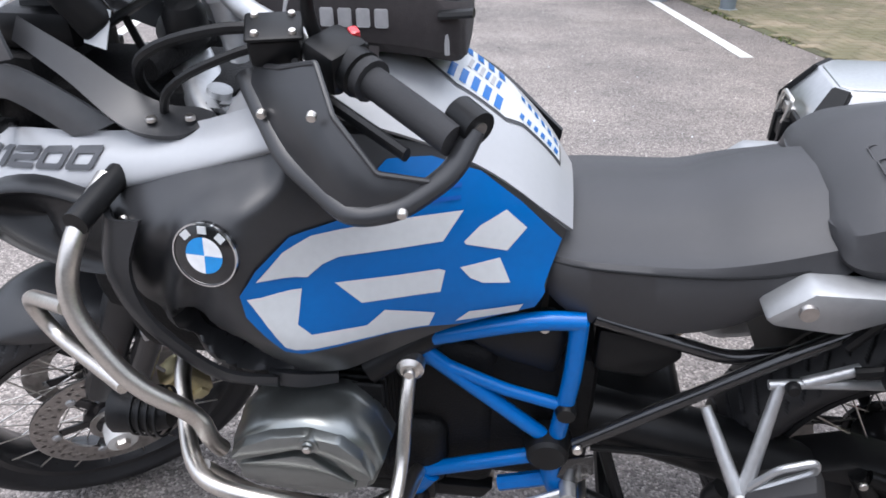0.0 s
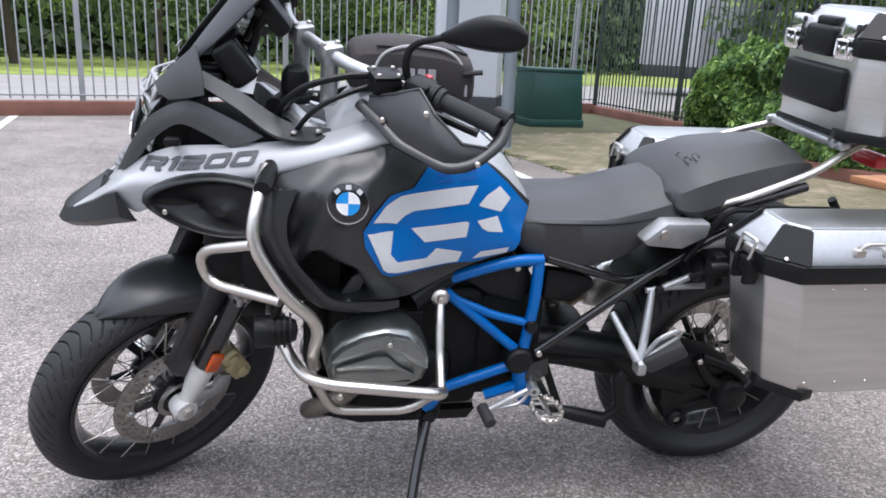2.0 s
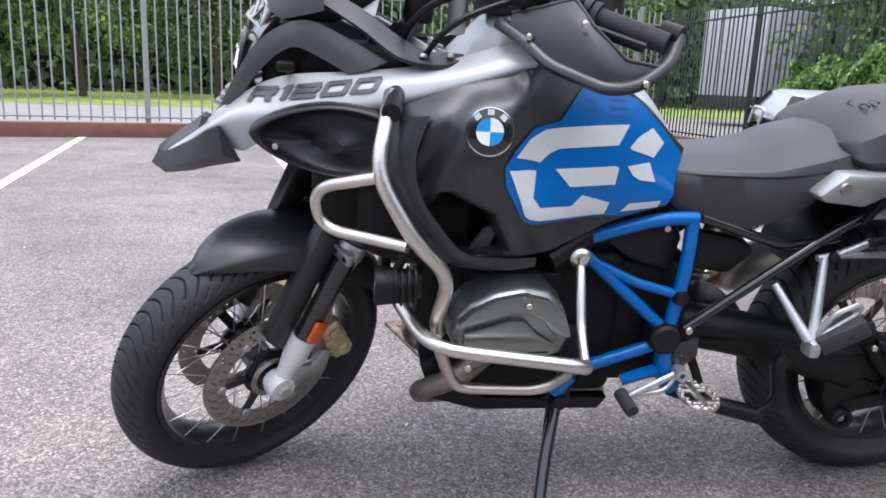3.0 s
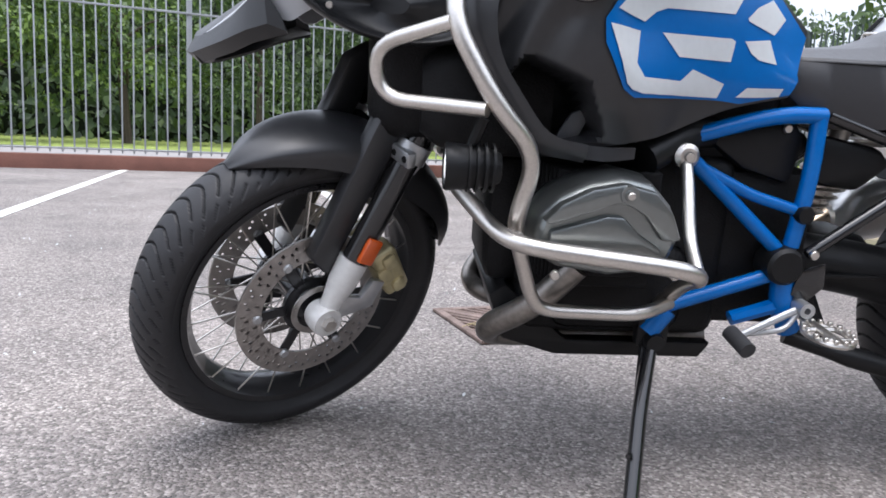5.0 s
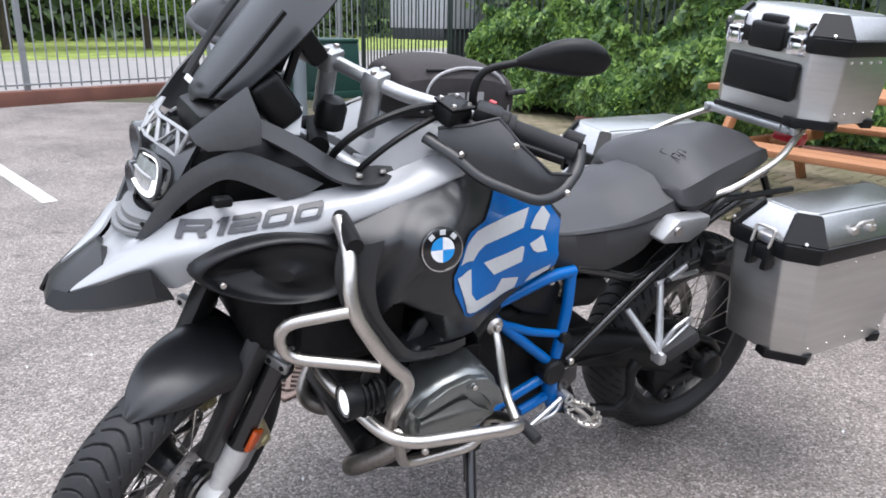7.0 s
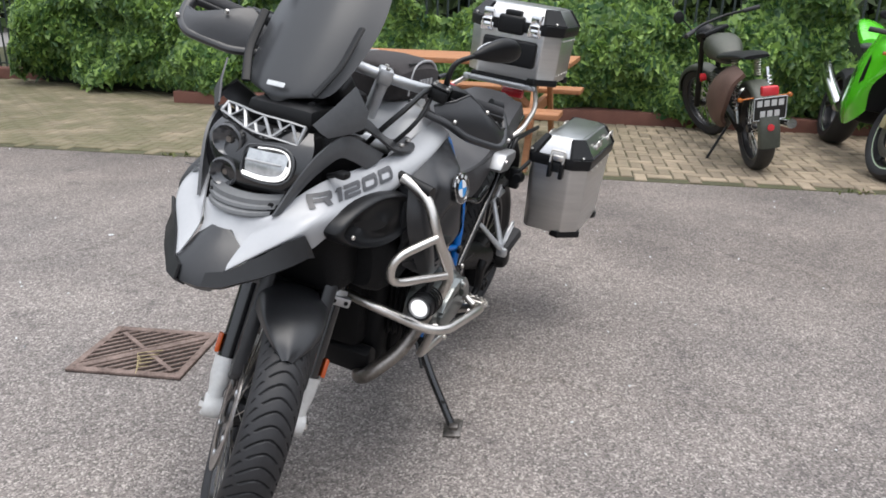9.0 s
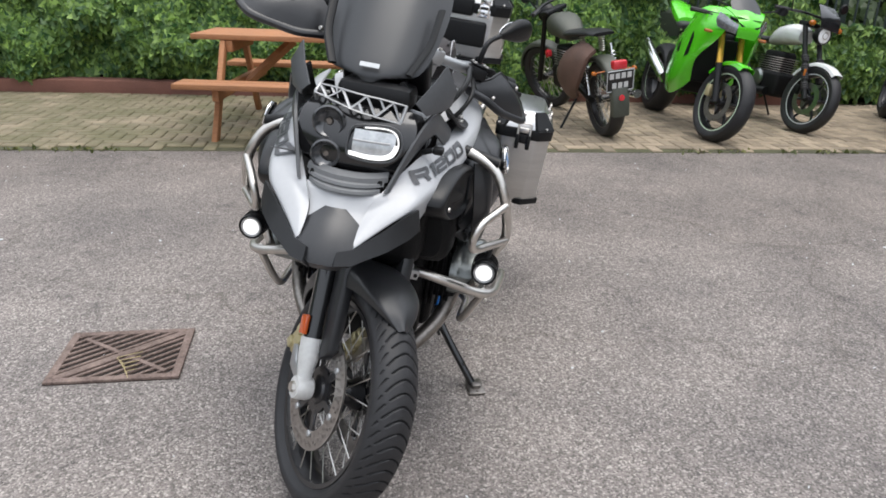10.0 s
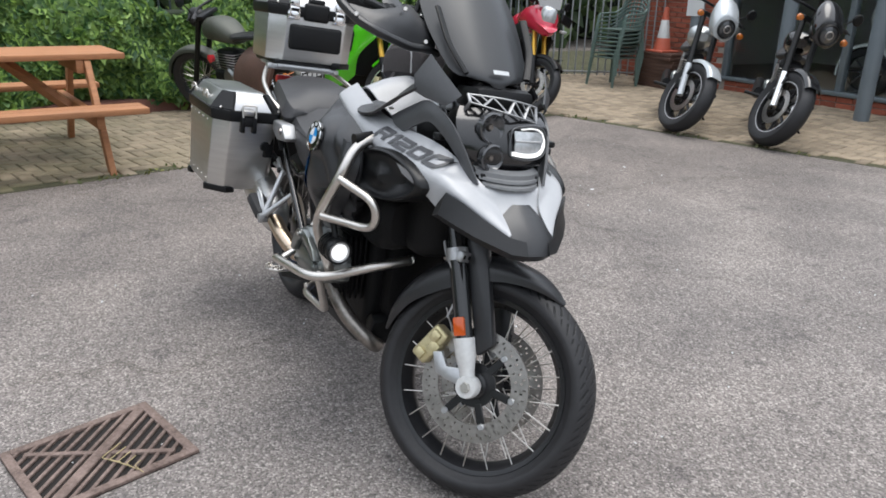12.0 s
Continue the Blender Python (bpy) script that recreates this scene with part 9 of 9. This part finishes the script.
def paver_verts(cx, cy, lx, ly, top, ch=0.006):
    out = []
    for ins, z in ((0.0, 0.0), (0.0, top - ch), (ch, top)):
        for sx_, sy_ in ((-1, -1), (1, -1), (1, 1), (-1, 1)):
            out.append((cx + sx_ * (lx - ins), cy + sy_ * (ly - ins), z))
    return out


P_F = [(0, 1, 5, 4), (1, 2, 6, 5), (2, 3, 7, 6), (3, 0, 4, 7), (4, 5, 9, 8), (5, 6, 10, 9), (6, 7, 11, 10), (7, 4, 8, 11), (8, 9, 10, 11)]
M_PAVER_REST = mat("buff_block_paver_rest", (0.275, 0.222, 0.158), 0.85, var=0.22, scale=9, fine=160, bump=0.5, bscale=220, each=0.28, island=True)
mossy(M_PAVER_REST)
C = 0.1
one, rest_v, rest_f, near = None, [], [], 0
rnd = random.Random(4)
for i in range(-52, 125):
    for j in range(-62, 45):
        t = (i - j) % 4
        if t == 0:
            cu, cv, turn = (i + 1.0) * C, (j + 0.5) * C, 0
        elif t == 2:
            cu, cv, turn = (i + 0.5) * C, j * C, 90
        else:
            continue
        p = EDGE_B + u_ax * cu + v_ax * cv
        if not inside_paving(p.x, p.y, 0.07) or p.x > 7.9 or p.y < -7.93 or p.x < -1.5 or (p.y > 9.2) or (p.x > 6.9 and p.y > -3):
            continue
        lift = rnd.uniform(-.002, .002)
        if cu > 0.2 and cu < 4.2 and 0.05 < cv < 1.6 and near < 300 and p.x < 4.9:
            m = Matrix.Translation((p.x, p.y, 0.0035 + lift)) @ pose(0, 0, 0, rnd.gauss(0, .4), rnd.gauss(0, .4), paver_ang + turn + rnd.gauss(0, .4))
            if one is None:
                one = part("paver", (paver_verts(0, 0, .0955, .0455, .013, 0.007), P_F), M_PAVER, paving, m=m, smooth=False)
            else:
                again(one, paving, m)
            near += 1
        else:
            o = len(rest_v)
            c_, s_ = math.cos(radians(paver_ang + turn)), math.sin(radians(paver_ang + turn))
            rest_v += [(p.x + x * c_ - y * s_, p.y + x * s_ + y * c_, z + .0035 + lift) for x, y, z in paver_verts(0, 0, .0955, .0455, .013, 0.007)]
            rest_f += [tuple(o + k for k in f) for f in P_F]
rest = fast_mesh("pavers_beyond", np.array(rest_v), np.array(rest_f), M_PAVER_REST, paving)
tagged(rest, "buff block pavers farther off", kind="stuff")
